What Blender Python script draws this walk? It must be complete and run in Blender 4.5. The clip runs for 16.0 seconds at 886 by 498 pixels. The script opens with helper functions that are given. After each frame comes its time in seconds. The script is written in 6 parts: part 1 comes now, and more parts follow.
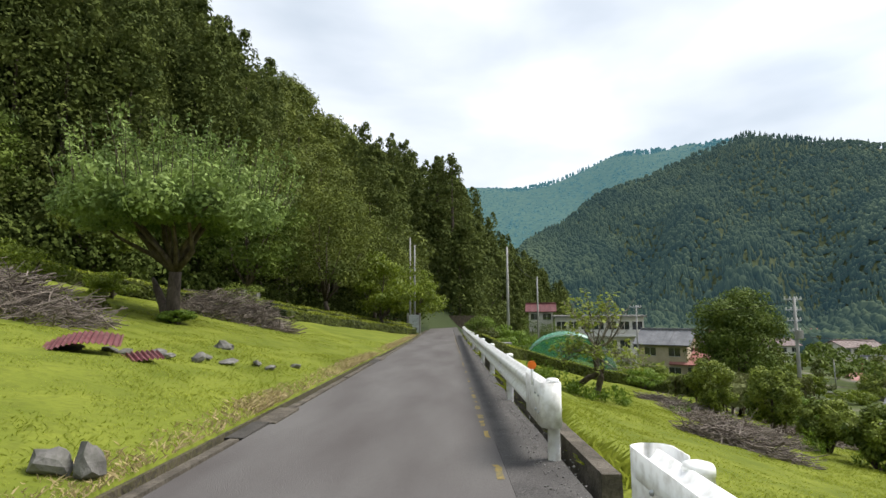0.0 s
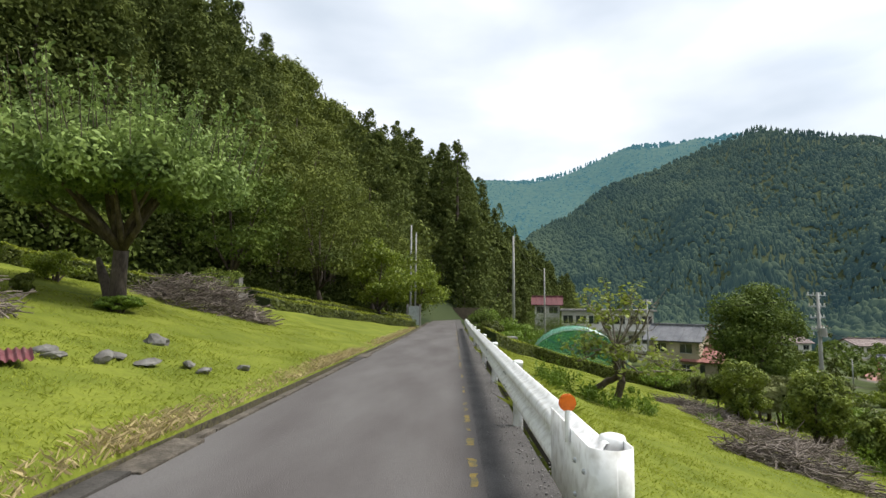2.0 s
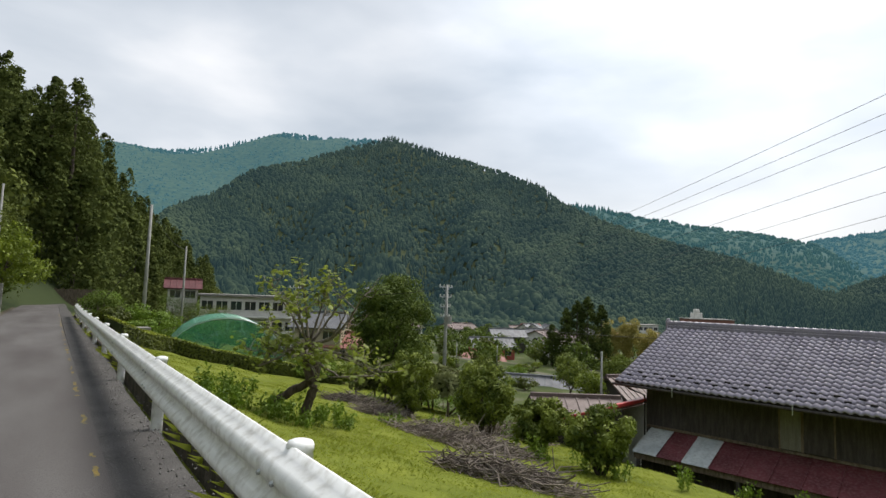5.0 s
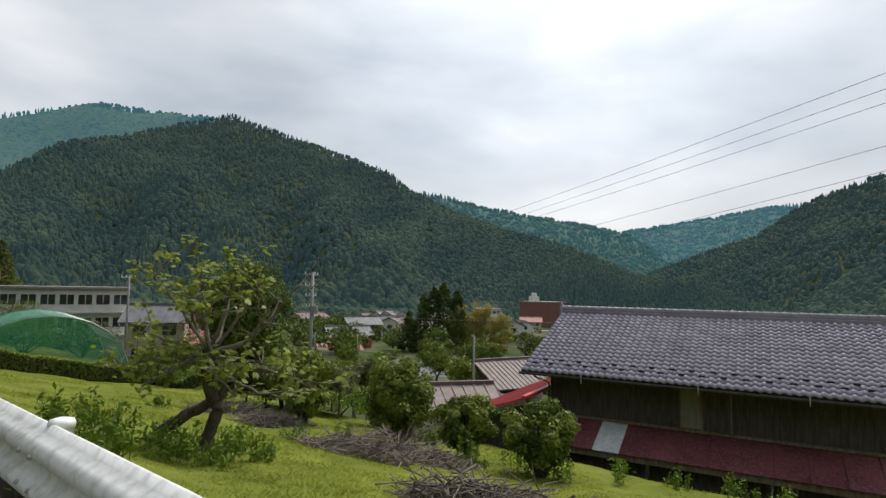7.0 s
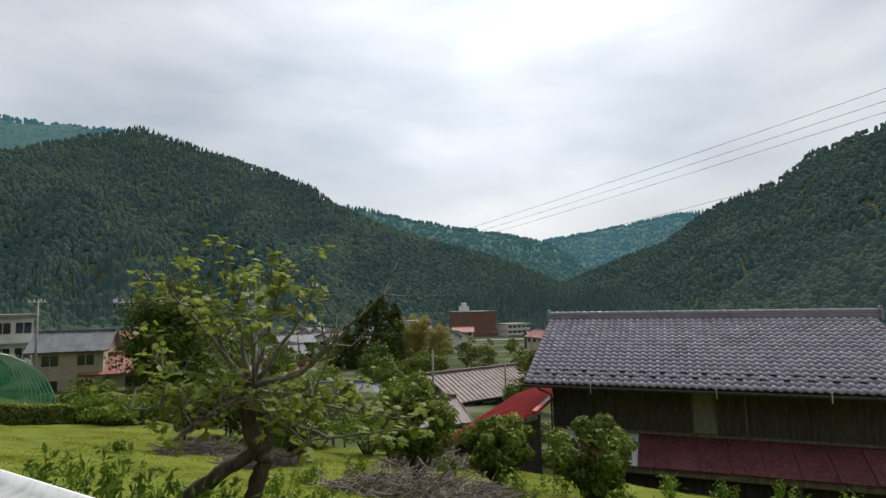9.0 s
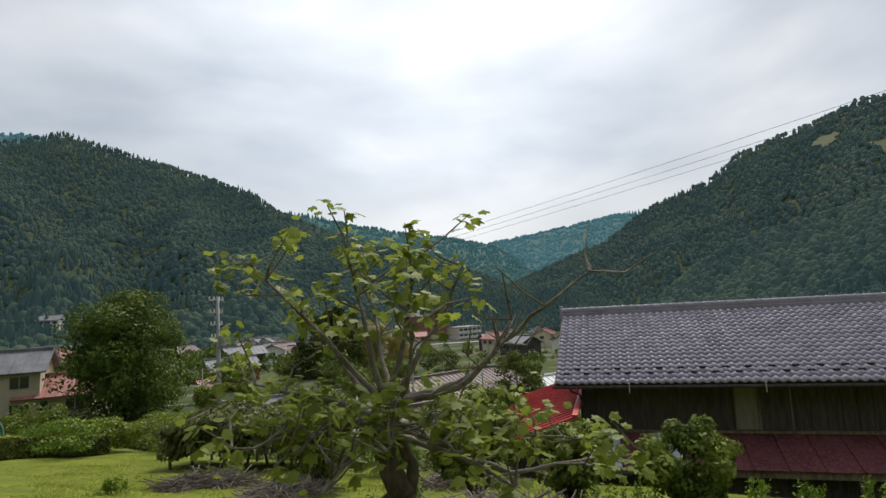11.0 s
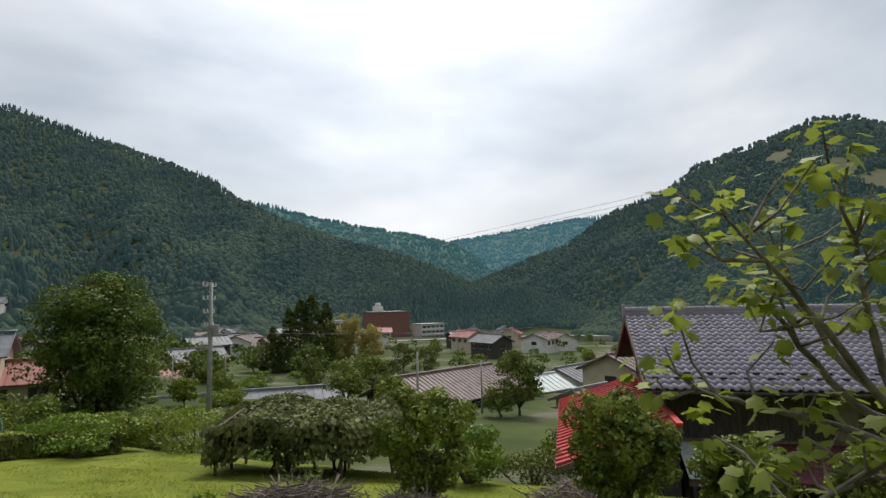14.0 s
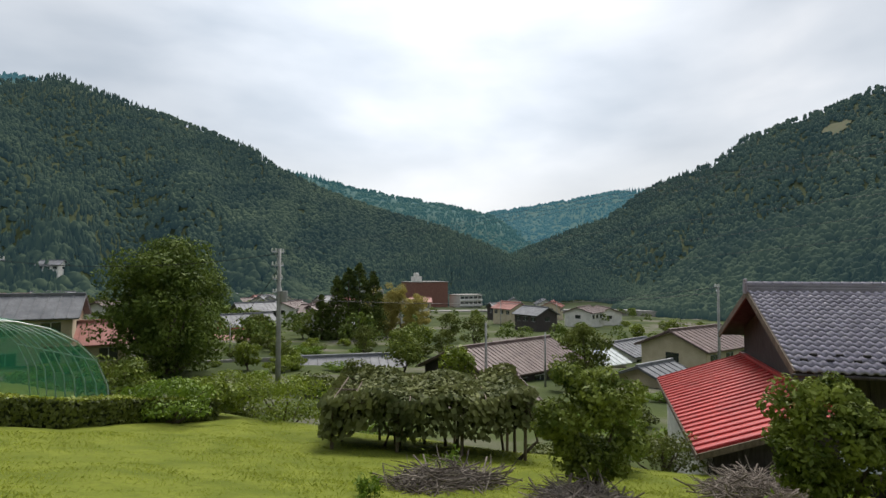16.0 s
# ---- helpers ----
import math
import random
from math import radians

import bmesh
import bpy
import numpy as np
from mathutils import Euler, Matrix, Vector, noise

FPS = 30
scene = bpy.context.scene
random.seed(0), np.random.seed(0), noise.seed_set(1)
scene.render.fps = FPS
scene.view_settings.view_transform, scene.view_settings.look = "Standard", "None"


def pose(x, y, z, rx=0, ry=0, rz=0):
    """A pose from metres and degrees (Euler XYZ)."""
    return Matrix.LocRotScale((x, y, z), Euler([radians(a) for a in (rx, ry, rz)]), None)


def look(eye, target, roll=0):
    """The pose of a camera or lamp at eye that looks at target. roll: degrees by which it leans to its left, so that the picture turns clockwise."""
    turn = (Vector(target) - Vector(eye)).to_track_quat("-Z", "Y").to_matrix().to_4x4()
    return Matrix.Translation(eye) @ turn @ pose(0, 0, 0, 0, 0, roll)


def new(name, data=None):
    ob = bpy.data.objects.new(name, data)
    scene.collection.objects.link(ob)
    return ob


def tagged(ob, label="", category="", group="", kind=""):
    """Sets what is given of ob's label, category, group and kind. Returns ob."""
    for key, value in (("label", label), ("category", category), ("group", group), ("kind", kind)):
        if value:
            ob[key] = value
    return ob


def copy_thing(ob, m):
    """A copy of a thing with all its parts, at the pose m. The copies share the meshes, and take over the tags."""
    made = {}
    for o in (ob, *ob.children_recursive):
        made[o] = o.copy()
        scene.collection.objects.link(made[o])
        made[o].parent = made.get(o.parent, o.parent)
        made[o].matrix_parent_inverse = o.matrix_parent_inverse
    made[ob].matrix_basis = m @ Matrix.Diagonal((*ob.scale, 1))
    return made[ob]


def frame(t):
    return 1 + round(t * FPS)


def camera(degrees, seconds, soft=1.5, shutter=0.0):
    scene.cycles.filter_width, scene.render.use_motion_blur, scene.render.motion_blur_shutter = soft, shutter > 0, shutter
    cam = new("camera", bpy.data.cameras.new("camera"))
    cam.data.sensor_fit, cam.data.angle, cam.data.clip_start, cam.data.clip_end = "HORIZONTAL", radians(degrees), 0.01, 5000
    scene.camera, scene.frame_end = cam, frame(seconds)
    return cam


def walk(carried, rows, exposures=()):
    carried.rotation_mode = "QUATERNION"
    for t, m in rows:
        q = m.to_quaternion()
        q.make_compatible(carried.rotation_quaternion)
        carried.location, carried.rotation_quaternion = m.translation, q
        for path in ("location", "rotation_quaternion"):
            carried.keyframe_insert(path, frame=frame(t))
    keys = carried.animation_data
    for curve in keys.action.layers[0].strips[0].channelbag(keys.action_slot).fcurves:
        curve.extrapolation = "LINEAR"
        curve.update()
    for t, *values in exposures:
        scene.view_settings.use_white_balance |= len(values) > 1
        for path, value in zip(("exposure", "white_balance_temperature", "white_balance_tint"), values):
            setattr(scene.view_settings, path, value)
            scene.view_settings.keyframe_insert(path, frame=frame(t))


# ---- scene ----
cam = camera(76.5, 16.0)
PATH = [
    (0, (0.121, -0.755, 1.389), (0.102, 1.233, 1.613), -0.3),
    (0.5, (0.164, -0.06, 1.379), (0.137, 1.928, 1.596), 0.2),
    (1, (0.232, 0.571, 1.372), (0.2, 2.56, 1.58), 0.2),
    (1.5, (0.311, 1.268, 1.364), (0.275, 3.258, 1.567), 0.2),
    (2, (0.362, 1.942, 1.351), (0.322, 3.932, 1.547), 0.5),
    (2.5, (0.378, 2.695, 1.335), (0.338, 4.685, 1.53), 0.5),
    (3, (0.354, 3.372, 1.378), (0.322, 5.361, 1.582), 0.9),
    (3.5, (0.395, 4.075, 1.383), (0.62, 6.052, 1.582), 1.0),
    (4, (0.332, 4.682, 1.383), (1.0, 6.557, 1.571), 1.3),
    (4.5, (0.249, 5.413, 1.368), (1.187, 7.169, 1.553), 1.3),
    (5, (0.165, 6.092, 1.357), (1.292, 7.735, 1.53), 2.0),
    (5.2, (0.173, 6.424, 1.323), (1.372, 8.017, 1.487), 2.0),
    (7.3, (0.147, 9.692, 1.333), (1.694, 10.951, 1.478), 0.4),
    (7.5, (0.086, 9.99, 1.303), (1.642, 11.238, 1.453), -0.1),
    (8, (0.086, 10.813, 1.262), (1.671, 12.021, 1.43), 0.1),
    (8.5, (0.098, 11.6, 1.265), (1.746, 12.721, 1.433), -0.9),
    (9, (0.084, 12.375, 1.243), (1.767, 13.439, 1.428), -1.2),
    (9.2, (0.12, 12.649, 1.198), (1.812, 13.699, 1.386), -1.7),
    (11.3, (0.496, 16.004, 1.121), (2.295, 16.855, 1.324), -3.0),
    (11.5, (0.514, 16.274, 1.123), (2.326, 17.095, 1.333), -2.9),
    (12, (0.455, 16.943, 1.137), (2.284, 17.721, 1.357), -3.1),
    (12.5, (0.416, 17.704, 1.205), (2.259, 18.449, 1.421), -2.9),
    (13, (0.421, 18.431, 1.16), (2.267, 19.171, 1.374), -1.9),
    (13.5, (0.486, 19.184, 1.124), (2.329, 19.934, 1.323), -1.7),
    (14, (0.521, 19.911, 1.091), (2.36, 20.675, 1.271), -1.1),
    (14.5, (0.564, 20.653, 1.087), (2.397, 21.441, 1.228), -0.7),
    (15, (0.709, 21.432, 1.028), (2.526, 22.259, 1.151), -0.2),
    (15.5, (0.725, 22.121, 1.046), (2.534, 22.969, 1.14), -0.2),
    (16, (0.697, 22.811, 1.037), (2.491, 23.691, 1.116), -0.0),
]
walk(cam, [(t, look(*row)) for t, *row in PATH],
     exposures=[(0, 0.92), (3.0, 0.88), (4.0, 0.72), (5.2, 0.48), (7.3, 0.32), (9.2, 0.30), (11.3, 0.34), (14.0, 0.38), (16, 0.44)])

# ---------------------------------------------------------------- sky and sun
SUN_AZ, SUN_EL = 78.0, 54.0          # degrees clockwise from +y, and above the horizon
world = bpy.data.worlds.new("overcast_sky")
scene.world = world
world.use_nodes = True
wn, wl = world.node_tree.nodes, world.node_tree.links
wn.clear()
w_out = wn.new("ShaderNodeOutputWorld")
w_bg = wn.new("ShaderNodeBackground")
w_sky = wn.new("ShaderNodeTexSky")
w_sky.sky_type = "NISHITA"
w_sky.sun_disc = False
w_sky.sun_elevation, w_sky.sun_rotation = radians(SUN_EL), radians(SUN_AZ)
w_sky.dust_density = 3.0
w_gain = wn.new("ShaderNodeMixRGB")
w_gain.blend_type = "MULTIPLY"
w_gain.inputs[0].default_value = 1.0
w_gain.inputs[2].default_value = (0.10, 0.10, 0.10, 1)
w_tc = wn.new("ShaderNodeTexCoord")
w_map = wn.new("ShaderNodeMapping")
w_map.inputs["Scale"].default_value = (1.0, 1.0, 2.6)
w_map.inputs["Location"].default_value = (2.3, 0.4, 0.9)
w_n1 = wn.new("ShaderNodeTexNoise")
w_n1.inputs["Scale"].default_value, w_n1.inputs["Detail"].default_value = 2.3, 5.0
w_n1.inputs["Roughness"].default_value = 0.45
w_n1.inputs["Distortion"].default_value = 0.15
w_r1 = wn.new("ShaderNodeValToRGB")
w_r1.color_ramp.elements[0].position, w_r1.color_ramp.elements[0].color = 0.33, (0.42, 0.47, 0.53, 1)
w_r1.color_ramp.elements[1].position, w_r1.color_ramp.elements[1].color = 0.68, (0.82, 0.825, 0.84, 1)
e = w_r1.color_ramp.elements.new(0.52)
e.color = (0.60, 0.635, 0.68, 1)
# the veiled sun thins the cloud about its own bearing, and the cloud base is pale down at the horizon
w_dot = wn.new("ShaderNodeVectorMath")
w_dot.operation = "DOT_PRODUCT"
w_dot.inputs[1].default_value = (math.sin(radians(63)) * math.cos(radians(33)), math.cos(radians(63)) * math.cos(radians(33)), math.sin(radians(33)))
w_glow = wn.new("ShaderNodeMapRange")
w_glow.interpolation_type = "SMOOTHSTEP"
w_glow.inputs["From Min"].default_value, w_glow.inputs["From Max"].default_value = 0.84, 1.0
w_glow.inputs["To Min"].default_value, w_glow.inputs["To Max"].default_value = 0.90, 1.30
w_sep = wn.new("ShaderNodeSeparateXYZ")
w_low = wn.new("ShaderNodeMapRange")
w_low.interpolation_type = "SMOOTHSTEP"
w_low.inputs["From Min"].default_value, w_low.inputs["From Max"].default_value = 0.24, 0.10
w_low.inputs["To Min"].default_value, w_low.inputs["To Max"].default_value = 0.0, 0.5
w_pale = wn.new("ShaderNodeMixRGB")
w_pale.inputs[2].default_value = (0.80, 0.79, 0.78, 1)
w_lit = wn.new("ShaderNodeVectorMath")
w_lit.operation = "SCALE"
w_mix = wn.new("ShaderNodeMixRGB")
w_mix.inputs[0].default_value = 0.90      # how much of the sky the cloud covers
wl.new(w_tc.outputs["Generated"], w_map.inputs[0])
wl.new(w_tc.outputs["Generated"], w_dot.inputs[0])
wl.new(w_tc.outputs["Generated"], w_sep.inputs[0])
wl.new(w_dot.outputs["Value"], w_glow.inputs["Value"])
wl.new(w_sep.outputs["Z"], w_low.inputs["Value"])
wl.new(w_map.outputs[0], w_n1.inputs["Vector"])
wl.new(w_n1.outputs["Fac"], w_r1.inputs[0])
wl.new(w_low.outputs[0], w_pale.inputs[0])
wl.new(w_r1.outputs[0], w_pale.inputs[1])
wl.new(w_pale.outputs[0], w_lit.inputs[0])
wl.new(w_glow.outputs[0], w_lit.inputs["Scale"])
wl.new(w_sky.outputs[0], w_gain.inputs[1])
wl.new(w_gain.outputs[0], w_mix.inputs[1])
wl.new(w_lit.outputs[0], w_mix.inputs[2])
wl.new(w_mix.outputs[0], w_bg.inputs[0])
w_bg.inputs[1].default_value = 1.0
wl.new(w_bg.outputs[0], w_out.inputs[0])

sun = new("sun", bpy.data.lights.new("sun", "SUN"))
sun.data.energy, sun.data.angle, sun.data.color = 3.0, radians(25), (1.0, 0.95, 0.87)
a_, e_ = radians(SUN_AZ), radians(SUN_EL)
sun.matrix_world = look((math.sin(a_) * math.cos(e_) * 50, math.cos(a_) * math.cos(e_) * 50, math.sin(e_) * 50), (0, 0, 0))

# ---------------------------------------------------------------- materials
def mat_base(name):
    m = bpy.data.materials.new(name)
    m.use_nodes = True
    n = m.node_tree.nodes
    return m, n, m.node_tree.links, n["Principled BSDF"]


def ramp(n, stops):
    r = n.new("ShaderNodeValToRGB")
    el = r.color_ramp.elements
    while len(el) < len(stops):
        el.new(0.5)
    for k, (p, c) in enumerate(stops):
        el[k].position = p
        el[k].color = (*c, 1)
    return r


def mixed(name, c1, c2, c3=None, scale=4.0, fine=40.0, rough=0.8, bump=0.3, metal=0.0, stretch=(1, 1, 1), spread=(0.35, 0.65), spec=0.3, rnd=0.0, dist=0.02):
    """A surface whose colour drifts at two scales, with fine relief. rnd: how far each piece differs in brightness."""
    m, n, l, b = mat_base(name)
    tc = n.new("ShaderNodeTexCoord")
    mp = n.new("ShaderNodeMapping")
    mp.inputs["Scale"].default_value = stretch
    l.new(tc.outputs["Object"], mp.inputs[0])
    n1 = n.new("ShaderNodeTexNoise")
    n1.inputs["Scale"].default_value, n1.inputs["Detail"].default_value = scale, 5
    n2 = n.new("ShaderNodeTexNoise")
    n2.inputs["Scale"].default_value, n2.inputs["Detail"].default_value = fine, 4
    for q in (n1, n2):
        l.new(mp.outputs[0], q.inputs["Vector"])
    r = ramp(n, [(spread[0], c1), (spread[1], c2)])
    l.new(n1.outputs["Fac"], r.inputs[0])
    mx = n.new("ShaderNodeMixRGB")
    mx.inputs[2].default_value = (*(c3 or [0.6 * v for v in c1]), 1)
    r2 = ramp(n, [(0.45, (0, 0, 0)), (0.75, (0.8, 0.8, 0.8))])
    l.new(n2.outputs["Fac"], r2.inputs[0])
    l.new(r2.outputs[0], mx.inputs[0])
    l.new(r.outputs[0], mx.inputs[1])
    col = mx.outputs[0]
    if rnd:
        oi = n.new("ShaderNodeObjectInfo")
        ge = n.new("ShaderNodeNewGeometry")
        ad = n.new("ShaderNodeMath")
        ad.operation = "ADD"
        l.new(oi.outputs["Random"], ad.inputs[0])
        l.new(ge.outputs["Random Per Island"], ad.inputs[1])
        mr = n.new("ShaderNodeMapRange")
        mr.inputs["From Max"].default_value = 2.0
        mr.inputs["To Min"].default_value, mr.inputs["To Max"].default_value = 1 - rnd, 1 + rnd
        l.new(ad.outputs[0], mr.inputs["Value"])
        hs = n.new("ShaderNodeHueSaturation")
        l.new(mr.outputs[0], hs.inputs["Value"])
        l.new(col, hs.inputs["Color"])
        col = hs.outputs[0]
    l.new(col, b.inputs["Base Color"])
    b.inputs["Roughness"].default_value, b.inputs["Metallic"].default_value = rough, metal
    b.inputs["Specular IOR Level"].default_value = spec
    bp = n.new("ShaderNodeBump")
    bp.inputs["Strength"].default_value, bp.inputs["Distance"].default_value = bump, dist
    l.new(n2.outputs["Fac"], bp.inputs["Height"])
    l.new(bp.outputs[0], b.inputs["Normal"])
    return m


def leaf(name, dark, light, through_=0.25, rough=0.55, each=0.55, patch=0.12, spec=0.22):
    """Foliage: each leaf differs, the crown drifts in tone over metres, and some light comes through."""
    m, n, l, b = mat_base(name)
    ge = n.new("ShaderNodeNewGeometry")
    tc = n.new("ShaderNodeTexCoord")
    no = n.new("ShaderNodeTexNoise")
    no.inputs["Scale"].default_value = patch
    no.inputs["Detail"].default_value = 3
    l.new(ge.outputs["Position"], no.inputs["Vector"])
    ad = n.new("ShaderNodeMath")
    ad.operation = "MULTIPLY_ADD"
    ad.inputs[1].default_value = each
    l.new(ge.outputs["Random Per Island"], ad.inputs[0])
    sc = n.new("ShaderNodeMapRange")
    sc.inputs["From Min"].default_value, sc.inputs["From Max"].default_value = 0.35, 0.65
    sc.inputs["To Max"].default_value = 1.0 - each
    l.new(no.outputs["Fac"], sc.inputs["Value"])
    l.new(sc.outputs[0], ad.inputs[2])
    r = ramp(n, [(0.0, dark), (1.0, light)])
    l.new(ad.outputs[0], r.inputs[0])
    l.new(r.outputs[0], b.inputs["Base Color"])
    b.inputs["Roughness"].default_value = rough
    b.inputs["Specular IOR Level"].default_value = spec
    if through_:
        tr = n.new("ShaderNodeBsdfTranslucent")
        l.new(r.outputs[0], tr.inputs["Color"])
        ms = n.new("ShaderNodeMixShader")
        ms.inputs[0].default_value = through_
        l.new(b.outputs[0], ms.inputs[1])
        l.new(tr.outputs[0], ms.inputs[2])
        l.new(ms.outputs[0], n["Material Output"].inputs[0])
    return m


GRASS_D, GRASS_L = (0.190, 0.225, 0.026), (0.310, 0.350, 0.052)
M_ground = mixed("grass_ground", (0.096, 0.122, 0.016), (0.158, 0.182, 0.026), (0.088, 0.106, 0.016), scale=0.9, fine=9.0, rough=0.95, bump=0.5, spec=0.1, dist=0.05)


def ground_by_land():
    """Lawn round the road, mixed gardens in the village, brown-green forest floor on the slopes."""
    n, l = M_ground.node_tree.nodes, M_ground.node_tree.links
    b = n["Principled BSDF"]
    lawn = b.inputs["Base Color"].links[0].from_socket
    ge = n.new("ShaderNodeNewGeometry")
    sep = n.new("ShaderNodeSeparateXYZ")
    l.new(ge.outputs["Position"], sep.inputs[0])
    no = n.new("ShaderNodeTexNoise")
    no.inputs["Scale"].default_value, no.inputs["Detail"].default_value = 0.09, 6
    l.new(ge.outputs["Position"], no.inputs["Vector"])
    garden = ramp(n, [(0.36, (0.030, 0.044, 0.014)), (0.54, (0.060, 0.078, 0.024)), (0.64, (0.13, 0.12, 0.10))])
    l.new(no.outputs["Fac"], garden.inputs[0])
    gx = n.new("ShaderNodeMapRange")
    gx.inputs["From Min"].default_value, gx.inputs["From Max"].default_value = 17.0, 19.0
    l.new(sep.outputs["X"], gx.inputs["Value"])
    m1 = n.new("ShaderNodeMixRGB")
    l.new(gx.outputs[0], m1.inputs[0])
    l.new(lawn, m1.inputs[1])
    l.new(garden.outputs[0], m1.inputs[2])
    ln = n.new("ShaderNodeVectorMath")
    ln.operation = "LENGTH"
    l.new(ge.outputs["Position"], ln.inputs[0])
    fr = n.new("ShaderNodeMapRange")
    fr.inputs["From Min"].default_value, fr.inputs["From Max"].default_value = 255.0, 290.0
    l.new(ln.outputs["Value"], fr.inputs["Value"])
    wx = n.new("ShaderNodeMath")            # the wooded side, left of the upper edge of the lawn
    wx.operation = "MULTIPLY_ADD"
    wx.inputs[1].default_value, wx.inputs[2].default_value = -1.55, 0.0
    l.new(sep.outputs["X"], wx.inputs[0])
    wy = n.new("ShaderNodeMath")
    wy.operation = "ADD"
    l.new(wx.outputs[0], wy.inputs[0])
    l.new(sep.outputs["Y"], wy.inputs[1])
    wr = n.new("ShaderNodeMapRange")
    wr.inputs["From Min"].default_value, wr.inputs["From Max"].default_value = 46.0, 52.0
    l.new(wy.outputs[0], wr.inputs["Value"])
    mx = n.new("ShaderNodeMath")
    mx.operation = "MAXIMUM"
    l.new(fr.outputs[0], mx.inputs[0])
    l.new(wr.outputs[0], mx.inputs[1])
    floor = ramp(n, [(0.35, (0.020, 0.030, 0.012)), (0.65, (0.044, 0.058, 0.024))])
    l.new(no.outputs["Fac"], floor.inputs[0])
    m2 = n.new("ShaderNodeMixRGB")
    l.new(mx.outputs[0], m2.inputs[0])
    l.new(m1.outputs[0], m2.inputs[1])
    l.new(floor.outputs[0], m2.inputs[2])
    l.new(m2.outputs[0], b.inputs["Base Color"])
    haze_glow = n.new("ShaderNodeMapRange")       # kilometres of damp haze, painted as emission on the far ridges
    haze_glow.inputs["From Min"].default_value, haze_glow.inputs["From Max"].default_value = 820.0, 1150.0
    l.new(ln.outputs["Value"], haze_glow.inputs["Value"])
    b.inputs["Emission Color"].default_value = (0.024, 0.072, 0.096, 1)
    l.new(haze_glow.outputs[0], b.inputs["Emission Strength"])


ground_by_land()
M_blade = leaf("grass_blade", GRASS_D, GRASS_L, 0.5, 0.6, 0.3, 0.5, 0.1)
M_dry = leaf("dry_grass", (0.27, 0.215, 0.10), (0.50, 0.41, 0.22), 0.3, 0.8, patch=0.8)
M_asphalt = mixed("asphalt", (0.064, 0.056, 0.055), (0.116, 0.110, 0.108), (0.050, 0.046, 0.046), scale=0.75, fine=110, rough=0.85, bump=0.35, stretch=(1.6, 0.35, 1), spread=(0.3, 0.7))
M_asphalt_old = mixed("old_asphalt_strip", (0.040, 0.037, 0.037), (0.072, 0.068, 0.066), (0.12, 0.115, 0.11), scale=1.8, fine=70, rough=0.9, bump=0.6)
M_gravel = mixed("gravel", (0.16, 0.155, 0.15), (0.30, 0.29, 0.28), (0.07, 0.065, 0.06), scale=20, fine=60, rough=0.9, bump=0.6, rnd=0.5)
M_yellow = mixed("worn_yellow_paint", (0.24, 0.17, 0.035), (0.13, 0.11, 0.05), (0.07, 0.066, 0.062), scale=8, fine=50, rough=0.8, bump=0.4, spread=(0.4, 0.6))
M_concrete = mixed("weathered_concrete", (0.22, 0.21, 0.195), (0.36, 0.35, 0.33), (0.10, 0.095, 0.085), scale=2.2, fine=28, rough=0.9, bump=0.4)
M_kerb = mixed("mossy_concrete", (0.050, 0.043, 0.034), (0.125, 0.108, 0.088), (0.028, 0.026, 0.018), scale=4, fine=30, rough=0.95, bump=0.7)
M_soil = mixed("damp_earth", (0.030, 0.026, 0.018), (0.075, 0.062, 0.042), (0.10, 0.10, 0.03), scale=9, fine=30, rough=0.95, bump=0.9)
# Near-black colour stands for the shade down in the roadside drain.
M_drain = mixed("drain_shade", (0.03, 0.028, 0.024), (0.06, 0.055, 0.05), None, rough=0.95)
M_white = mixed("white_steel_paint", (0.66, 0.67, 0.68), (0.80, 0.81, 0.82), (0.42, 0.41, 0.38), scale=5, fine=14, rough=0.42, bump=0.08, spec=0.5, spread=(0.25, 0.5))
M_orange = mixed("orange_reflector", (0.75, 0.16, 0.02), (0.85, 0.22, 0.03), (0.6, 0.12, 0.02), rough=0.3, bump=0.1)
M_bark = mixed("bark", (0.055, 0.042, 0.032), (0.13, 0.105, 0.085), (0.03, 0.024, 0.02), scale=6, fine=22, rough=0.95, bump=0.9, stretch=(1, 1, 0.35))
M_bark_fig = mixed("pale_fig_bark", (0.10, 0.085, 0.068), (0.24, 0.215, 0.18), (0.055, 0.045, 0.036), scale=3.5, fine=20, rough=0.9, bump=0.7)
M_stick = mixed("dead_sticks", (0.10, 0.080, 0.066), (0.24, 0.205, 0.178), (0.05, 0.042, 0.034), scale=3, fine=25, rough=0.95, bump=0.4, rnd=0.45)
M_cedar = leaf("cedar_needles", (0.046, 0.064, 0.020), (0.122, 0.148, 0.038), 0.22, 0.8, 0.22, 0.75, 0.06)
M_broad = leaf("broadleaf_forest", (0.050, 0.070, 0.018), (0.150, 0.176, 0.036), 0.22, 0.7, 0.22, 0.60, 0.08)
M_plum = leaf("plum_leaves", (0.070, 0.120, 0.034), (0.310, 0.410, 0.125), 0.25, 0.5, 0.3, 0.9, 0.10)
M_citrus = leaf("citrus_leaves", (0.032, 0.056, 0.011), (0.240, 0.290, 0.052), 0.22, 0.5, 0.35, 1.6, 0.10)
M_fig = leaf("fig_leaves", (0.105, 0.140, 0.022), (0.300, 0.350, 0.060), 0.5, 0.5, patch=1.2)
# Hedge leaves in two tones: lit on top, shaded on the sides.
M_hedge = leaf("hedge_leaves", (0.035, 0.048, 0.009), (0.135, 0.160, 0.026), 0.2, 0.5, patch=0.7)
M_hedge_lit = leaf("hedge_lit_top_leaves", (0.13, 0.16, 0.016), (0.28, 0.32, 0.034), 0.3, 0.5, patch=0.9)
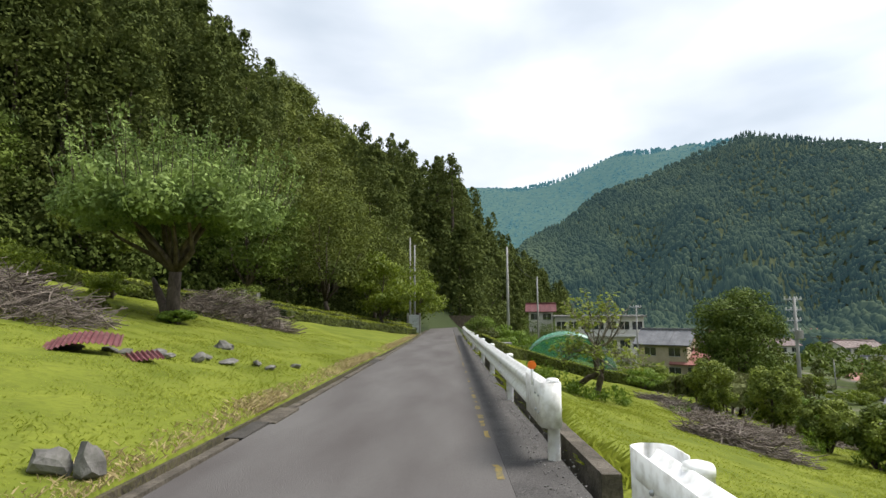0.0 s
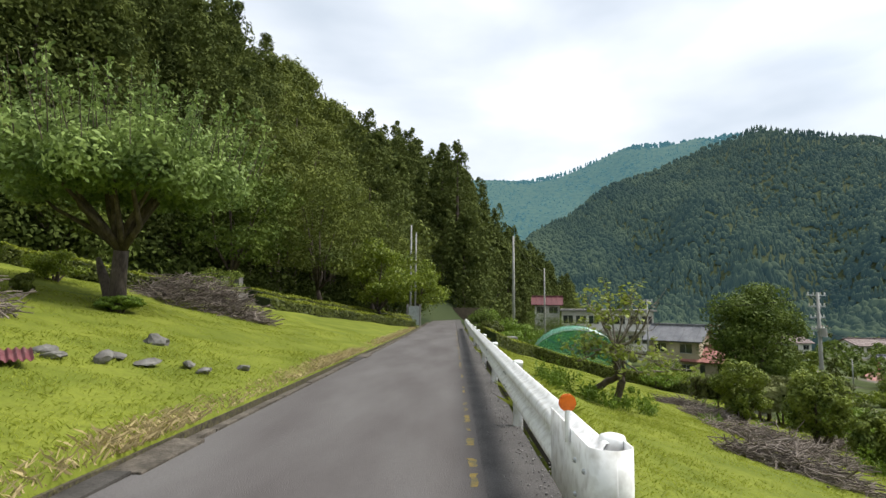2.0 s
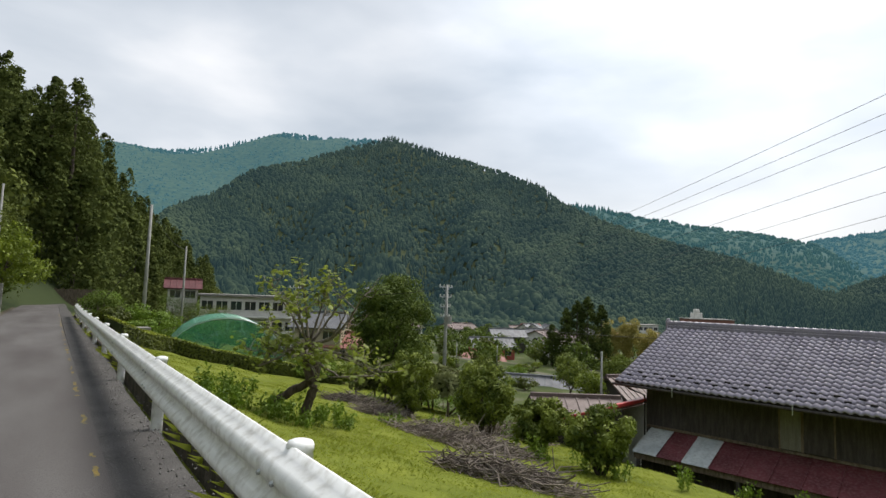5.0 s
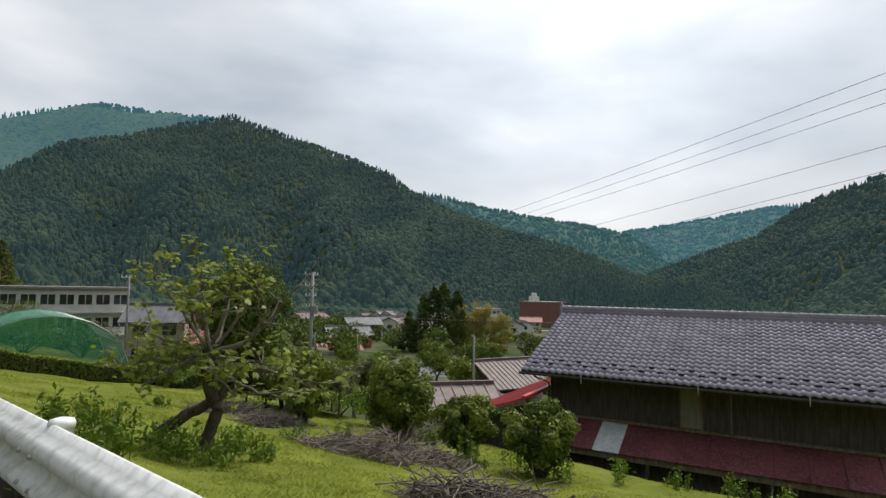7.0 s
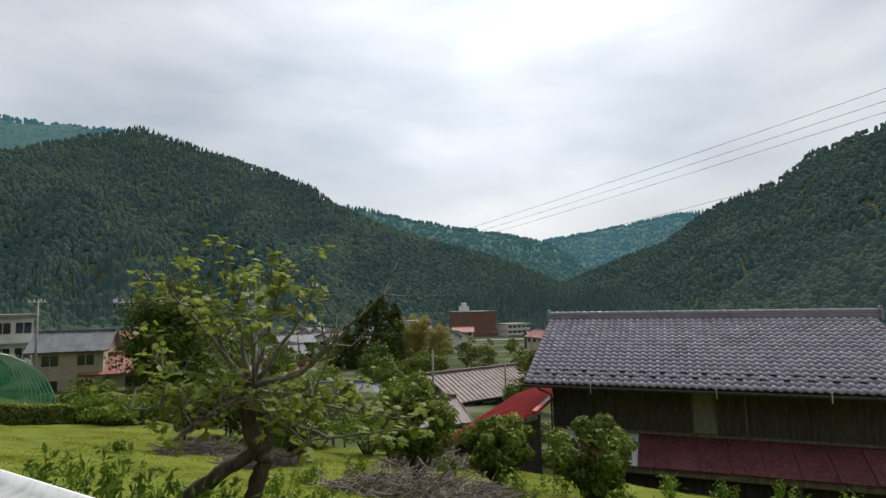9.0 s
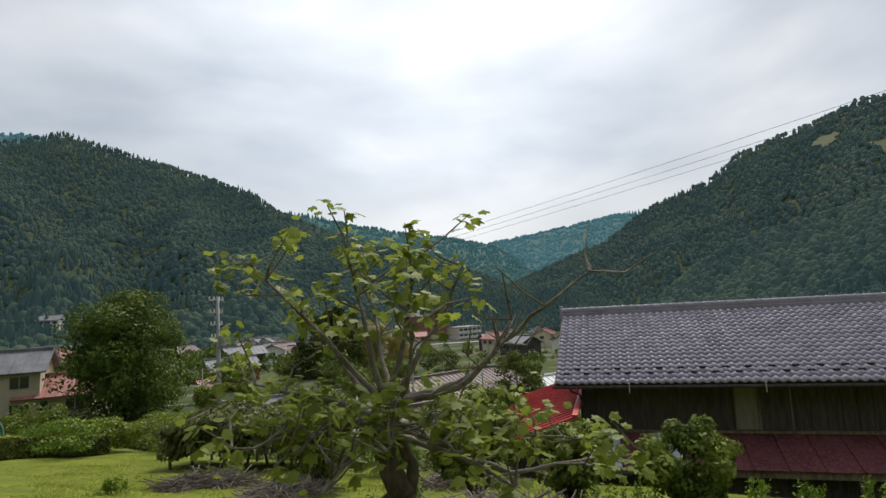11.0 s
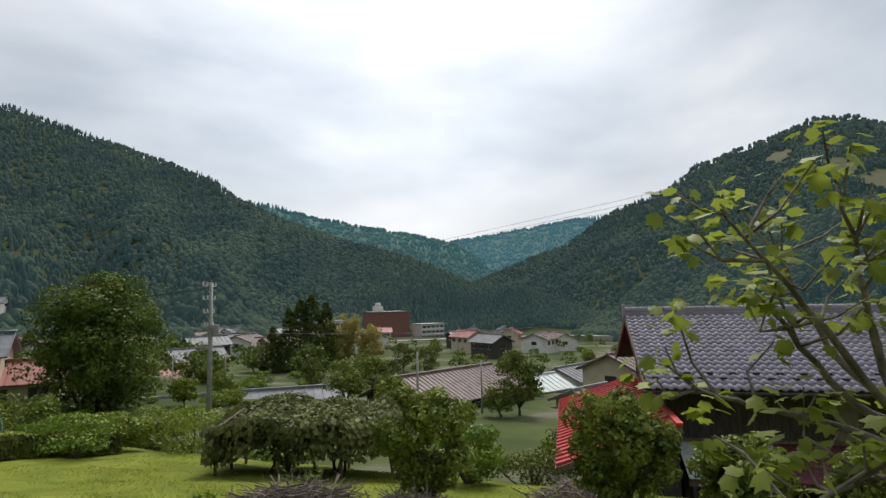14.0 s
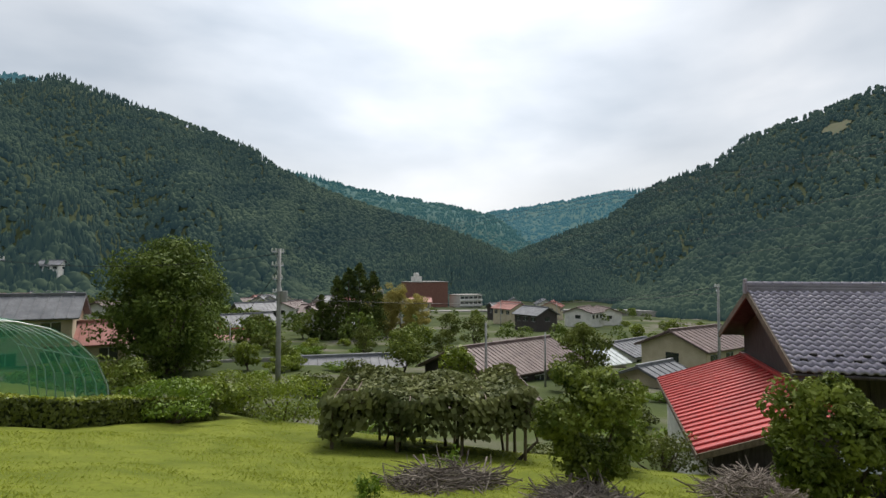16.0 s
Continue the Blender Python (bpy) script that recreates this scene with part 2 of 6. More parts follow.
M_camphor = leaf("camphor_leaves", (0.032, 0.058, 0.011), (0.150, 0.200, 0.036), 0.22, 0.6, 0.3, 0.7, 0.10)
# Near-black filler: the shade inside the hedge is put into its colour.
M_core = mixed("hedge_inner_shade", (0.012, 0.018, 0.006), (0.03, 0.04, 0.012), None, rough=0.95)
M_under = leaf("undergrowth_leaves", (0.024, 0.038, 0.010), (0.095, 0.122, 0.028), 0.1, 0.8, 0.3, 0.5, 0.05)
M_shrub = leaf("yellow_green_shrub", (0.070, 0.105, 0.012), (0.230, 0.290, 0.030), 0.3, 0.5, patch=0.8)
M_bamboo = leaf("yellowing_bamboo", (0.26, 0.23, 0.06), (0.50, 0.43, 0.13), 0.35, 0.6, patch=0.25)
M_weed = leaf("weeds", (0.06, 0.11, 0.012), (0.19, 0.28, 0.03), 0.3, 0.5, patch=1.0)
M_tile = mixed("glazed_grey_tile", (0.215, 0.196, 0.255), (0.330, 0.305, 0.375), (0.13, 0.118, 0.15), scale=1.6, fine=26, rough=0.40, bump=0.12, spec=0.5, rnd=0.22)
M_tile_under = mixed("roof_underlay_hollow_shade", (0.03, 0.028, 0.03), (0.05, 0.046, 0.05), None, rough=0.9)
M_wood_dark = mixed("dark_stained_boards", (0.040, 0.034, 0.035), (0.074, 0.064, 0.062), (0.024, 0.020, 0.021), scale=3, fine=18, rough=0.85, bump=0.3, stretch=(4, 4, 0.5), rnd=0.2)
M_wood = mixed("weathered_beam", (0.10, 0.075, 0.055), (0.19, 0.15, 0.115), (0.05, 0.04, 0.03), scale=4, fine=25, rough=0.85, bump=0.3, stretch=(3, 3, 0.6))
M_rust = mixed("rusty_red_sheet", (0.085, 0.021, 0.026), (0.135, 0.036, 0.043), (0.18, 0.10, 0.10), scale=1.6, fine=12, rough=0.6, bump=0.2, rnd=0.2)
M_red = mixed("red_painted_sheet", (0.36, 0.030, 0.030), (0.50, 0.050, 0.045), (0.26, 0.022, 0.022), scale=0.8, fine=10, rough=0.38, bump=0.1, spec=0.5)
M_pale_sheet = mixed("pale_tin_sheet", (0.42, 0.46, 0.47), (0.56, 0.60, 0.60), (0.3, 0.32, 0.32), scale=1.5, fine=9, rough=0.45, bump=0.1)
M_curtain = mixed("drawn_curtain", (0.15, 0.145, 0.12), (0.21, 0.20, 0.17), None, scale=3, fine=20, rough=0.9, stretch=(6, 6, 0.4))
M_pole = mixed("concrete_pole", (0.25, 0.25, 0.24), (0.36, 0.36, 0.35), (0.17, 0.17, 0.165), scale=1.5, fine=30, rough=0.85, bump=0.15)
M_metal = mixed("galvanised_steel", (0.38, 0.40, 0.42), (0.52, 0.54, 0.56), None, scale=6, fine=40, rough=0.45, bump=0.05, metal=0.5)
M_wire = mixed("cable_rubber", (0.03, 0.03, 0.03), (0.05, 0.05, 0.05), None, rough=0.6)
M_rock = mixed("grey_stone", (0.085, 0.08, 0.075), (0.19, 0.185, 0.175), (0.05, 0.052, 0.038), scale=3, fine=14, rough=0.95, bump=0.8)
M_beige = mixed("beige_plaster", (0.44, 0.38, 0.27), (0.52, 0.46, 0.34), (0.36, 0.31, 0.22), scale=1, fine=12, rough=0.9)
M_cream = mixed("off_white_plaster", (0.55, 0.54, 0.51), (0.68, 0.67, 0.63), (0.42, 0.41, 0.38), scale=1, fine=8, rough=0.9)
M_brick = mixed("brown_brick_tile", (0.18, 0.085, 0.065), (0.24, 0.12, 0.09), (0.13, 0.06, 0.05), scale=1, fine=6, rough=0.85)
M_roof_brown = mixed("brown_roof_tile", (0.115, 0.082, 0.078), (0.175, 0.130, 0.122), (0.08, 0.055, 0.052), scale=1.2, fine=10, rough=0.6, rnd=0.2)
M_roof_grey = mixed("slate_grey_roof", (0.12, 0.125, 0.14), (0.19, 0.195, 0.21), (0.085, 0.09, 0.1), scale=1, fine=10, rough=0.6, rnd=0.2)
M_roof_pink = mixed("faded_red_roof", (0.30, 0.13, 0.11), (0.38, 0.19, 0.165), (0.22, 0.09, 0.08), scale=1, fine=8, rough=0.65, rnd=0.2)
M_redwall = mixed("red_wall_boards", (0.32, 0.07, 0.06), (0.40, 0.10, 0.085), None, rough=0.7)
M_glass = mixed("window_glass", (0.02, 0.025, 0.03), (0.035, 0.04, 0.045), None, rough=0.08, bump=0.0, spec=0.8)
M_vine = leaf("vine_leaves", (0.045, 0.060, 0.020), (0.200, 0.215, 0.080), 0.2, 0.6, 0.35, 0.9, 0.12)


def mat_net():
    m, n, l, b = mat_base("green_shade_net")
    b.inputs["Base Color"].default_value = (0.02, 0.30, 0.16, 1)
    b.inputs["Roughness"].default_value = 0.6
    tr = n.new("ShaderNodeBsdfTransparent")
    ms = n.new("ShaderNodeMixShader")
    no = n.new("ShaderNodeTexNoise")
    no.inputs["Scale"].default_value = 1.5
    mr = n.new("ShaderNodeMapRange")
    mr.inputs["To Min"].default_value, mr.inputs["To Max"].default_value = 0.28, 0.55
    l.new(no.outputs["Fac"], mr.inputs["Value"])
    l.new(mr.outputs[0], ms.inputs[0])
    l.new(tr.outputs[0], ms.inputs[1])
    l.new(b.outputs[0], ms.inputs[2])
    l.new(ms.outputs[0], n["Material Output"].inputs[0])
    return m


M_net = mat_net()


def mat_far(name, dark, light, haze_glow):
    """Wooded slopes far off; kilometres of damp haze are painted on this backdrop as emission."""
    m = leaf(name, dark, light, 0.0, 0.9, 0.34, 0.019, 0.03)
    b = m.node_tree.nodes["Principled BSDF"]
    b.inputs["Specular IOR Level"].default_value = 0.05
    b.inputs["Emission Color"].default_value = (*haze_glow, 1)
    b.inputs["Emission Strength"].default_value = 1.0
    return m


# Last colour: bluish haze given off as glow, strongest on the farthest ridges.
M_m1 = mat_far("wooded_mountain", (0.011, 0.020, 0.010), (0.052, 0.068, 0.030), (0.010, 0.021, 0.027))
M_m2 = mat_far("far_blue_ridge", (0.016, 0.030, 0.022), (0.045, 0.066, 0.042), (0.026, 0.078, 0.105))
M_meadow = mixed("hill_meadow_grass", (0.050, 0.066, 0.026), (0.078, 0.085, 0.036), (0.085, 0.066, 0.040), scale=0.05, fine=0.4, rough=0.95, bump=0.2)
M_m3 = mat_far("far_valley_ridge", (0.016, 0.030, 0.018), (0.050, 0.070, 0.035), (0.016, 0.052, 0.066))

# ---------------------------------------------------------------- mesh helpers
def put_mesh(name, verts, faces, mat, parent=None, label="", smooth=False):
    me = bpy.data.meshes.new(name)
    verts = np.asarray(verts, dtype=np.float32).reshape(-1, 3)
    if isinstance(faces, np.ndarray):
        k = faces.shape[1]
        me.vertices.add(len(verts))
        me.vertices.foreach_set("co", verts.ravel())
        me.loops.add(faces.size)
        me.loops.foreach_set("vertex_index", faces.astype(np.int32).ravel())
        me.polygons.add(len(faces))
        me.polygons.foreach_set("loop_start", np.arange(0, faces.size, k, dtype=np.int32))
        me.polygons.foreach_set("loop_total", np.full(len(faces), k, dtype=np.int32))
        me.update(calc_edges=True)
    else:
        me.from_pydata([tuple(map(float, v)) for v in verts], [], [tuple(f) for f in faces])
        me.update()
    if smooth:
        me.polygons.foreach_set("use_smooth", np.ones(len(me.polygons), dtype=bool))
    me.materials.append(mat)
    ob = new(name, me)
    if parent is not None:
        ob.parent = parent
    if label:
        tagged(ob, label)
    return ob


def part(name, bm, material, parent=None, label="", smooth=False):
    me = bpy.data.meshes.new(name)
    bm.to_mesh(me)
    bm.free()
    if smooth:
        me.polygons.foreach_set("use_smooth", np.ones(len(me.polygons), dtype=bool))
    me.materials.append(material)
    ob = new(name, me)
    if parent is not None:
        ob.parent = parent
    if label:
        tagged(ob, label)
    return ob


def empty(name, x, y, z, rz=0.0, label="", category="", group="", kind=""):
    ob = new(name)
    ob.matrix_world = pose(x, y, z, 0, 0, rz)
    ob.empty_display_size = 0.2
    return tagged(ob, label, category, group, kind)


def box(x0, y0, z0, x1, y1, z1, bev=0.0, bm=None):
    bm = bm or bmesh.new()
    r = bmesh.ops.create_cube(bm, size=1.0)
    bmesh.ops.scale(bm, vec=(x1 - x0, y1 - y0, z1 - z0), verts=r["verts"])
    bmesh.ops.translate(bm, vec=((x0 + x1) / 2, (y0 + y1) / 2, (z0 + z1) / 2), verts=r["verts"])
    if bev:
        es = list({ed for v in r["verts"] for ed in v.link_edges})
        bmesh.ops.bevel(bm, geom=es, offset=bev, segments=2, profile=0.6, affect="EDGES")
    return bm


def tube(points, radii, sides=7, bm_verts=None, jitter=0.0, rng=None):
    """Vertices and quads of a tapered tube along points."""
    pts = [Vector(p) for p in points]
    V, F = [], []
    up = Vector((0.31, 0.17, 0.93))
    for i, p in enumerate(pts):
        d = (pts[min(i + 1, len(pts) - 1)] - pts[max(i - 1, 0)]).normalized()
        s = d.cross(up)
        if s.length < 0.05:
            s = d.cross(Vector((1, 0, 0)))
        s.normalize()
        q = d.cross(s)
        for k in range(sides):
            a = 2 * math.pi * k / sides
            r = radii[i] * (1 + (rng.uniform(-jitter, jitter) if rng is not None else 0))
            V.append(p + (s * math.cos(a) + q * math.sin(a)) * r)
    for i in range(len(pts) - 1):
        for k in range(sides):
            a, b = i * sides + k, i * sides + (k + 1) % sides
            F.append((a, b, b + sides, a + sides))
    F.append(tuple(range(sides))[::-1])
    F.append(tuple(range((len(pts) - 1) * sides, len(pts) * sides)))
    return V, F


def join(lists):
    V, F = [], []
    for v, f in lists:
        o = len(V)
        V += list(v)
        F += [tuple(i + o for i in q) for q in f]
    return V, F


def leaves(c, nrm, size, rng, aspect=0.5, droop=0.0, wild=0.55):
    """Folded diamond leaves at points c, facing nrm, as vertices and quads."""
    n = len(c)
    r = rng.normal(size=(n, 3))
    nrm = nrm + wild * rng.normal(size=(n, 3))
    nrm /= np.linalg.norm(nrm, axis=1, keepdims=True) + 1e-9
    a = np.cross(nrm, r)
    a[:, 2] -= droop
    a /= np.linalg.norm(a, axis=1, keepdims=True) + 1e-9
    b = np.cross(nrm, a)
    s = (size * rng.uniform(0.6, 1.35, n))[:, None]
    V = np.empty((n, 4, 3))
    V[:, 0] = c - a * s * 0.5
    V[:, 1] = c + b * s * 0.5 * aspect + nrm * s * 0.10
    V[:, 2] = c + a * s * 0.5
    V[:, 3] = c - b * s * 0.5 * aspect + nrm * s * 0.10
    F = np.arange(n * 4).reshape(n, 4)
    return V.reshape(-1, 3), F


def clump_points(centres, radii, per, rng, flat=0.75, inner=0.35):
    """Points near the skins of ellipsoid clumps and their outward normals."""
    C = np.repeat(np.asarray(centres, float), per, axis=0)
    R = np.repeat(np.asarray(radii, float), per)
    d = rng.normal(size=(len(C), 3))
    d /= np.linalg.norm(d, axis=1, keepdims=True)
    k = rng.uniform(inner, 1.08, len(C)) ** 0.5
    off = d * (R * k)[:, None]
    off[:, 2] *= flat
    return C + off, d


# ---------------------------------------------------------------- the lie of the land
def road_z(y):
    return -0.0147 * (np.clip(y, -60, 34) - 8.5) - 0.006 * np.clip(y - 34, 0, 60)


def sstep(t):
    t = np.clip(t, 0, 1)
    return t * t * (3 - 2 * t)


# each hill: bearing, ridge distance, ridge height, foot distance
def knots(text):
    return np.array([[float(v) for v in w.split(",")] for w in text.split()]).T


HILLS = {
    "left_hill": knots("-179,150,40,90 -120,100,40,40 -60,90,36,33 -29,90,34,36 -22,100,34,40 -16,115,39,44 -11,130,34,50 -5.5,155,35,58 0,165,30,72 2,170,25,84 4,180,17,98 6,190,13,118 8,205,8,150 12,230,-8,190"),
    "main": knots("4,420,20,260 8,500,62,290 12,600,96,290 15,680,138,290 20,800,184,280 24.6,870,228,280 28.5,900,256,290 33,860,226,300 39,800,186,300 44,680,136,300 46,620,106,300 50,580,80,335 55,540,58,375 62,500,36,395 68,470,12,405 74,440,2,410 80,430,-14,410"),
    "blue": knots("-8,1700,340,700 2,1700,382,700 8,1700,382,800 11,1700,400,800 15,1700,443,900 18,1700,474,900 22,1700,472,900 27,1700,478,900 32,1700,400,900 40,1700,200,900"),
    "notch_left": knots("40,1200,190,700 48,1200,205,700 53,1200,180,700 57.5,1200,162,650 62.7,1200,143,650 67.7,1200,120,650 72,1200,60,650 76,1200,0,650"),
    "notch_right": knots("62,1600,60,900 67.7,1500,156,900 72.7,1500,174,800 76.5,1500,190,800 80,1500,206,800 84,1500,206,800 90,1500,100,800"),
    "right": knots("66,800,-10,420 70,800,28,420 75.3,800,58,400 78.4,800,72,400 82.5,780,110,380 85.4,760,122,360 88,750,132,340 90.5,740,156,340 94,740,170,340 96,740,176,340 98,740,185,340 100,720,190,340 103,720,185,330 107,700,150,320 112,650,130,300 120,600,120,280 135,520,110,240 160,420,90,200 180,300,70,150"),
    "front_right": knots("76,330,-24,290 79,330,-16,270 81.6,340,-4,250 84,345,8,240 87,350,20,230 90.4,355,28,220 93.6,360,34,210 97,360,38,200 102,350,46,190 110,330,46,170 125,300,44,150 150,260,40,130 180,220,40,100"),
}


def hill_height(name, az, r, base):
    k = HILLS[name]
    inside = sstep((az - k[0][0] + 4) / 4) * sstep((k[0][-1] + 4 - az) / 4)
    rr, zr, rf = (np.interp(az, k[0], k[i]) for i in (1, 2, 3))
    t = (r - rf) / (rr - rf)
    tt = np.clip(t, 0, 1)
    spurs = np.sin(az * 0.42 + r / 130) + 0.6 * np.sin(az * 0.85 - r / 75 + 1.0)
    up = base + (zr - base) * (tt ** 1.12 + (0.15 * spurs * 4 * tt * (1 - tt) ** 3 if name not in ("left_hill", "front_right") else 0))
    back = zr - 0.35 * (r - rr)
    z = np.where(t > 1, np.maximum(back, base), up)
    return base + (z - base) * inside


def near_ground(x, y):
    rz = road_z(y)
    dx = x - 1.5
    lawn = rz - 0.10 - 0.25 * dx + 0.065 * np.clip(dx - 8, 0, None) - 0.012 * np.clip(y - 22, 0, 24) * sstep(dx / 5)
    lawn = lawn - 0.30 * sstep(dx / 2.5) - 0.015 * np.clip(dx, 0, None)
    village = -6.4 - 0.085 * np.clip(x - 19, 0, 60) - 0.04 * np.clip(x - 79, 0, 400)
    village = np.maximum(village, -22.0)
    edge = 17.3 + 0.02 * (y - 20)
    right = lawn + (village - lawn) * sstep((x - edge) / 2.2)
    ax = -2.32 - x
    left = rz + 0.04 + 0.06 * np.exp(-np.clip(ax, 0, None) / 1.2) + 0.225 * ax + 0.10 * np.clip(ax - 12, 0, 20)
    mid = rz - 0.14
    z = np.where(x > 1.5, right, np.where(x < -2.32, left, mid))
    z = np.where((x > 1.28) & (x <= 1.5), mid + (rz - 0.10 - mid) * (x - 1.28) / 0.22, z)
    return z


def ground_z(x, y):
    x, y = np.asarray(x, float), np.asarray(y, float)
    base = near_ground(x, y)
    az, r = np.degrees(np.arctan2(x, y)), np.hypot(x, y)
    far = sstep((r - 120) / 150)
    base2 = base * (1 - far) + np.where(x > 0, np.maximum(base, -22), np.minimum(base, 12)) * far
    z = base2
    for k in HILLS:
        z = np.maximum(z, hill_height(k, az, r, base2))
    return z


def bumpy(x, y):
    return 0.035 * np.sin(x * 1.7 + 0.6 * np.sin(y * 1.1)) * np.sin(y * 1.3 + 1.1) + 0.018 * np.sin(x * 4.1 + y * 2.3) * np.sin(y * 3.7 - x)


def build_ground():
    u = np.linspace(-1, 1, 271)
    gx = np.sort(np.concatenate([7 + 11 * np.sinh(6.15 * u), [-2.7, -2.5, -2.4, -2.32, -2.31, 1.28, 1.5, 1.62, 1.8]]))
    gy = 17 + 13 * np.sinh(6.0 * u)
    X, Y = np.meshgrid(gx, gy, indexing="ij")
    Z = ground_z(X, Y)
    off = sstep((np.abs(X + 0.4) - 2.4) / 1.2)
    Z = Z + bumpy(X, Y) * off * 1.3
    ni, nj = X.shape
    idx = np.arange(ni * nj).reshape(ni, nj)
    F = np.stack([idx[:-1, :-1], idx[1:, :-1], idx[1:, 1:], idx[:-1, 1:]], -1).reshape(-1, 4)
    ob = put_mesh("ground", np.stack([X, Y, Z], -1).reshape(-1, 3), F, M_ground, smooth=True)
    return tagged(ob, "bright green mown grass terraces falling to the valley", "ground", kind="structure")


build_ground()

# ---------------------------------------------------------------- road
def strip(name, x_in, x_out, y0, y1, lift, mat, thick=0.1, step=1.0, wob=0.0, seed=3):
    rng = np.random.default_rng(seed)
    ys = np.arange(y0, y1 + 0.01, step)
    w = np.cumsum(rng.normal(0, wob, len(ys))) if wob else np.zeros(len(ys))
    w = w - np.linspace(0, w[-1], len(ys))
    zs = road_z(ys) + lift
    V, F = [], []
    for i, yv in enumerate(ys):
        V += [(x_in, yv, zs[i]), (x_out + w[i], yv, zs[i]), (x_out + w[i], yv, zs[i] - thick), (x_in, yv, zs[i] - thick)]
    for i in range(len(ys) - 1):
        for k in range(4):
            a, b = 4 * i + k, 4 * i + (k + 1) % 4
            F.append((a, a + 4, b + 4, b))
    F += [(0, 1, 2, 3), tuple(4 * (len(ys) - 1) + k for k in (3, 2, 1, 0))]
    return put_mesh(name, V, F, mat)


tagged(strip("road", -2.10, 0.60, -40, 78, 0.0, M_asphalt, wob=0.004), "grey worn asphalt lane with faint tyre tracks", "road", kind="structure")
tagged(strip("road_shoulder", 0.60, 1.22, -40, 78, -0.006, M_asphalt_old, wob=0.015, seed=5), "dark crumbling asphalt shoulder with loose gravel", "road shoulder", kind="structure")

tagged(strip("gutter_bank", -2.335, -2.275, -12, 60, 0.055, M_soil, thick=0.3, step=0.35, wob=0.006, seed=9), "dark crumbling earth bank under the lawn's edge", "bank", kind="structure")

# ---------------------------------------------------------------- guard rails
def beam_mesh(y0, y1, sleeve_at=None, sleeve_dir=-1):
    """W-section beam along y, its face towards -x; a rounded sleeve closes one end."""
    prof = [(0.05, 0.375), (0.03, 0.345), (-0.015, 0.325), (-0.045, 0.295), (-0.045, 0.255), (-0.02, 0.225), (0.015, 0.195), (0.015, 0.165), (-0.02, 0.135), (-0.045, 0.105), (-0.045, 0.065), (-0.015, 0.035), (0.03, 0.015), (0.05, -0.01)]
    ys = list(np.arange(y0, y1, 2.0)) + [y1]
    V, F = [], []
    n = len(prof)
    for yv in ys:
        z0 = float(road_z(yv)) + 0.325
        for off in (0.0, 0.012):
            for px, pz in prof:
                V.append((1.0 + px + off + 0.010 * (yv - 8.5) * 0.6, yv, z0 + pz))
    for i in range(len(ys) - 1):
        for layer in (0, 1):
            for k in range(n - 1):
                a = i * 2 * n + layer * n + k
                q = (a, a + 1, a + 1 + 2 * n, a + 2 * n)
                F.append(q if layer == 0 else q[::-1])
        for k in (0, n - 1):
            a = i * 2 * n + k
            F.append((a, a + 2 * n, a + 3 * n, a + n))
    return V, F


def sleeve_mesh(yc, d):
    """The rounded end piece: a plate that curls away from the road in a half circle."""
    z0 = float(road_z(yc)) + 0.315
    x0 = 0.955 + 0.006 * (yc - 8.5)
    pts = [(x0, yc - d * 0.9), (x0, yc - d * 0.3), (x0, yc - d * 0.05)]
    R = 0.092
    for k in range(0, 11):
        a = math.pi * k / 10 * 1.05
        pts.append((x0 + R - R * math.cos(a), yc + d * R * 0.85 * math.sin(a)))
    pts.append((x0 + 2 * R, yc - d * 0.16))
    V, F = [], []
    for (px, py) in pts:
        for off in (0.0, 0.008):
            t = 0.0 if off == 0 else 0.008
            V += [(px + t, py, z0 - 0.005), (px + t, py, z0 + 0.385)]
    for i in range(len(pts) - 1):
        a, b = 4 * i, 4 * i + 4
        F += [(a, a + 1, b + 1, b), (a + 2, b + 2, b + 3, a + 3), (a + 1, a + 3, b + 3, b + 1), (a, b, b + 2, a + 2)]
    e = 4 * (len(pts) - 1)
    F += [(0, 2, 3, 1), (e, e + 1, e + 3, e + 2)]
    return V, F


def post_mesh():
    prof = [(0.057, -0.2), (0.057, 0.675), (0.060, 0.675), (0.060, 0.700), (0.054, 0.714), (0.03, 0.722), (0.0, 0.724)]
    V, F, n = [], [], 18
    for r, z in prof:
        for k in range(n):
            V.append((r * math.cos(2 * math.pi * k / n), r * math.sin(2 * math.pi * k / n), z))
    for i in range(len(prof) - 1):
        for k in range(n):
            a, b = i * n + k, i * n + (k + 1) % n
            F.append((a, b, b + n, a + n))
    me = bpy.data.meshes.new("post")
    me.from_pydata(V, [], F)
    me.polygons.foreach_set("use_smooth", np.ones(len(me.polygons), dtype=bool))
    me.materials.append(M_white)
    return me


POST = post_mesh()


def rail_x(y):
    return 1.10 + 0.006 * (y - 8.5)


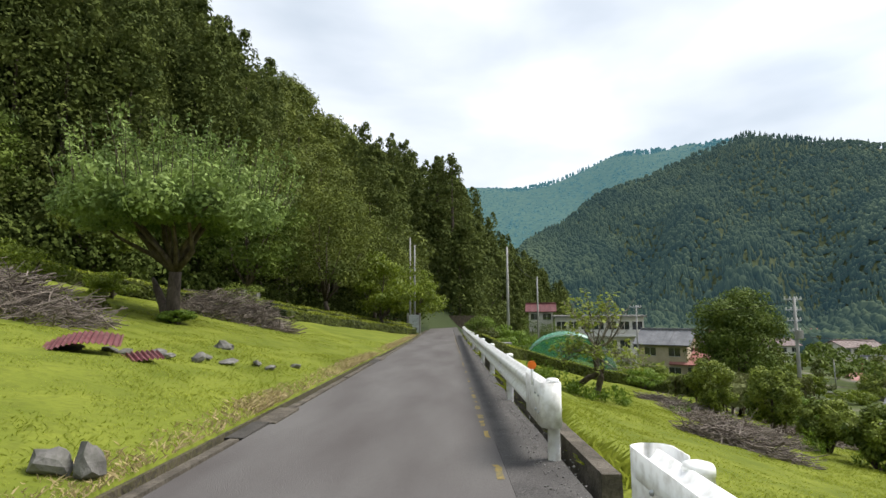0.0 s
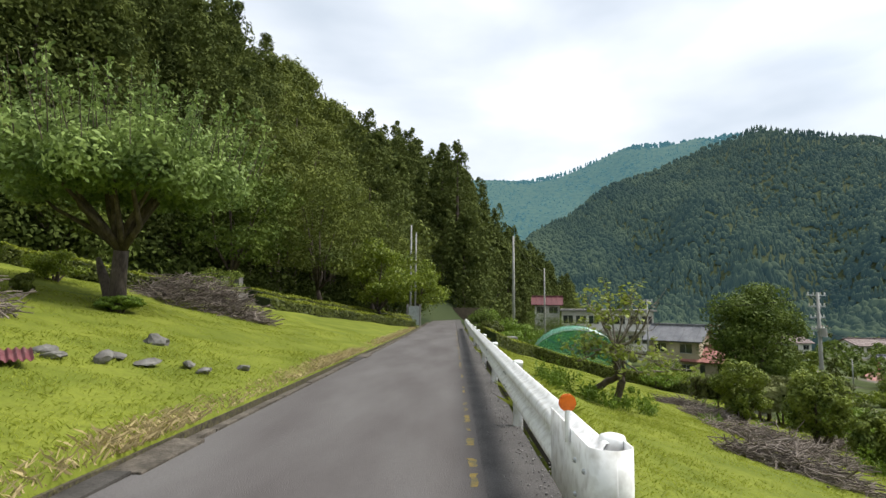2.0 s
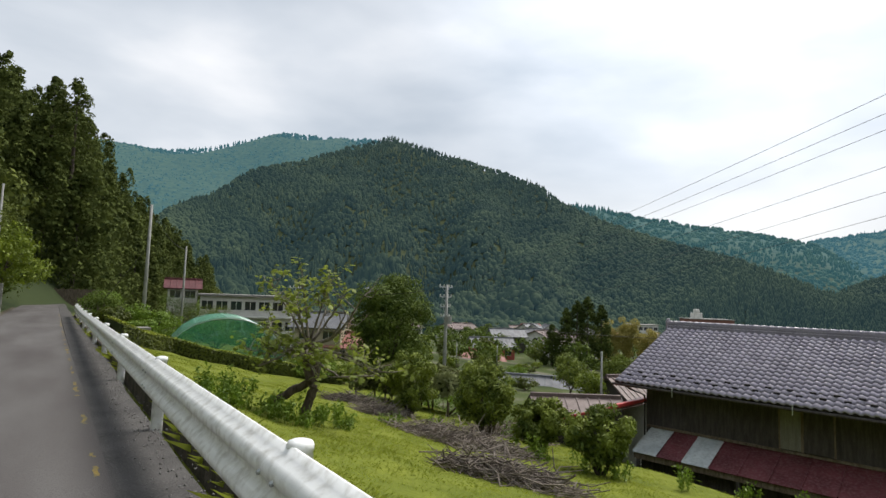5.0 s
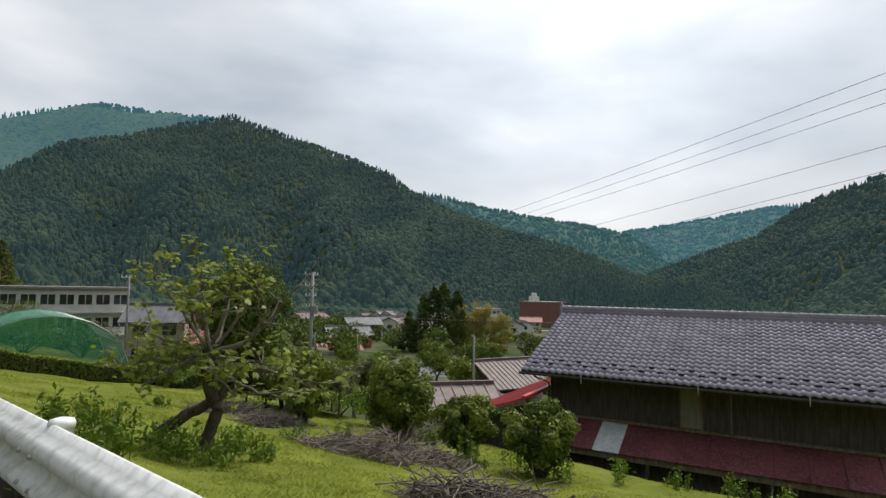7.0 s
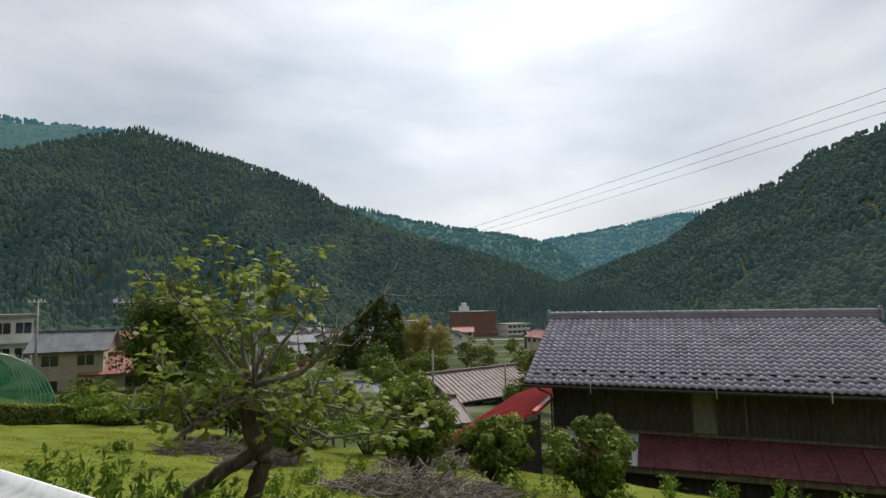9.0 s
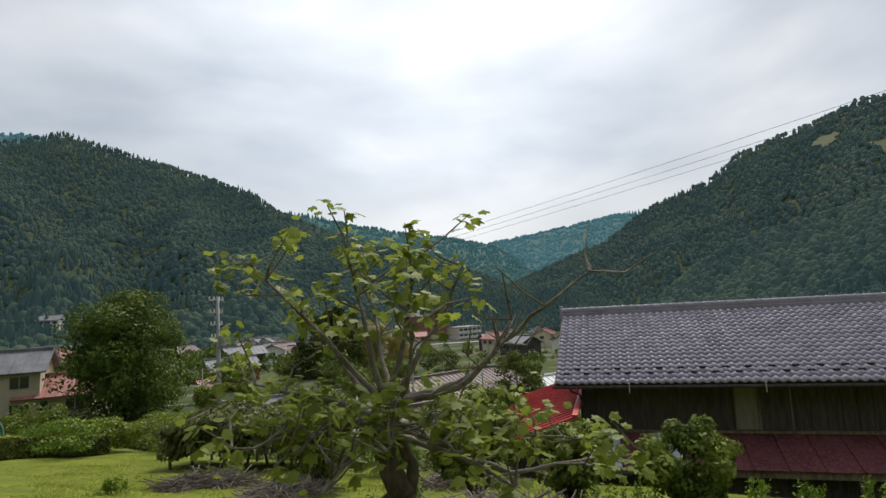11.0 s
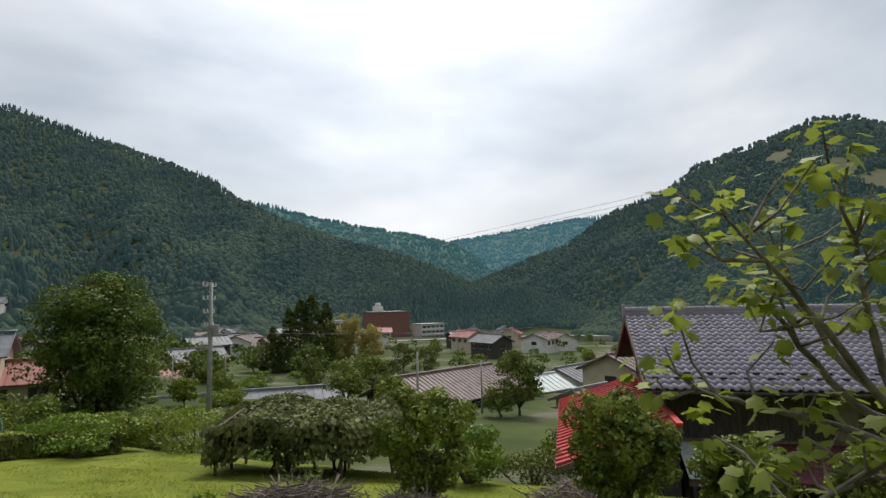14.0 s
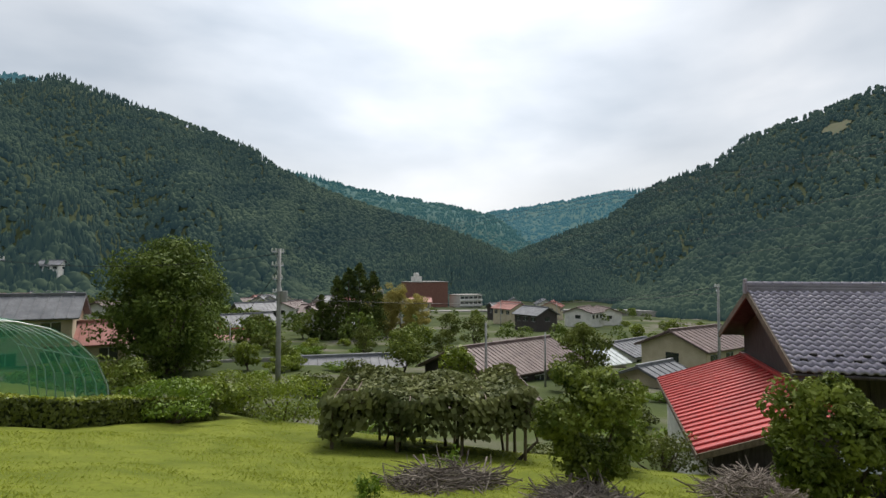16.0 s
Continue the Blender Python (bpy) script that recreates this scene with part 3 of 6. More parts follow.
def guard_rail(y0, y1, posts, end, d, label):
    g = empty("guard_rail", 1.0, y0, float(road_z(y0)), 0, label, "guard rail")
    inv = g.matrix_world.inverted()
    V, F = beam_mesh(y0, y1)
    put_mesh("beam", [inv @ Vector(v) for v in V], F, M_white, g, smooth=True)
    V, F = sleeve_mesh(end, d)
    put_mesh("end_sleeve", [inv @ Vector(v) for v in V], F, M_white, g, smooth=True)
    for py in posts:
        p = new("post", POST)
        p.parent = g
        p.matrix_local = inv @ pose(rail_x(py), py, float(road_z(py)))
    bolt = bmesh.new()
    bmesh.ops.create_uvsphere(bolt, u_segments=8, v_segments=5, radius=0.013)
    me = bpy.data.meshes.new("bolt")
    bolt.to_mesh(me)
    bolt.free()
    me.materials.append(M_metal)
    for py in posts:
        for dy in (-0.09, 0.09):
            for dz in (0.43, 0.58):
                o = new("bolt", me)
                o.parent = g
                o.matrix_local = inv @ pose(rail_x(py) - 0.147, py + dy, float(road_z(py)) + dz)
    return g


guard_rail(4.45, 44.5, [4.55, 8.5] + [12.5 + 4 * i for i in range(9)], 4.40, -1, "white painted steel guard rail, dirty along its lower edge")
guard_rail(-9.0, 1.75, [1.45, -2.5, -6.5], 1.80, 1, "short white painted guard rail with curled end")

# orange delineator on the rail's end
dl = empty("road_reflector", rail_x(4.75) - 0.16, 4.75, float(road_z(4.75)) + 0.66, 0, "round orange reflector on a short white stalk", "reflector")
bm = bmesh.new()
bmesh.ops.create_cone(bm, cap_ends=True, segments=28, radius1=0.042, radius2=0.042, depth=0.022, matrix=pose(0.0, 0, 0.165, 90, 0, 0))
bmesh.ops.bevel(bm, geom=[ed for ed in bm.edges if len(ed.link_faces) == 2 and any(len(f.verts) > 6 for f in ed.link_faces)], offset=0.005, segments=2, affect="EDGES")
part("reflector_disc", bm, M_orange, dl, "orange plastic disc")
V, F = tube([(0, 0, -0.02), (0, 0, 0.13)], [0.014, 0.014], 10)
put_mesh("stalk", V, F, M_white, dl)

# kerb behind the posts, gutter beside the lawn
def kerb(name, x0, x1, y0, y1, top, mat, label, cat):
    ys = np.arange(y0, y1, 2.0)
    holder = empty(name, (x0 + x1) / 2, y0, float(road_z(y0)), 0, label, cat, kind="structure")
    inv = holder.matrix_world.inverted()
    rng = np.random.default_rng(8)
    for i, a in enumerate(ys):
        b = min(a + 1.985, y1)
        za, zb = float(road_z(a)), float(road_z(b))
        j = rng.uniform(-0.012, 0.012, 3)
        V = [(x0 + j[0], a, za - 0.25), (x1 + j[0], a, za - 0.25), (x1 + j[0] - 0.015, a, za + top + j[1]), (x0 + j[0] + 0.02, a, za + top + j[1]),
             (x0 + j[2], b, zb - 0.25), (x1 + j[2], b, zb - 0.25), (x1 + j[2] - 0.015, b, zb + top + j[1]), (x0 + j[2] + 0.02, b, zb + top + j[1])]
        F = [(0, 1, 2, 3), (7, 6, 5, 4), (0, 3, 7, 4), (3, 2, 6, 7), (2, 1, 5, 6), (0, 4, 5, 1)]
        put_mesh("kerb_stone", [inv @ Vector(v) for v in V], F, mat, holder)
    return holder


kerb("kerb_right", 1.24, 1.42, 3.6, 46, 0.10, M_kerb, "dark mossy concrete kerb behind the guard rail", "kerb")
kerb("kerb_left", -2.26, -2.12, -12, 60, 0.015, M_kerb, "low stained concrete gutter edge beside the lawn", "gutter")
for gy, gl in ((16.9, 1.2), (5.9, 0.9)):
    gz = float(road_z(gy))
    # a thin closed plate, coloured dark like a shaded drain hollow
    d = tagged(put_mesh("drain_shade_plate", *join([((np.array([(-2.30, gy - gl / 2, 0.0), (-2.10, gy - gl / 2, 0.0), (-2.10, gy + gl / 2, 0.0), (-2.30, gy + gl / 2, 0.0), (-2.30, gy - gl / 2, .022), (-2.10, gy - gl / 2, .022), (-2.10, gy + gl / 2, .022), (-2.30, gy + gl / 2, .022)]) + (0, 0, gz)).tolist(), [(3, 2, 1, 0), (4, 5, 6, 7), (0, 1, 5, 4), (1, 2, 6, 5), (2, 3, 7, 6), (3, 0, 4, 7)])]), M_drain), "thin dark plate standing for the shaded hollow of a roadside drain", "drain", kind="structure")
    s = part("drain_cover", box(-2.42, gy + gl / 2, gz - 0.06, -2.02, gy + gl / 2 + 1.1, gz + 0.012, 0.01), M_kerb)
    tagged(s, "grey concrete slab bridging the roadside gutter", "drain cover", kind="structure")

# ---------------------------------------------------------------- the big tiled house
HX, HY, HR = 19.0, 20.97, -79.5       # eave corner; local +x runs along the ridge, local +y away from the road
house = empty("tiled_house", HX, HY, 0, HR, "old dark wooden house with a grey tiled gable roof", "house")
EZ, RZ, SPAN, LEN = -1.72, 0.34, 10.25, 12.1
wall0, wall1 = 1.15, 9.1


def slab(corners, thick):
    """A slab whose top has the four given corners."""
    a = [Vector(c) for c in corners]
    n = (a[1] - a[0]).cross(a[3] - a[0]).normalized()
    if n.z < 0:
        n = -n
    V = a + [c - n * thick for c in a]
    return V, [(0, 1, 2, 3), (7, 6, 5, 4), (0, 4, 5, 1), (1, 5, 6, 2), (2, 6, 7, 3), (3, 7, 4, 0)]


# walls of dark boards
WB, WT = -6.5, -1.35
for (x0, y0, x1, y1, nm) in ((0.75, wall0, 11.4, wall0 + 0.16, "front_wall"), (0.75, wall1 - 0.16, 11.4, wall1, "back_wall"), (11.24, wall0 + 0.16, 11.4, wall1 - 0.16, "end_wall")):
    part(nm, box(x0, y0, WB, x1, y1, WT + 0.1), M_wood_dark, house)
mid = SPAN / 2
V = [(0.75, wall0 + 0.16, WB), (0.75, wall1 - 0.16, WB), (0.75, wall1 - 0.16, WT), (0.75, mid, RZ - 0.25), (0.75, wall0 + 0.16, WT)]
V += [(0.91, b, c) for a, b, c in V]
put_mesh("gable_wall", V, [(4, 3, 2, 1, 0), (5, 6, 7, 8, 9)] + [(i, (i + 1) % 5, (i + 1) % 5 + 5, i + 5) for i in range(5)], M_wood_dark, house)
for bx in np.arange(0.95, 11.3, 0.42):
    part("board_batten", box(bx, wall0 - 0.022, -6.4, bx + 0.05, wall0 - 0.002, -1.4), M_wood_dark, house)
# window with drawn curtain
for wx, wmat, ww in ((5.55, M_curtain, 0.62), (6.25, M_wood_dark, 0.85)):
    f = part("window", box(wx, wall0 - 0.05, -3.38, wx + ww, wall0 - 0.024, -2.0), wmat, house, "drawn pale curtain behind the glass" if wmat is M_curtain else "dark sliding shutter")
    for q in ((wx - 0.05, -3.40, wx, -1.96), (wx + ww, -3.40, wx + ww + 0.05, -1.96)):
        part("window_frame", box(q[0], wall0 - 0.075, q[1], q[2], wall0 - 0.02, q[3]), M_wood, f)
part("sill_beam", box(0.8, wall0 - 0.10, -3.50, 11.3, wall0 - 0.002, -3.41), M_wood, house)
# roof deck, rafters, barge boards
for s in (0, 1):
    yy = lambda t: t if s == 0 else SPAN - t
    V, F = slab([(0, yy(0.0), EZ), (LEN, yy(0.0), EZ), (LEN, yy(mid), RZ), (0, yy(mid), RZ)], 0.10)
    put_mesh("roof_deck", V, F, M_tile_under, house)
    V, F = slab([(-0.04, yy(-0.02), EZ + 0.02), (0.02, yy(-0.02), EZ + 0.02), (0.02, yy(mid), RZ + 0.02), (-0.04, yy(mid), RZ + 0.02)], 0.24)
    put_mesh("barge_board", V, F, M_wood, house)
for bx in np.arange(0.4, LEN, 0.5):
    V, F = slab([(bx, 0.03, EZ - 0.105), (bx + 0.06, 0.03, EZ - 0.105), (bx + 0.06, wall0, EZ - 0.105 + wall0 * (RZ - EZ) / mid), (bx, wall0, EZ - 0.105 + wall0 * (RZ - EZ) / mid)], 0.08)
    put_mesh("rafter", V, F, M_wood_dark, house)
# ridge: stacked courses with a round cap and an end ornament
part("ridge_course", box(-0.05, mid - 0.16, RZ - 0.06, LEN + 0.05, mid + 0.16, RZ + 0.10, 0.012), M_tile, house)
part("ridge_course", box(-0.03, mid - 0.12, RZ + 0.105, LEN + 0.03, mid + 0.12, RZ + 0.20, 0.012), M_tile, house)
cap_me = bpy.data.meshes.new("ridge_cap")
V, F = tube([(0, 0, 0), (0.02, 0, 0), (0.30, 0, 0)], [0.10, 0.092, 0.085], 12)
cap_me.from_pydata([tuple(v) for v in V], [], F)
cap_me.polygons.foreach_set("use_smooth", np.ones(len(cap_me.polygons), dtype=bool))
cap_me.materials.append(M_tile)
for i in range(40):
    o = new("ridge_cap", cap_me)
    o.parent = house
    o.matrix_local = pose(-0.06 + i * 0.305, mid, RZ + 0.235)
for ex in (-0.1, LEN + 0.02):
    bm = box(ex, mid - 0.20, RZ - 0.12, ex + 0.09, mid + 0.20, RZ + 0.30, 0.03)
    box(ex - 0.01, mid - 0.10, RZ + 0.28, ex + 0.10, mid + 0.10, RZ + 0.42, 0.03, bm)
    part("ridge_end_tile", bm, M_tile, house)
# gutter and downpipes
V, F = tube([(-0.1, -0.07, EZ - 0.10), (LEN + 0.1, -0.07, EZ - 0.13)], [0.05, 0.05], 8)
put_mesh("gutter", V, F, M_wood_dark, house)
V, F = tube([(0.45, -0.07, EZ - 0.12), (0.47, 0.35, EZ - 0.3), (0.72, 1.05, EZ - 0.55), (0.72, 1.08, -6.2)], [0.035] * 4, 8)
put_mesh("downpipe", V, F, M_wood_dark, house)
for bx in (2.3, 6.2, 9.3):
    part("gutter_hook", box(bx, -0.13, EZ - 0.30, bx + 0.03, -0.09, EZ + 0.02), M_metal, house)
# low lean-to roof of rusty sheets against the front wall
LT0, LT1 = (wall0 - 0.01, -3.52), (-0.55, -4.18)
rngl = np.random.default_rng(4)
x = 1.0
k = 0
while x < 11.9:
    w = 0.92
    m = M_pale_sheet if k in (0, 2) else M_rust
    zj = rngl.uniform(0, 0.012)
    V, F = slab([(x, LT1[0], LT1[1] + zj), (x + w, LT1[0], LT1[1] + zj), (x + w, LT0[0], LT0[1] + zj), (x, LT0[0], LT0[1] + zj)], 0.02)
    put_mesh("lean_to_sheet", V, F, m, house, "pale tin sheet" if m is M_pale_sheet else "")
    V, F = tube([(x, LT1[0], LT1[1] + 0.03), (x, LT0[0], LT0[1] + 0.03)], [0.022, 0.022], 6)
    put_mesh("sheet_seam", V, F, m, house)
    x += w
    k += 1
part("lean_to_beam", box(1.0, -0.45, -4.42, 11.9, -0.33, -4.22), M_wood, house)
for bx in (1.1, 4.6, 8.2, 11.7):
    part("lean_to_post", box(bx, -0.44, -6.5, bx + 0.11, -0.33, -4.4), M_wood_dark, house)
part("lean_to_back", box(1.0, 0.2, -6.5, 11.9, 0.3, -4.2), M_wood_dark, house)


def tile_mesh(w=0.275, l=0.36):
    V, F, n = [], [], 7
    for j, (yy, zz) in enumerate(((0.0, 0.060), (l, 0.004))):
        for k in range(n):
            t = k / (n - 1)
            z = 0.034 * math.sin(t * 2 * math.pi * 0.95 + 0.2) + zz
            V.append((t * w, yy, z))
    for k in range(n):
        V.append((V[k][0], 0.0, V[k][2] - 0.060))
    for k in range(n - 1):
        F.append((k, k + 1, n + k + 1, n + k))
        F.append((2 * n + k, 2 * n + k + 1, k + 1, k))
    return V, F


def roof_tiles():
    tv, tf = tile_mesh()
    me = bpy.data.meshes.new("roof_tile")
    me.from_pydata(tv, [], tf)
    me.polygons.foreach_set("use_smooth", np.ones(len(me.polygons), dtype=bool))
    me.materials.append(M_tile)
    ang = math.degrees(math.atan2(RZ - EZ, mid))
    slope = math.hypot(RZ - EZ, mid)
    rows, cols = int((slope - 0.1) / 0.30), int(LEN / 0.26)
    rng = np.random.default_rng(11)
    rest = []
    count = 0
    base = np.array(tv)
    for s in (0, 1):
        for r in range(rows):
            for c in range(cols):
                d = -0.06 + r * 0.30
                m = pose(c * 0.26 + rng.uniform(-0.004, 0.004), d * math.cos(radians(ang)), EZ + d * math.sin(radians(ang)) + 0.02 + rng.uniform(0, 0.004), ang, 0, rng.uniform(-0.6, 0.6))
                if s == 1:
                    m = Matrix.Translation((LEN, SPAN, 0)) @ Matrix.Rotation(math.pi, 4, "Z") @ m
                if s == 0 and r < 7 and count < 300:
                    o = new("roof_tile", me)
                    o.parent = house
                    o.matrix_local = m
                    count += 1
                else:
                    a = np.array(m)
                    rest.append((base @ a[:3, :3].T + a[:3, 3], tf))
    V = np.concatenate([v for v, _ in rest])
    n = len(tv)
    F = np.concatenate([np.array(tf) + i * n for i in range(len(rest))])
    ob = put_mesh("roof_tiles", V, F, M_tile, house, smooth=True)
    tagged(ob, kind="stuff")
    # snow guard studs in two rows; their near-black colour stands for shaded hollows
    stud = bpy.data.meshes.new("snow_guard")
    bm = box(-0.10, -0.03, 0.0, 0.10, 0.05, 0.07, 0.03)
    bm.to_mesh(stud)
    bm.free()
    stud.materials.append(M_tile_under)
    for r, o in ((1.55, 0.0), (2.55, 0.33)):
        for i in range(17):
            d = r * 0.31
            q = new("snow_guard", stud)
            q.parent = house
            q.matrix_local = pose(0.35 + o + i * 0.66, d * math.cos(radians(ang)), EZ + d * math.sin(radians(ang)) + 0.055, ang, 0, 0)


# red sheet roof of the annex
annex = empty("red_roofed_annex", HX, HY, 0, HR, "low annex under a bright red ribbed metal roof", "shed")
A0, A1 = (-2.75, -3.72), (0.70, -2.50)
V, F = slab([(A0[0], -1.45, A0[1]), (A0[0], 9.2, A0[1]), (A1[0], 9.2, A1[1]), (A1[0], -1.45, A1[1])], 0.05)
put_mesh("roof_sheet", V, F, M_red, annex)
for i in range(25):
    yv = -1.40 + i * 0.44
    V, F = tube([(A0[0] - 0.02, yv, A0[1] + 0.022), (A1[0], yv, A1[1] + 0.022)], [0.028, 0.028], 6)
    put_mesh("roof_rib", V, F, M_red, annex)
part("ridge_flashing", box(0.56, -1.5, A1[1] - 0.02, 0.74, 9.2, A1[1] + 0.09, 0.02), M_red, annex)
part("fascia", box(A0[0] - 0.03, -1.5, A0[1] - 0.2, A0[0] + 0.01, 9.25, A0[1] - 0.055), M_wood, annex)
V, F = slab([(A0[0], -1.52, A0[1] - 0.03), (A0[0], -1.455, A0[1] - 0.03), (A1[0], -1.455, A1[1] - 0.03), (A1[0], -1.52, A1[1] - 0.03)], 0.16)
put_mesh("barge_board", V, F, M_wood, annex)
part("annex_wall", box(-2.4, -0.9, -6.8, -2.28, 8.8, -3.8), M_cream, annex)
V = [(-2.4, -0.9, -6.8), (0.7, -0.9, -6.8), (0.7, -0.9, -2.65), (-2.4, -0.9, -3.75)]
V += [(a, b + 0.12, c) for a, b, c in V]
put_mesh("annex_side_wall", V, [(0, 1, 2, 3), (7, 6, 5, 4), (0, 4, 5, 1), (1, 5, 6, 2), (2, 6, 7, 3), (3, 7, 4, 0)], M_wood_dark, annex)

# ---------------------------------------------------------------- village houses
def village_house(x, y, z, rot, w, l, wall_h, rise, wall_mat, roof_mat, label, over=0.6, rows=0, storeys=1, group="village houses", name="village_house"):
    """Gabled house; the ridge runs along local x. Its base is at z."""
    h = empty(name, x, y, z, rot, label, "house", group)
    for (x0, y0, x1, y1) in ((-l / 2, -w / 2, l / 2, -w / 2 + 0.15), (-l / 2, w / 2 - 0.15, l / 2, w / 2)):
        part("wall", box(x0, y0, -0.8, x1, y1, wall_h), wall_mat, h)
    for sx in (-1, 1):
        xa, xb = sx * l / 2, sx * (l / 2 - 0.15)
        V = [(xa, -w / 2 + 0.15, -0.8), (xa, w / 2 - 0.15, -0.8), (xa, w / 2 - 0.15, wall_h), (xa, 0, wall_h + rise - 0.1), (xa, -w / 2 + 0.15, wall_h)]
        V += [(xb, b, c) for a, b, c in V]
        put_mesh("gable_wall", V, [(4, 3, 2, 1, 0), (5, 6, 7, 8, 9)] + [(i, (i + 1) % 5, (i + 1) % 5 + 5, i + 5) for i in range(5)], wall_mat, h)
    k = rise / (w / 2)
    for s in (-1, 1):
        V, F = slab([(-l / 2 - over, s * (w / 2 + over), wall_h - over * k + 0.1), (l / 2 + over, s * (w / 2 + over), wall_h - over * k + 0.1), (l / 2 + over, 0, wall_h + rise + 0.1), (-l / 2 - over, 0, wall_h + rise + 0.1)], 0.16)
        roof = put_mesh("roof", V, F, roof_mat, h)
        n = max(6, int((l + 2 * over) / (0.55 if rows else 0.9)))
        for i in range(n + 1):
            xx = -l / 2 - over + (l + 2 * over) * i / n
            V, F = tube([(xx, s * (w / 2 + over), wall_h - over * k + 0.12), (xx, s * 0.05, wall_h + rise + 0.12)], [0.05, 0.05], 5)
            put_mesh("roof_rib", V, F, roof_mat, roof)
    part("ridge", box(-l / 2 - over, -0.16, wall_h + rise, l / 2 + over, 0.16, wall_h + rise + 0.32, 0.04), roof_mat, h)
    for st in range(storeys):
        for s in (-1, 1):
            n = max(2, int(l / 2.6))
            for i in range(n):
                xx = -l / 2 + (i + 0.5) * l / n
                z0 = wall_h - 1.75 - 2.6 * st
                yo = s * (w / 2 + 0.012)
                f = part("window", box(xx - 0.75, yo - 0.03, z0, xx + 0.75, yo + 0.03, z0 + 1.1), M_glass, h)
                yf = s * (w / 2 + 0.05)
                for q in ((xx - 0.80, z0 - 0.06, xx + 0.80, z0), (xx - 0.80, z0 + 1.1, xx + 0.80, z0 + 1.16), (xx - 0.03, z0, xx + 0.03, z0 + 1.1)):
                    part("window_frame", box(q[0], yf - 0.03, q[1], q[2], yf + 0.03, q[3]), M_metal, f)
    for sx in (-1, 1):
        xo = sx * (l / 2 + 0.012)
        f = part("window", box(xo - 0.03, -0.8, wall_h - 1.7, xo + 0.03, 0.8, wall_h - 0.7), M_glass, h)
        part("window_frame", box(xo - 0.05, -0.86, wall_h - 1.76, xo + 0.05, 0.86, wall_h - 1.70), M_metal, f)
    return h


def gz(x, y):
    return float(ground_z(x, y))


def house_at(x, y, ridge_z, rot, w, l, wall_h, rise, *rest, **kw):
    """Places a house by the height of its ridge; the plinth reaches into the ground."""
    base = ridge_z - wall_h - rise - 0.3
    h = village_house(x, y, base, rot, w, l, wall_h, rise, *rest, **kw)
    g = gz(x, y)
    if base > g + 0.1:
        part("plinth", box(-l / 2, -w / 2, g - base - 1.0, l / 2, w / 2, -0.78), M_concrete, h)
    return h


house_at(55.0, 42.5, -6.0, -22, 9.0, 13.5, 3.2, 1.9, M_wood_dark, M_roof_brown, "brown tiled house with dark walls among gardens", rows=1)
house_at(31.0, 79.5, -1.0, -40, 5.4, 6.5, 4.6, 1.6, M_beige, M_roof_grey, "beige plastered house with grey gabled roof", storeys=2)
house_at(34.5, 76.5, -3.6, -40, 5.0, 6.0, 2.6, 1.5, M_beige, M_roof_pink, "low beige wing under a faded red roof")
house_at(82, 105, -7.0, -25, 7.0, 9.0, 5.0, 1.7, M_redwall, M_roof_grey, "two-storey house with red boarded walls", storeys=2)
house_at(76, 101, -9.5, -25, 7.0, 8.0, 3.0, 1.5, M_cream, M_roof_pink, "low house with a faded red roof beside the trees")
house_at(53, 76, -10.3, -35, 6.0, 8.0, 2.6, 1.3, M_wood_dark, M_roof_pink, "red roofed shed behind the hedge", name="shed")
house_at(52, 59, -8.0, -50, 6.5, 10.0, 3.0, 1.6, M_cream, M_roof_grey, "small house with a blue-grey roof")
house_at(112, 108, -10.8, -30, 9, 12, 3.4, 2.4, M_cream, M_roof_grey, "house with a dark hipped-looking grey roof")
house_at(74.5, 38.2, -8.9, -30, 6, 7.5, 3.0, 1.3, M_cream, M_pale_sheet, "house with a pale metal sheet roof")
house_at(89.3, 35.2, -9.1, -22, 7, 9.5, 3.2, 1.4, M_cream, M_roof_grey, "house with a grey metal roof")
house_at(74.4, 25.4, -5.5, -28, 8, 10, 5.6, 1.7, M_beige, M_roof_brown, "two-storey beige house with a brown roof", storeys=2)
house_at(57.8, 28.4, -7.5, -25, 4.5, 5, 2.6, 0.9, M_beige, M_roof_grey, "small beige outbuilding with a dark flat gable")
house_at(35, 37.5, -5.9, -35, 5, 6, 2.6, 1.1, M_cream, M_roof_brown, "cottage with a faded brown-red roof")
house_at(17.5, 106, 3.1, -10, 3.6, 4.4, 3.2, 1.1, M_cream, M_rust, "cream house with a red roof on the rise")

# far cottages strewn up the valley
rngv = np.random.default_rng(21)
roofs = [M_roof_grey, M_roof_pink, M_roof_brown, M_roof_grey, M_roof_brown]
walls = [M_cream, M_beige, M_cream, M_wood_dark]
proto = {}
for i in range(46):
    az, r = rngv.uniform(26, 73), rngv.uniform(150, 290)
    if i < 12:
        az, r = rngv.uniform(24, 50), rngv.uniform(220, 330)
    x, y = r * math.sin(radians(az)), r * math.cos(radians(az))
    key = i % 5
    m = pose(x, y, gz(x, y), 0, 0, rngv.uniform(-60, 60))
    if key not in proto:
        proto[key] = village_house(x, y, gz(x, y), rngv.uniform(-60, 60), rngv.uniform(6, 8.5), rngv.uniform(8, 12), rngv.uniform(3, 5), rngv.uniform(1.4, 2.1), walls[key % 4], roofs[key], ("small village house with a %s roof" % ("grey", "faded red", "brown", "dark grey", "dull brown")[key]))
    else:
        copy_thing(proto[key], m)

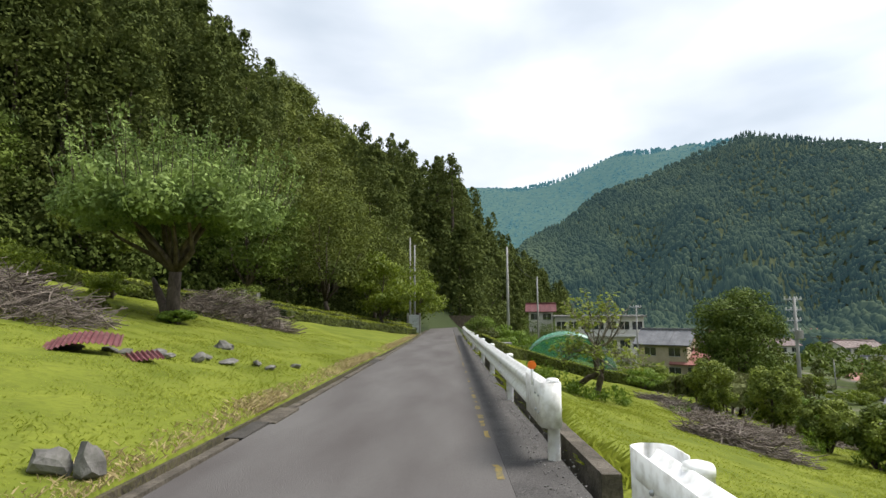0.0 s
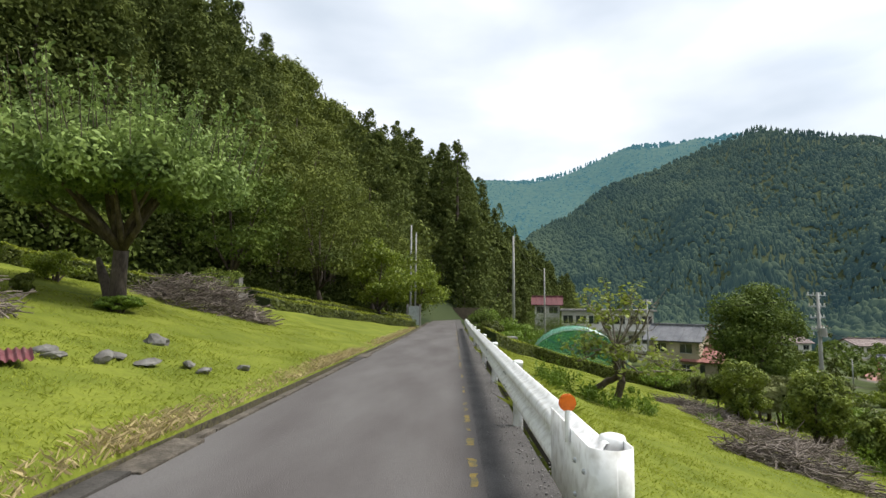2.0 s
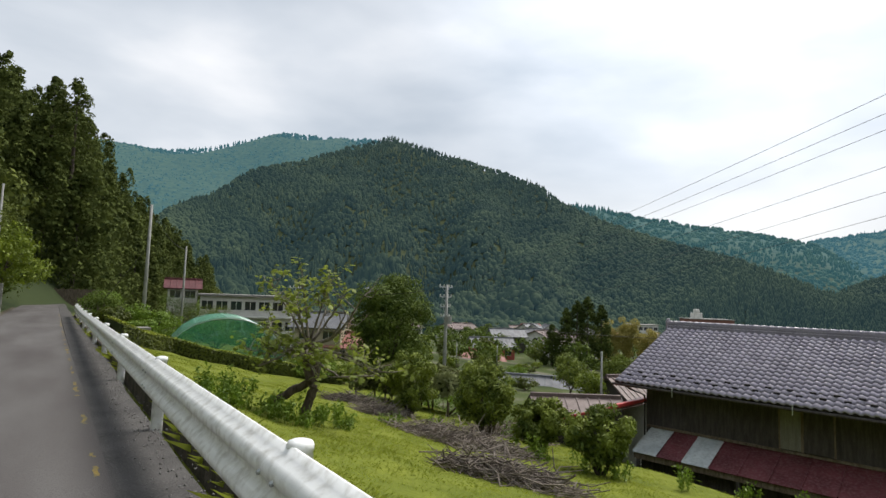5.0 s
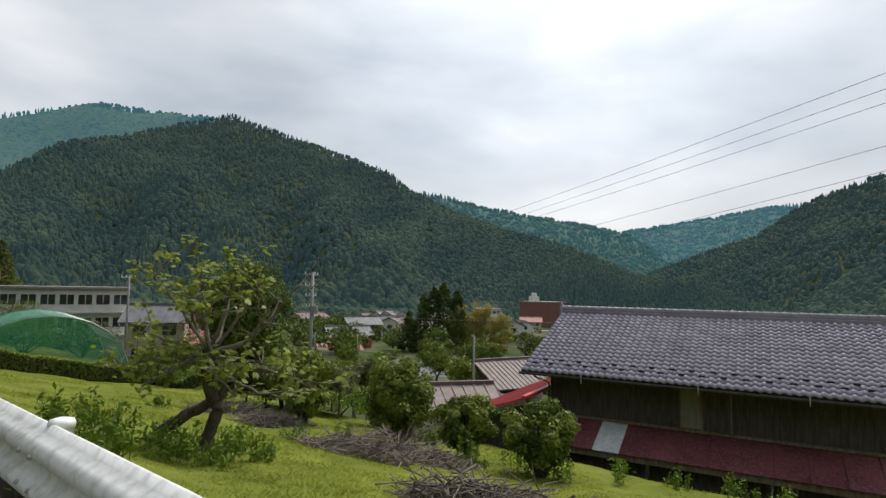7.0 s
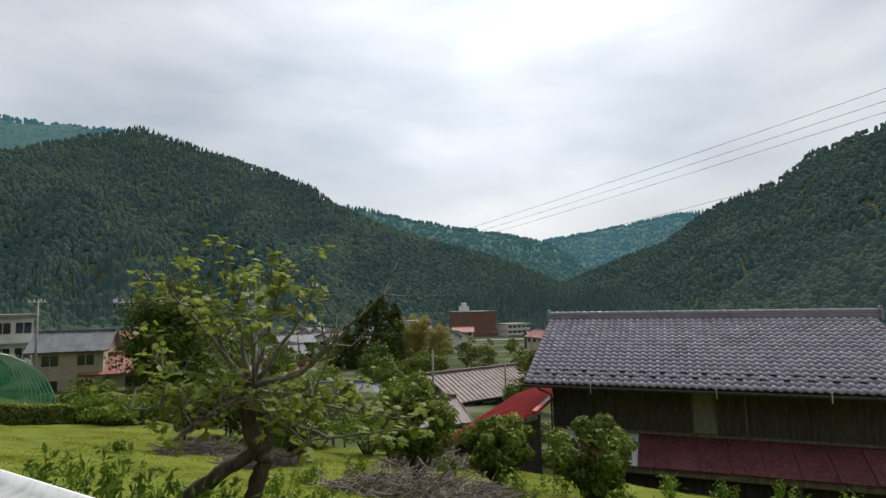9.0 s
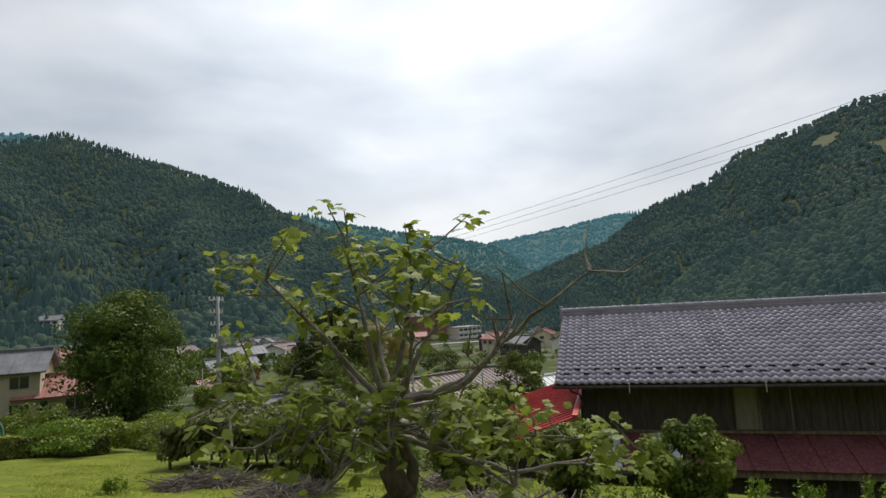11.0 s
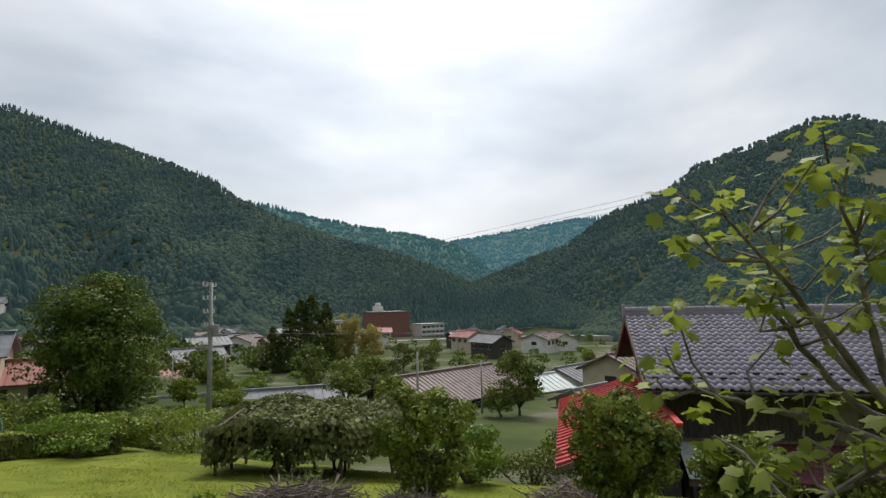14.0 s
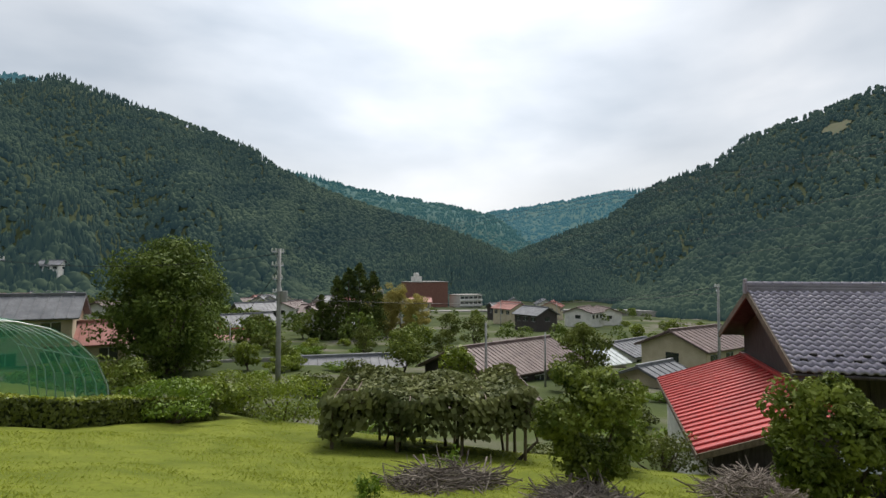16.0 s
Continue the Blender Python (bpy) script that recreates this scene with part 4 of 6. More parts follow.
# ---------------------------------------------------------------- woods
def blob_template(sides, rings, conical):
    """A crown on few faces: profile from foot to tip."""
    V = [(0, 0, 0.02)]
    for i in range(rings):
        t = (i + 0.6) / (rings + 0.15)
        rad = (1 - t) ** 0.75 * 1.0 + 0.05 if conical else math.sin(math.pi * min(0.97, 0.12 + 0.86 * t)) ** 0.7
        for k in range(sides):
            a = 2 * math.pi * (k + 0.5 * (i % 2)) / sides
            V.append((rad * math.cos(a), rad * math.sin(a), t))
    V.append((0, 0, 1.0))
    F = []
    for k in range(sides):
        F.append((0, 1 + (k + 1) % sides, 1 + k))
        top = 1 + (rings - 1) * sides
        F.append((top + k, top + (k + 1) % sides, len(V) - 1))
    for i in range(rings - 1):
        for k in range(sides):
            a, b = 1 + i * sides + k, 1 + i * sides + (k + 1) % sides
            F += [(a, b, b + sides), (a, b + sides, a + sides)]
    return np.array(V), np.array(F)


MEADOWS = [(663, -84, 16, 12), (580, -117, 20, 14), (545, -139, 26, 18)]


def meadow(x, y, rx, ry, mat):
    """A clearing that lies on the slope, with an uneven rim."""
    g, ph = 9, x * 0.7
    V, F = [], []
    for i in range(g + 1):
        for k in range(24):
            a = 2 * math.pi * k / 24
            q = i / g * (1 + 0.18 * math.sin(3 * a + ph) + 0.1 * math.sin(5 * a - ph))
            px, py = x + rx * q * math.cos(a), y + ry * q * math.sin(a)
            V.append((px, py, gz(px, py) + 1.2))
    for i in range(g):
        for k in range(24):
            a, b = i * 24 + k, i * 24 + (k + 1) % 24
            F.append((a, b, b + 24, a + 24))
    return tagged(put_mesh("hill_meadow", V, F, mat, smooth=True), "pale open clearing high on the wooded mountain", "meadow", kind="structure")


for k, (mx_, my_, ra, rb) in enumerate(MEADOWS):
    meadow(mx_, my_, ra, rb, M_meadow)


def wood(name, hill, n, mat, label, hmin, hmax, seed, az0, az1, t0=0.0, t1=1.02, broad=0.4, sides=6, rings=4, sink=2.0):
    rng = np.random.default_rng(seed)
    k = HILLS[hill]
    az = rng.uniform(az0, az1, n)
    rr, rf = np.interp(az, k[0], k[1]), np.interp(az, k[0], k[3])
    t = t0 + (t1 - t0) * rng.uniform(0, 1, n) ** 0.82
    r = rf + (rr - rf) * t
    x, y = r * np.sin(np.radians(az)), r * np.cos(np.radians(az))
    z = ground_z(x, y)
    own = hill_height(hill, az, r, near_ground(x, y)) > z - 6
    x, y, z = x[own], y[own], z[own]
    for mx_, my_, ra, rb in MEADOWS:
        open_ = ((x - mx_) / ra) ** 2 + ((y - my_) / rb) ** 2 + rng.uniform(0, 0.6, len(x)) < 1.1
        x, y, z = x[~open_], y[~open_], z[~open_]
    n = len(x)
    patch = np.sin(x / 61 + 2 * np.sin(y / 83)) + np.sin(y / 47 + x / 90)
    conic = (patch + rng.normal(0, 0.6, n)) > (broad - 0.5) * 3
    allV, allF, o = [], [], 0
    for c in (True, False):
        tv, tf = blob_template(sides, rings, c)
        sel = np.where(conic == c)[0]
        if not len(sel):
            continue
        h = rng.uniform(hmin, hmax, len(sel)) * (1.0 if c else 0.8)
        w = h * (rng.uniform(0.16, 0.24, len(sel)) if c else rng.uniform(0.34, 0.5, len(sel)))
        V = tv[None] * np.stack([w, w, h], -1)[:, None, :]
        V = V * (1 + rng.uniform(-0.22, 0.22, V.shape[:2])[..., None] * np.array([1, 1, 0.25]))
        ang = rng.uniform(0, 6.3, len(sel))
        ca, sa = np.cos(ang)[:, None], np.sin(ang)[:, None]
        V = np.stack([V[..., 0] * ca - V[..., 1] * sa, V[..., 0] * sa + V[..., 1] * ca, V[..., 2]], -1)
        V = V + np.stack([x[sel], y[sel], z[sel] - sink], -1)[:, None, :]
        F = tf[None] + (np.arange(len(sel)) * len(tv))[:, None, None] + o
        allV.append(V.reshape(-1, 3))
        allF.append(F.reshape(-1, 3))
        o += len(sel) * len(tv)
    ob = put_mesh(name, np.concatenate(allV), np.concatenate(allF), mat)
    return tagged(ob, label, "woods", kind="stuff")


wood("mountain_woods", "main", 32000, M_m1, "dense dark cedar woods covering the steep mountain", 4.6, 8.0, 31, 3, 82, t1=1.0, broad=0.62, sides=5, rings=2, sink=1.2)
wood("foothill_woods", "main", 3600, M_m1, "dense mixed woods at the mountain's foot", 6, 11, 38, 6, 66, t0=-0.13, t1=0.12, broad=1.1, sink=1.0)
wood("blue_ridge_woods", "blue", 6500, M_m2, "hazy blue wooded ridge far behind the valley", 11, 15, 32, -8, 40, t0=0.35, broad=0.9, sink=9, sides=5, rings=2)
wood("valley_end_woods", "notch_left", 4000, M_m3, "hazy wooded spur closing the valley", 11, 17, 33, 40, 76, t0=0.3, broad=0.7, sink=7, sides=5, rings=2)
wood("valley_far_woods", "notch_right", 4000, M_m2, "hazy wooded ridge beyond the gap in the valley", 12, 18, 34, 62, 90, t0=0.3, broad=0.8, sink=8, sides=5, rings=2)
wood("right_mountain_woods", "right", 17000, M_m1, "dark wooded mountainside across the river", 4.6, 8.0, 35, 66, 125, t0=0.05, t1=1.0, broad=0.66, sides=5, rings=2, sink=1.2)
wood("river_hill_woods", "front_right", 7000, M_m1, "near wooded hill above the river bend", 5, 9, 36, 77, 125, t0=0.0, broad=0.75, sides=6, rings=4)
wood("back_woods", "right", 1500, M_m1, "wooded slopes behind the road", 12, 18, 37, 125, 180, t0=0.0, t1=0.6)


def leafy_tree_arrays(kind, h, rng, leaves_n, size):
    """Leaves of one forest tree about its own foot."""
    if kind == "cedar":
        nc = max(40, min(150, leaves_n // 11))
        t = rng.uniform(0.04, 1.0, nc) ** 0.9
        rad = (1 - t) ** 0.75 * h * 0.20 * rng.uniform(0.7, 1.08, nc) + 0.12
        a = rng.uniform(0, 6.3, nc)
        C = np.stack([np.cos(a) * rad, np.sin(a) * rad, t * h - rad * 0.18], -1)
        R = (0.34 + 0.055 * h * (1 - t) ** 0.6) * rng.uniform(0.75, 1.25, nc)
        P, N = clump_points(C, R, max(3, leaves_n // nc), rng, 0.72, 0.55)
        return leaves(P, N + (0, 0, 0.45), size, rng, 0.6, 0.4, 0.22)
    nc = 44
    d = rng.normal(size=(nc, 3))
    d /= np.linalg.norm(d, axis=1, keepdims=True)
    d[:, 2] = np.abs(d[:, 2]) * 1.1 - 0.25
    C = d * np.array([0.38, 0.38, 0.40]) * h * rng.uniform(0.75, 1.0, nc)[:, None] + (0, 0, h * 0.56)
    R = rng.uniform(0.07, 0.13, nc) * h
    P, N = clump_points(C, R, max(3, leaves_n // nc), rng, 0.6, 0.55)
    return leaves(P, N + (0, 0, 0.6), size, rng, 0.6, 0.2, 0.22)


def left_forest():
    rng = np.random.default_rng(51)
    k = HILLS["left_hill"]
    groups = {"cedar": [], "broad": []}
    trunks = []
    templates = {("cedar", i): leafy_tree_arrays("cedar", 17, rng, 900, 0.58) for i in range(5)}
    templates.update({("broad", i): leafy_tree_arrays("broad", 12, rng, 1000, 0.54) for i in range(5)})
    near_t = {("cedar", i): leafy_tree_arrays("cedar", 17, rng, 4600, 0.27) for i in range(3)}
    near_t.update({("broad", i): leafy_tree_arrays("broad", 12, rng, 4200, 0.26) for i in range(3)})
    for i in range(1050):
        az = rng.uniform(-50, 12)
        rr, rf = np.interp(az, k[0], k[1]), np.interp(az, k[0], k[3])
        t = rng.uniform(-0.02, 1.03) ** 1.0 if rng.random() > 0.12 else rng.uniform(-0.02, 0.08)
        r = rf + (rr - rf) * t
        if rng.random() > (r / 160) ** 0.9 + 0.12:
            continue
        x, y = r * math.sin(radians(az)), r * math.cos(radians(az))
        if abs(x + 0.4) < 5 and y < 82:
            continue
        z = gz(x, y)
        kind = "cedar" if (math.sin(az / 5.5 + 1.0) + rng.normal(0, 0.5)) > -0.25 else "broad"
        if -21 < az < -11 and t > 0.3:
            kind = "broad"
        if az < -24:
            kind = "cedar"
        T = near_t if r < 62 else templates
        V, F = T[(kind, int(rng.integers(3 if r < 62 else 5)))]
        s = rng.uniform(0.72, 1.08)
        a = rng.uniform(0, 6.3)
        ca, sa = math.cos(a), math.sin(a)
        W = np.stack([(V[:, 0] * ca - V[:, 1] * sa) * s, (V[:, 0] * sa + V[:, 1] * ca) * s, V[:, 2] * s * rng.uniform(0.9, 1.1)], -1) + (x, y, z - 0.3)
        groups[kind].append((W, F))
        if r < 75:
            tv, tf = tube([(x, y, z - 0.5), (x + rng.normal(0, .2), y, z + 6 * s), (x, y, z + 11 * s)], [0.22 * s, 0.16 * s, 0.06], 6)
            trunks.append((tv, tf))
    for kind, lst in groups.items():
        V = np.concatenate([v for v, _ in lst])
        o, Fs = 0, []
        for v, f in lst:
            Fs.append(f + o)
            o += len(v)
        ob = put_mesh("hillside_" + kind + "_woods", V, np.concatenate(Fs), M_cedar if kind == "cedar" else M_broad)
        tagged(ob, "tall dark cedars packed on the steep hillside" if kind == "cedar" else "olive green broadleaf trees on the hillside", "woods", kind="stuff")
    V, F = join(trunks)
    tagged(put_mesh("hillside_trunks", V, F, M_bark), "straight brown trunks in the hillside woods", "tree trunks", kind="stuff")


left_forest()


# ---------------------------------------------------------------- single trees and bushes
def branchy(rng, base, top_pts, r0):
    """Limbs from a fork to each of top_pts."""
    out = []
    for p in top_pts:
        p = Vector(p)
        b = Vector(base)
        m1 = b.lerp(p, 0.35) + Vector(rng.normal(0, 0.08, 3)) * (p - b).length * 0.5
        m2 = b.lerp(p, 0.7) + Vector(rng.normal(0, 0.07, 3)) * (p - b).length * 0.5
        out.append(tube([b, m1, m2, p], [r0, r0 * 0.7, r0 * 0.42, r0 * 0.15], 6, rng=rng, jitter=0.1))
    return out


def tree(name, x, y, h, crown_r, mat, label, seed, n_clump=34, per=110, size=0.16, trunk_h=0.35, trunk_r=0.16, flat=0.7, squash=0.5, z=None, bark=None, aspect=0.5, droop=0.2, z_low=0.3, forks=7, rr=(0.22, 0.36)):
    rng = np.random.default_rng(seed)
    zz = gz(x, y) if z is None else z
    t = empty(name, x, y, zz, rng.uniform(0, 360), label, "tree")
    d = rng.normal(size=(n_clump, 3))
    d /= np.linalg.norm(d, axis=1, keepdims=True)
    d[:, 2] = np.clip(d[:, 2], -z_low, 1)
    k = rng.uniform(0.55, 1.0, n_clump)[:, None]
    ch = h * (1 - trunk_h)
    C = d * k * np.array([crown_r * 0.8, crown_r * 0.8, ch * squash]) + (0, 0, h * trunk_h + ch * 0.45)
    R = rng.uniform(*rr, n_clump) * crown_r
    P, N = clump_points(C, R, per, rng, flat, 0.4)
    V, F = leaves(P, N + (0, 0, 0.4), size, rng, aspect, droop)
    put_mesh("crown", V, F, mat, t)
    fork = (rng.normal(0, 0.08), rng.normal(0, 0.08), h * trunk_h * 0.8)
    parts = [tube([(0, 0, -0.4), (0.02, 0.0, h * trunk_h * 0.4), fork], [trunk_r * 1.25, trunk_r, trunk_r * 0.85], 9, rng=rng, jitter=0.08)]
    sel = rng.choice(n_clump, min(forks, n_clump), replace=False)
    parts += branchy(rng, fork, [C[i] for i in sel], trunk_r * 0.55)
    V, F = join(parts)
    put_mesh("trunk", V, F, bark or M_bark, t, smooth=True)
    return t


def bush(x, y, h, r, mat, label, seed, n=16, per=110, size=0.13, cat="bush", name="bush", flat=0.8, z=None, aspect=0.5, rr=(0.28, 0.42)):
    rng = np.random.default_rng(seed)
    t = empty(name, x, y, gz(x, y) if z is None else z, 0, label, cat)
    d = rng.normal(size=(n, 3))
    d /= np.linalg.norm(d, axis=1, keepdims=True)
    C = d * rng.uniform(0.5, 0.85, n)[:, None] * np.array([r, r, h * 0.44]) + (0, 0, h * 0.52)
    R = rng.uniform(*rr, n) * r
    P, N = clump_points(C, R, per, rng, flat * h / (2 * r) if h < 2 * r else flat, 0.4)
    P[:, 2] = np.maximum(P[:, 2], 0.02)
    V, F = leaves(P, N + (0, 0, 0.35), size, rng, aspect, 0.15)
    put_mesh("foliage", V, F, mat, t)
    V, F = join(branchy(rng, (0, 0, -0.1), [C[i] for i in rng.choice(n, 6, replace=False)], 0.04 + 0.012 * h))
    put_mesh("stem", V, F, M_bark, t)
    return t


def shoots(parent, rng, x0, r, z0, n, length, mat, size, per=22):
    """Upright leafy shoots out of a crown's top."""
    Ps, Ns, T = [], [], []
    for i in range(n):
        a, q = rng.uniform(0, 6.3), r * math.sqrt(rng.uniform(0, 1))
        bx, by = math.cos(a) * q, math.sin(a) * q
        bz = z0 - 0.33 * (q / r) ** 2 * r
        L = length * rng.uniform(0.5, 1.2)
        lean = rng.normal(0, 0.12, 2) + np.array([bx, by]) / r * 0.35
        tt = np.sort(rng.uniform(0.0, 1, per))
        pts = np.stack([bx + lean[0] * tt * L, by + lean[1] * tt * L, bz + tt * L], -1)
        Ps.append(pts + rng.normal(0, 0.05, pts.shape))
        Ns.append(rng.normal(size=pts.shape) + (0, 0, 0.5))
        T.append(tube([(bx, by, bz - 0.3), (bx + lean[0] * L, by + lean[1] * L, bz + L)], [0.012, 0.004], 4))
    V, F = leaves(np.concatenate(Ps), np.concatenate(Ns), size, rng, 0.5, 0.3)
    put_mesh("shoot_foliage", V, F, mat, parent, "upright leafy shoots")
    V, F = join(T)
    tagged(put_mesh("shoot_stems", V, F, M_bark, parent), kind="stuff")


# plum tree on the lawn
pt = tree("plum_tree", -8.0, 15.8, 5.2, 3.65, M_plum, "wide domed plum tree with upright leafy shoots", 61, n_clump=170, per=200, size=0.15, trunk_h=0.36, trunk_r=0.20, squash=0.42, z=1.12, z_low=0.13, forks=14, rr=(0.13, 0.21))
shoots(pt, np.random.default_rng(62), 0, 3.3, 4.75, 140, 1.2, M_plum, 0.13, 30)
V, F = tube([(0.1, 0, -0.3), (0.5, 0.1, 0.5), (0.8, 0.2, 1.0), (1.25, 0.2, 1.35)], [0.17, 0.14, 0.11, 0.06], 8)
put_mesh("side_stem", V, F, M_bark, pt, smooth=True)

# ---------------------------------------------------------------- right-hand lawn and gardens
CITRUS = [(11.9, 25.1, 2.75, 1.2), (12.43, 21.14, 2.95, 1.15), (12.89, 18.94, 1.9, 1.0), (12.81, 16.58, 2.05, 1.05)]
for i, (x, y, h, r) in enumerate(CITRUS):
    bush(x, y, h, r, M_citrus, "round glossy green citrus bush on the lawn edge", 70 + i, n=64, per=150, size=0.12, name="citrus_bush", rr=(0.17, 0.28))
bush(17.9, 24.3, 1.3, 1.3, M_hedge, "low dark shrub in front of the annex", 80, n=16, per=150, size=0.10)
tree("camphor_tree", 33.5, 65.0, 13.0, 5.8, M_camphor, "big dark rounded evergreen beside the houses", 81, n_clump=110, per=260, size=0.34, trunk_h=0.04, trunk_r=0.4, squash=0.52, z=-8.6, z_low=0.8)


def hedge(name, p0, p1, h, w, label, seed, n_leaf=9000, size=0.12, mat=None, top_mat=None):
    rng = np.random.default_rng(seed)
    x0, y0 = p0
    x1, y1 = p1
    L = math.hypot(x1 - x0, y1 - y0)
    hd = empty(name, (x0 + x1) / 2, (y0 + y1) / 2, gz((x0 + x1) / 2, (y0 + y1) / 2), math.degrees(math.atan2(y1 - y0, x1 - x0)), label, "hedge")
    inv = hd.matrix_world.inverted()

    def world_pts(s, o, up):
        xx = x0 + (x1 - x0) * s - (y1 - y0) / L * o
        yy = y0 + (y1 - y0) * s + (x1 - x0) / L * o
        zz = ground_z(xx, yy) + up
        P = np.stack([xx, yy, zz, np.ones_like(xx)], -1)
        return (P @ np.array(inv).T)[:, :3]

    n = n_leaf
    s, face = rng.uniform(0, 1, n), rng.integers(0, 3, n)
    o = np.where(face == 0, -w / 2, np.where(face == 1, w / 2, rng.uniform(-w / 2, w / 2, n)))
    up = np.where(face == 2, h, h * rng.uniform(0.02, 1, n))
    nr = np.stack([np.zeros(n), np.where(face == 0, -1.0, np.where(face == 1, 1.0, 0.0)), np.where(face == 2, 1.0, 0.15)], -1)
    P = world_pts(s, o + rng.normal(0, 0.03, n), up + rng.normal(0, 0.025, n) + 0.04 * np.sin(s * L * 2.1))
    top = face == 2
    # top leaves take the lit tone, side leaves the shaded one
    for sel, nm, m in ((top, "clipped_top", top_mat or M_hedge_lit), (~top, "hedge_side", mat or M_hedge)):
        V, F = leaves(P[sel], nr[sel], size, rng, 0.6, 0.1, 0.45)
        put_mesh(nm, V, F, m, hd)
    k = max(2, int(L / 1.5))
    V, F = [], []
    for i in range(k + 1):
        for oo, uu in ((-w / 2 + 0.08, -0.1), (w / 2 - 0.08, -0.1), (w / 2 - 0.08, h - 0.08), (-w / 2 + 0.08, h - 0.08)):
            V.append(world_pts(np.array([i / k]), np.array([oo]), np.array([uu]))[0])
    for i in range(k):
        for q in range(4):
            a, b = 4 * i + q, 4 * i + (q + 1) % 4
            F.append((a, a + 4, b + 4, b))
    F += [(0, 1, 2, 3), (4 * k + 3, 4 * k + 2, 4 * k + 1, 4 * k)]
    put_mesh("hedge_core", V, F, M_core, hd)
    return hd


hedge("hedge", (5.3, 39.6), (15.5, 39.5), 0.75, 0.9, "long low clipped hedge across the lawn", 90)
hedge("hedge", (2.5, 35.6), (5.2, 39.2), 0.75, 0.9, "low clipped hedge beside the road", 91, 4000)
hedge("hedge", (-8.6, 28.2), (-2.75, 42.5), 0.5, 1.0, "clipped hedge sloping down to the road", 92, 9000)
hedge("hedge", (-9.6, 29.8), (-3.2, 44.5), 0.65, 0.9, "second clipped hedge row above the lawn", 93, 8000)
hedge("hedge", (-18, 17.5), (-9.8, 22.5), 0.6, 1.0, "clipped hedge above the lawn by the woods", 94, 7000)
hedge("hedge", (19.0, 17.6), (18.6, 9.2), 0.55, 0.6, "thin low hedge under the old house", 95, 3500)


# net-covered greenhouse frame
def net_house():
    g = empty("net_house", 9.4, 44.2, gz(9.4, 44.2) - 0.4, 80, "arched tunnel frame covered with green shade net", "greenhouse")
    W, L, H = 3.5, 6.8, 3.3
    arcs = []
    for i in range(9):
        xx = -L / 2 + L * i / 8
        pts = []
        for k in range(13):
            a = math.pi * k / 12
            pts.append((xx, W * math.cos(a), -0.3 + (H + 0.3) * math.sin(a) ** 0.75))
        arcs.append(pts)
        V, F = tube(pts, [0.025] * 13, 5)
        put_mesh("hoop", V, F, M_metal, g)
    for k in (2, 4, 6, 8, 10):
        V, F = tube([arcs[0][k], arcs[-1][k]], [0.02, 0.02], 5)
        put_mesh("purlin", V, F, M_metal, g)
    V = [v for p in arcs for v in p]
    V = [(x * 1.003, y * 1.012, z * 1.01 + 0.02) for x, y, z in V]
    F = [(i * 13 + k, i * 13 + k + 1, (i + 1) * 13 + k + 1, (i + 1) * 13 + k) for i in range(8) for k in range(12)]
    put_mesh("net", V, F, M_net, g, "sagging green mesh", smooth=True)
    for i in (0, 8):
        put_mesh("end_net", V[i * 13:i * 13 + 13], [tuple(range(13))], M_net, g)
    return g


net_house()


# vine pergola
def pergola():
    rng = np.random.default_rng(101)
    g = empty("vine_pergola", 15.8, 30.7, gz(15.8, 30.7), -62, "low pergola overgrown with broad dull green vine leaves", "pergola")
    L, W = 5.2, 3.4
    top = 1.72
    def lz(x, y):
        p = g.matrix_world @ Vector((x, y, 0))
        return gz(p.x, p.y) - g.matrix_world.translation.z
    for i in range(4):
        for j in range(3):
            x, y = -L / 2 + L * i / 3, -W / 2 + W * j / 2
            V, F = tube([(x, y, lz(x, y) - 0.3), (x + rng.normal(0, .04), y, top)], [0.05, 0.045], 7)
            put_mesh("post", V, F, M_wood, g)
    for j in range(3):
        y = -W / 2 + W * j / 2
        V, F = tube([(-L / 2 - 0.2, y, top), (0, y, top - 0.05), (L / 2 + 0.2, y, top)], [0.035] * 3, 6)
        put_mesh("rail", V, F, M_wood, g)
    for i in range(11):
        x = -L / 2 + L * i / 10
        V, F = tube([(x, -W / 2 - 0.2, top + 0.06), (x, W / 2 + 0.2, top + 0.06)], [0.022] * 2, 5)
        put_mesh("cross_pole", V, F, M_wood, g)
    n = 17000
    x, y = rng.uniform(-L / 2 - 0.3, L / 2 + 0.3, n), rng.uniform(-W / 2 - 0.4, W / 2 + 0.4, n)
    edge = np.minimum(np.minimum(L / 2 + 0.5 - np.abs(x), W / 2 + 0.5 - np.abs(y)), 0.8)
    hang = rng.uniform(0, 1, n) ** 1.5 * np.where(edge < 0.6, 1.05, 0.8)
    z = top + 0.18 + 0.16 * np.sin(x * 1.3 + 1) * np.cos(y * 1.1) + 0.12 * np.sin(x * 3.1) - hang
    P = np.stack([x, y, z], -1)
    N = np.stack([np.sign(x) * (edge < 0.4), np.sign(y) * (edge < 0.4), np.full(n, 0.8)], -1)
    V, F = leaves(P, N, 0.19, rng, 0.85, 0.2, 0.4)
    put_mesh("vine_foliage", V, F, M_vine, g)
    stems = []
    for i in range(9):
        x0, y0 = rng.uniform(-L / 2, L / 2), rng.uniform(-W / 2, W / 2)
        stems.append(tube([(x0, y0, lz(x0, y0) - 0.1), (x0 + rng.normal(0, .2), y0 + rng.normal(0, .2), 0.6), (x0 + rng.normal(0, .5), y0 + rng.normal(0, .5), top)], [0.05, 0.04, 0.02], 6, rng=rng, jitter=0.15))
    V, F = join(stems)
    tagged(put_mesh("vine_stems", V, F, M_bark, g), kind="stuff")


pergola()


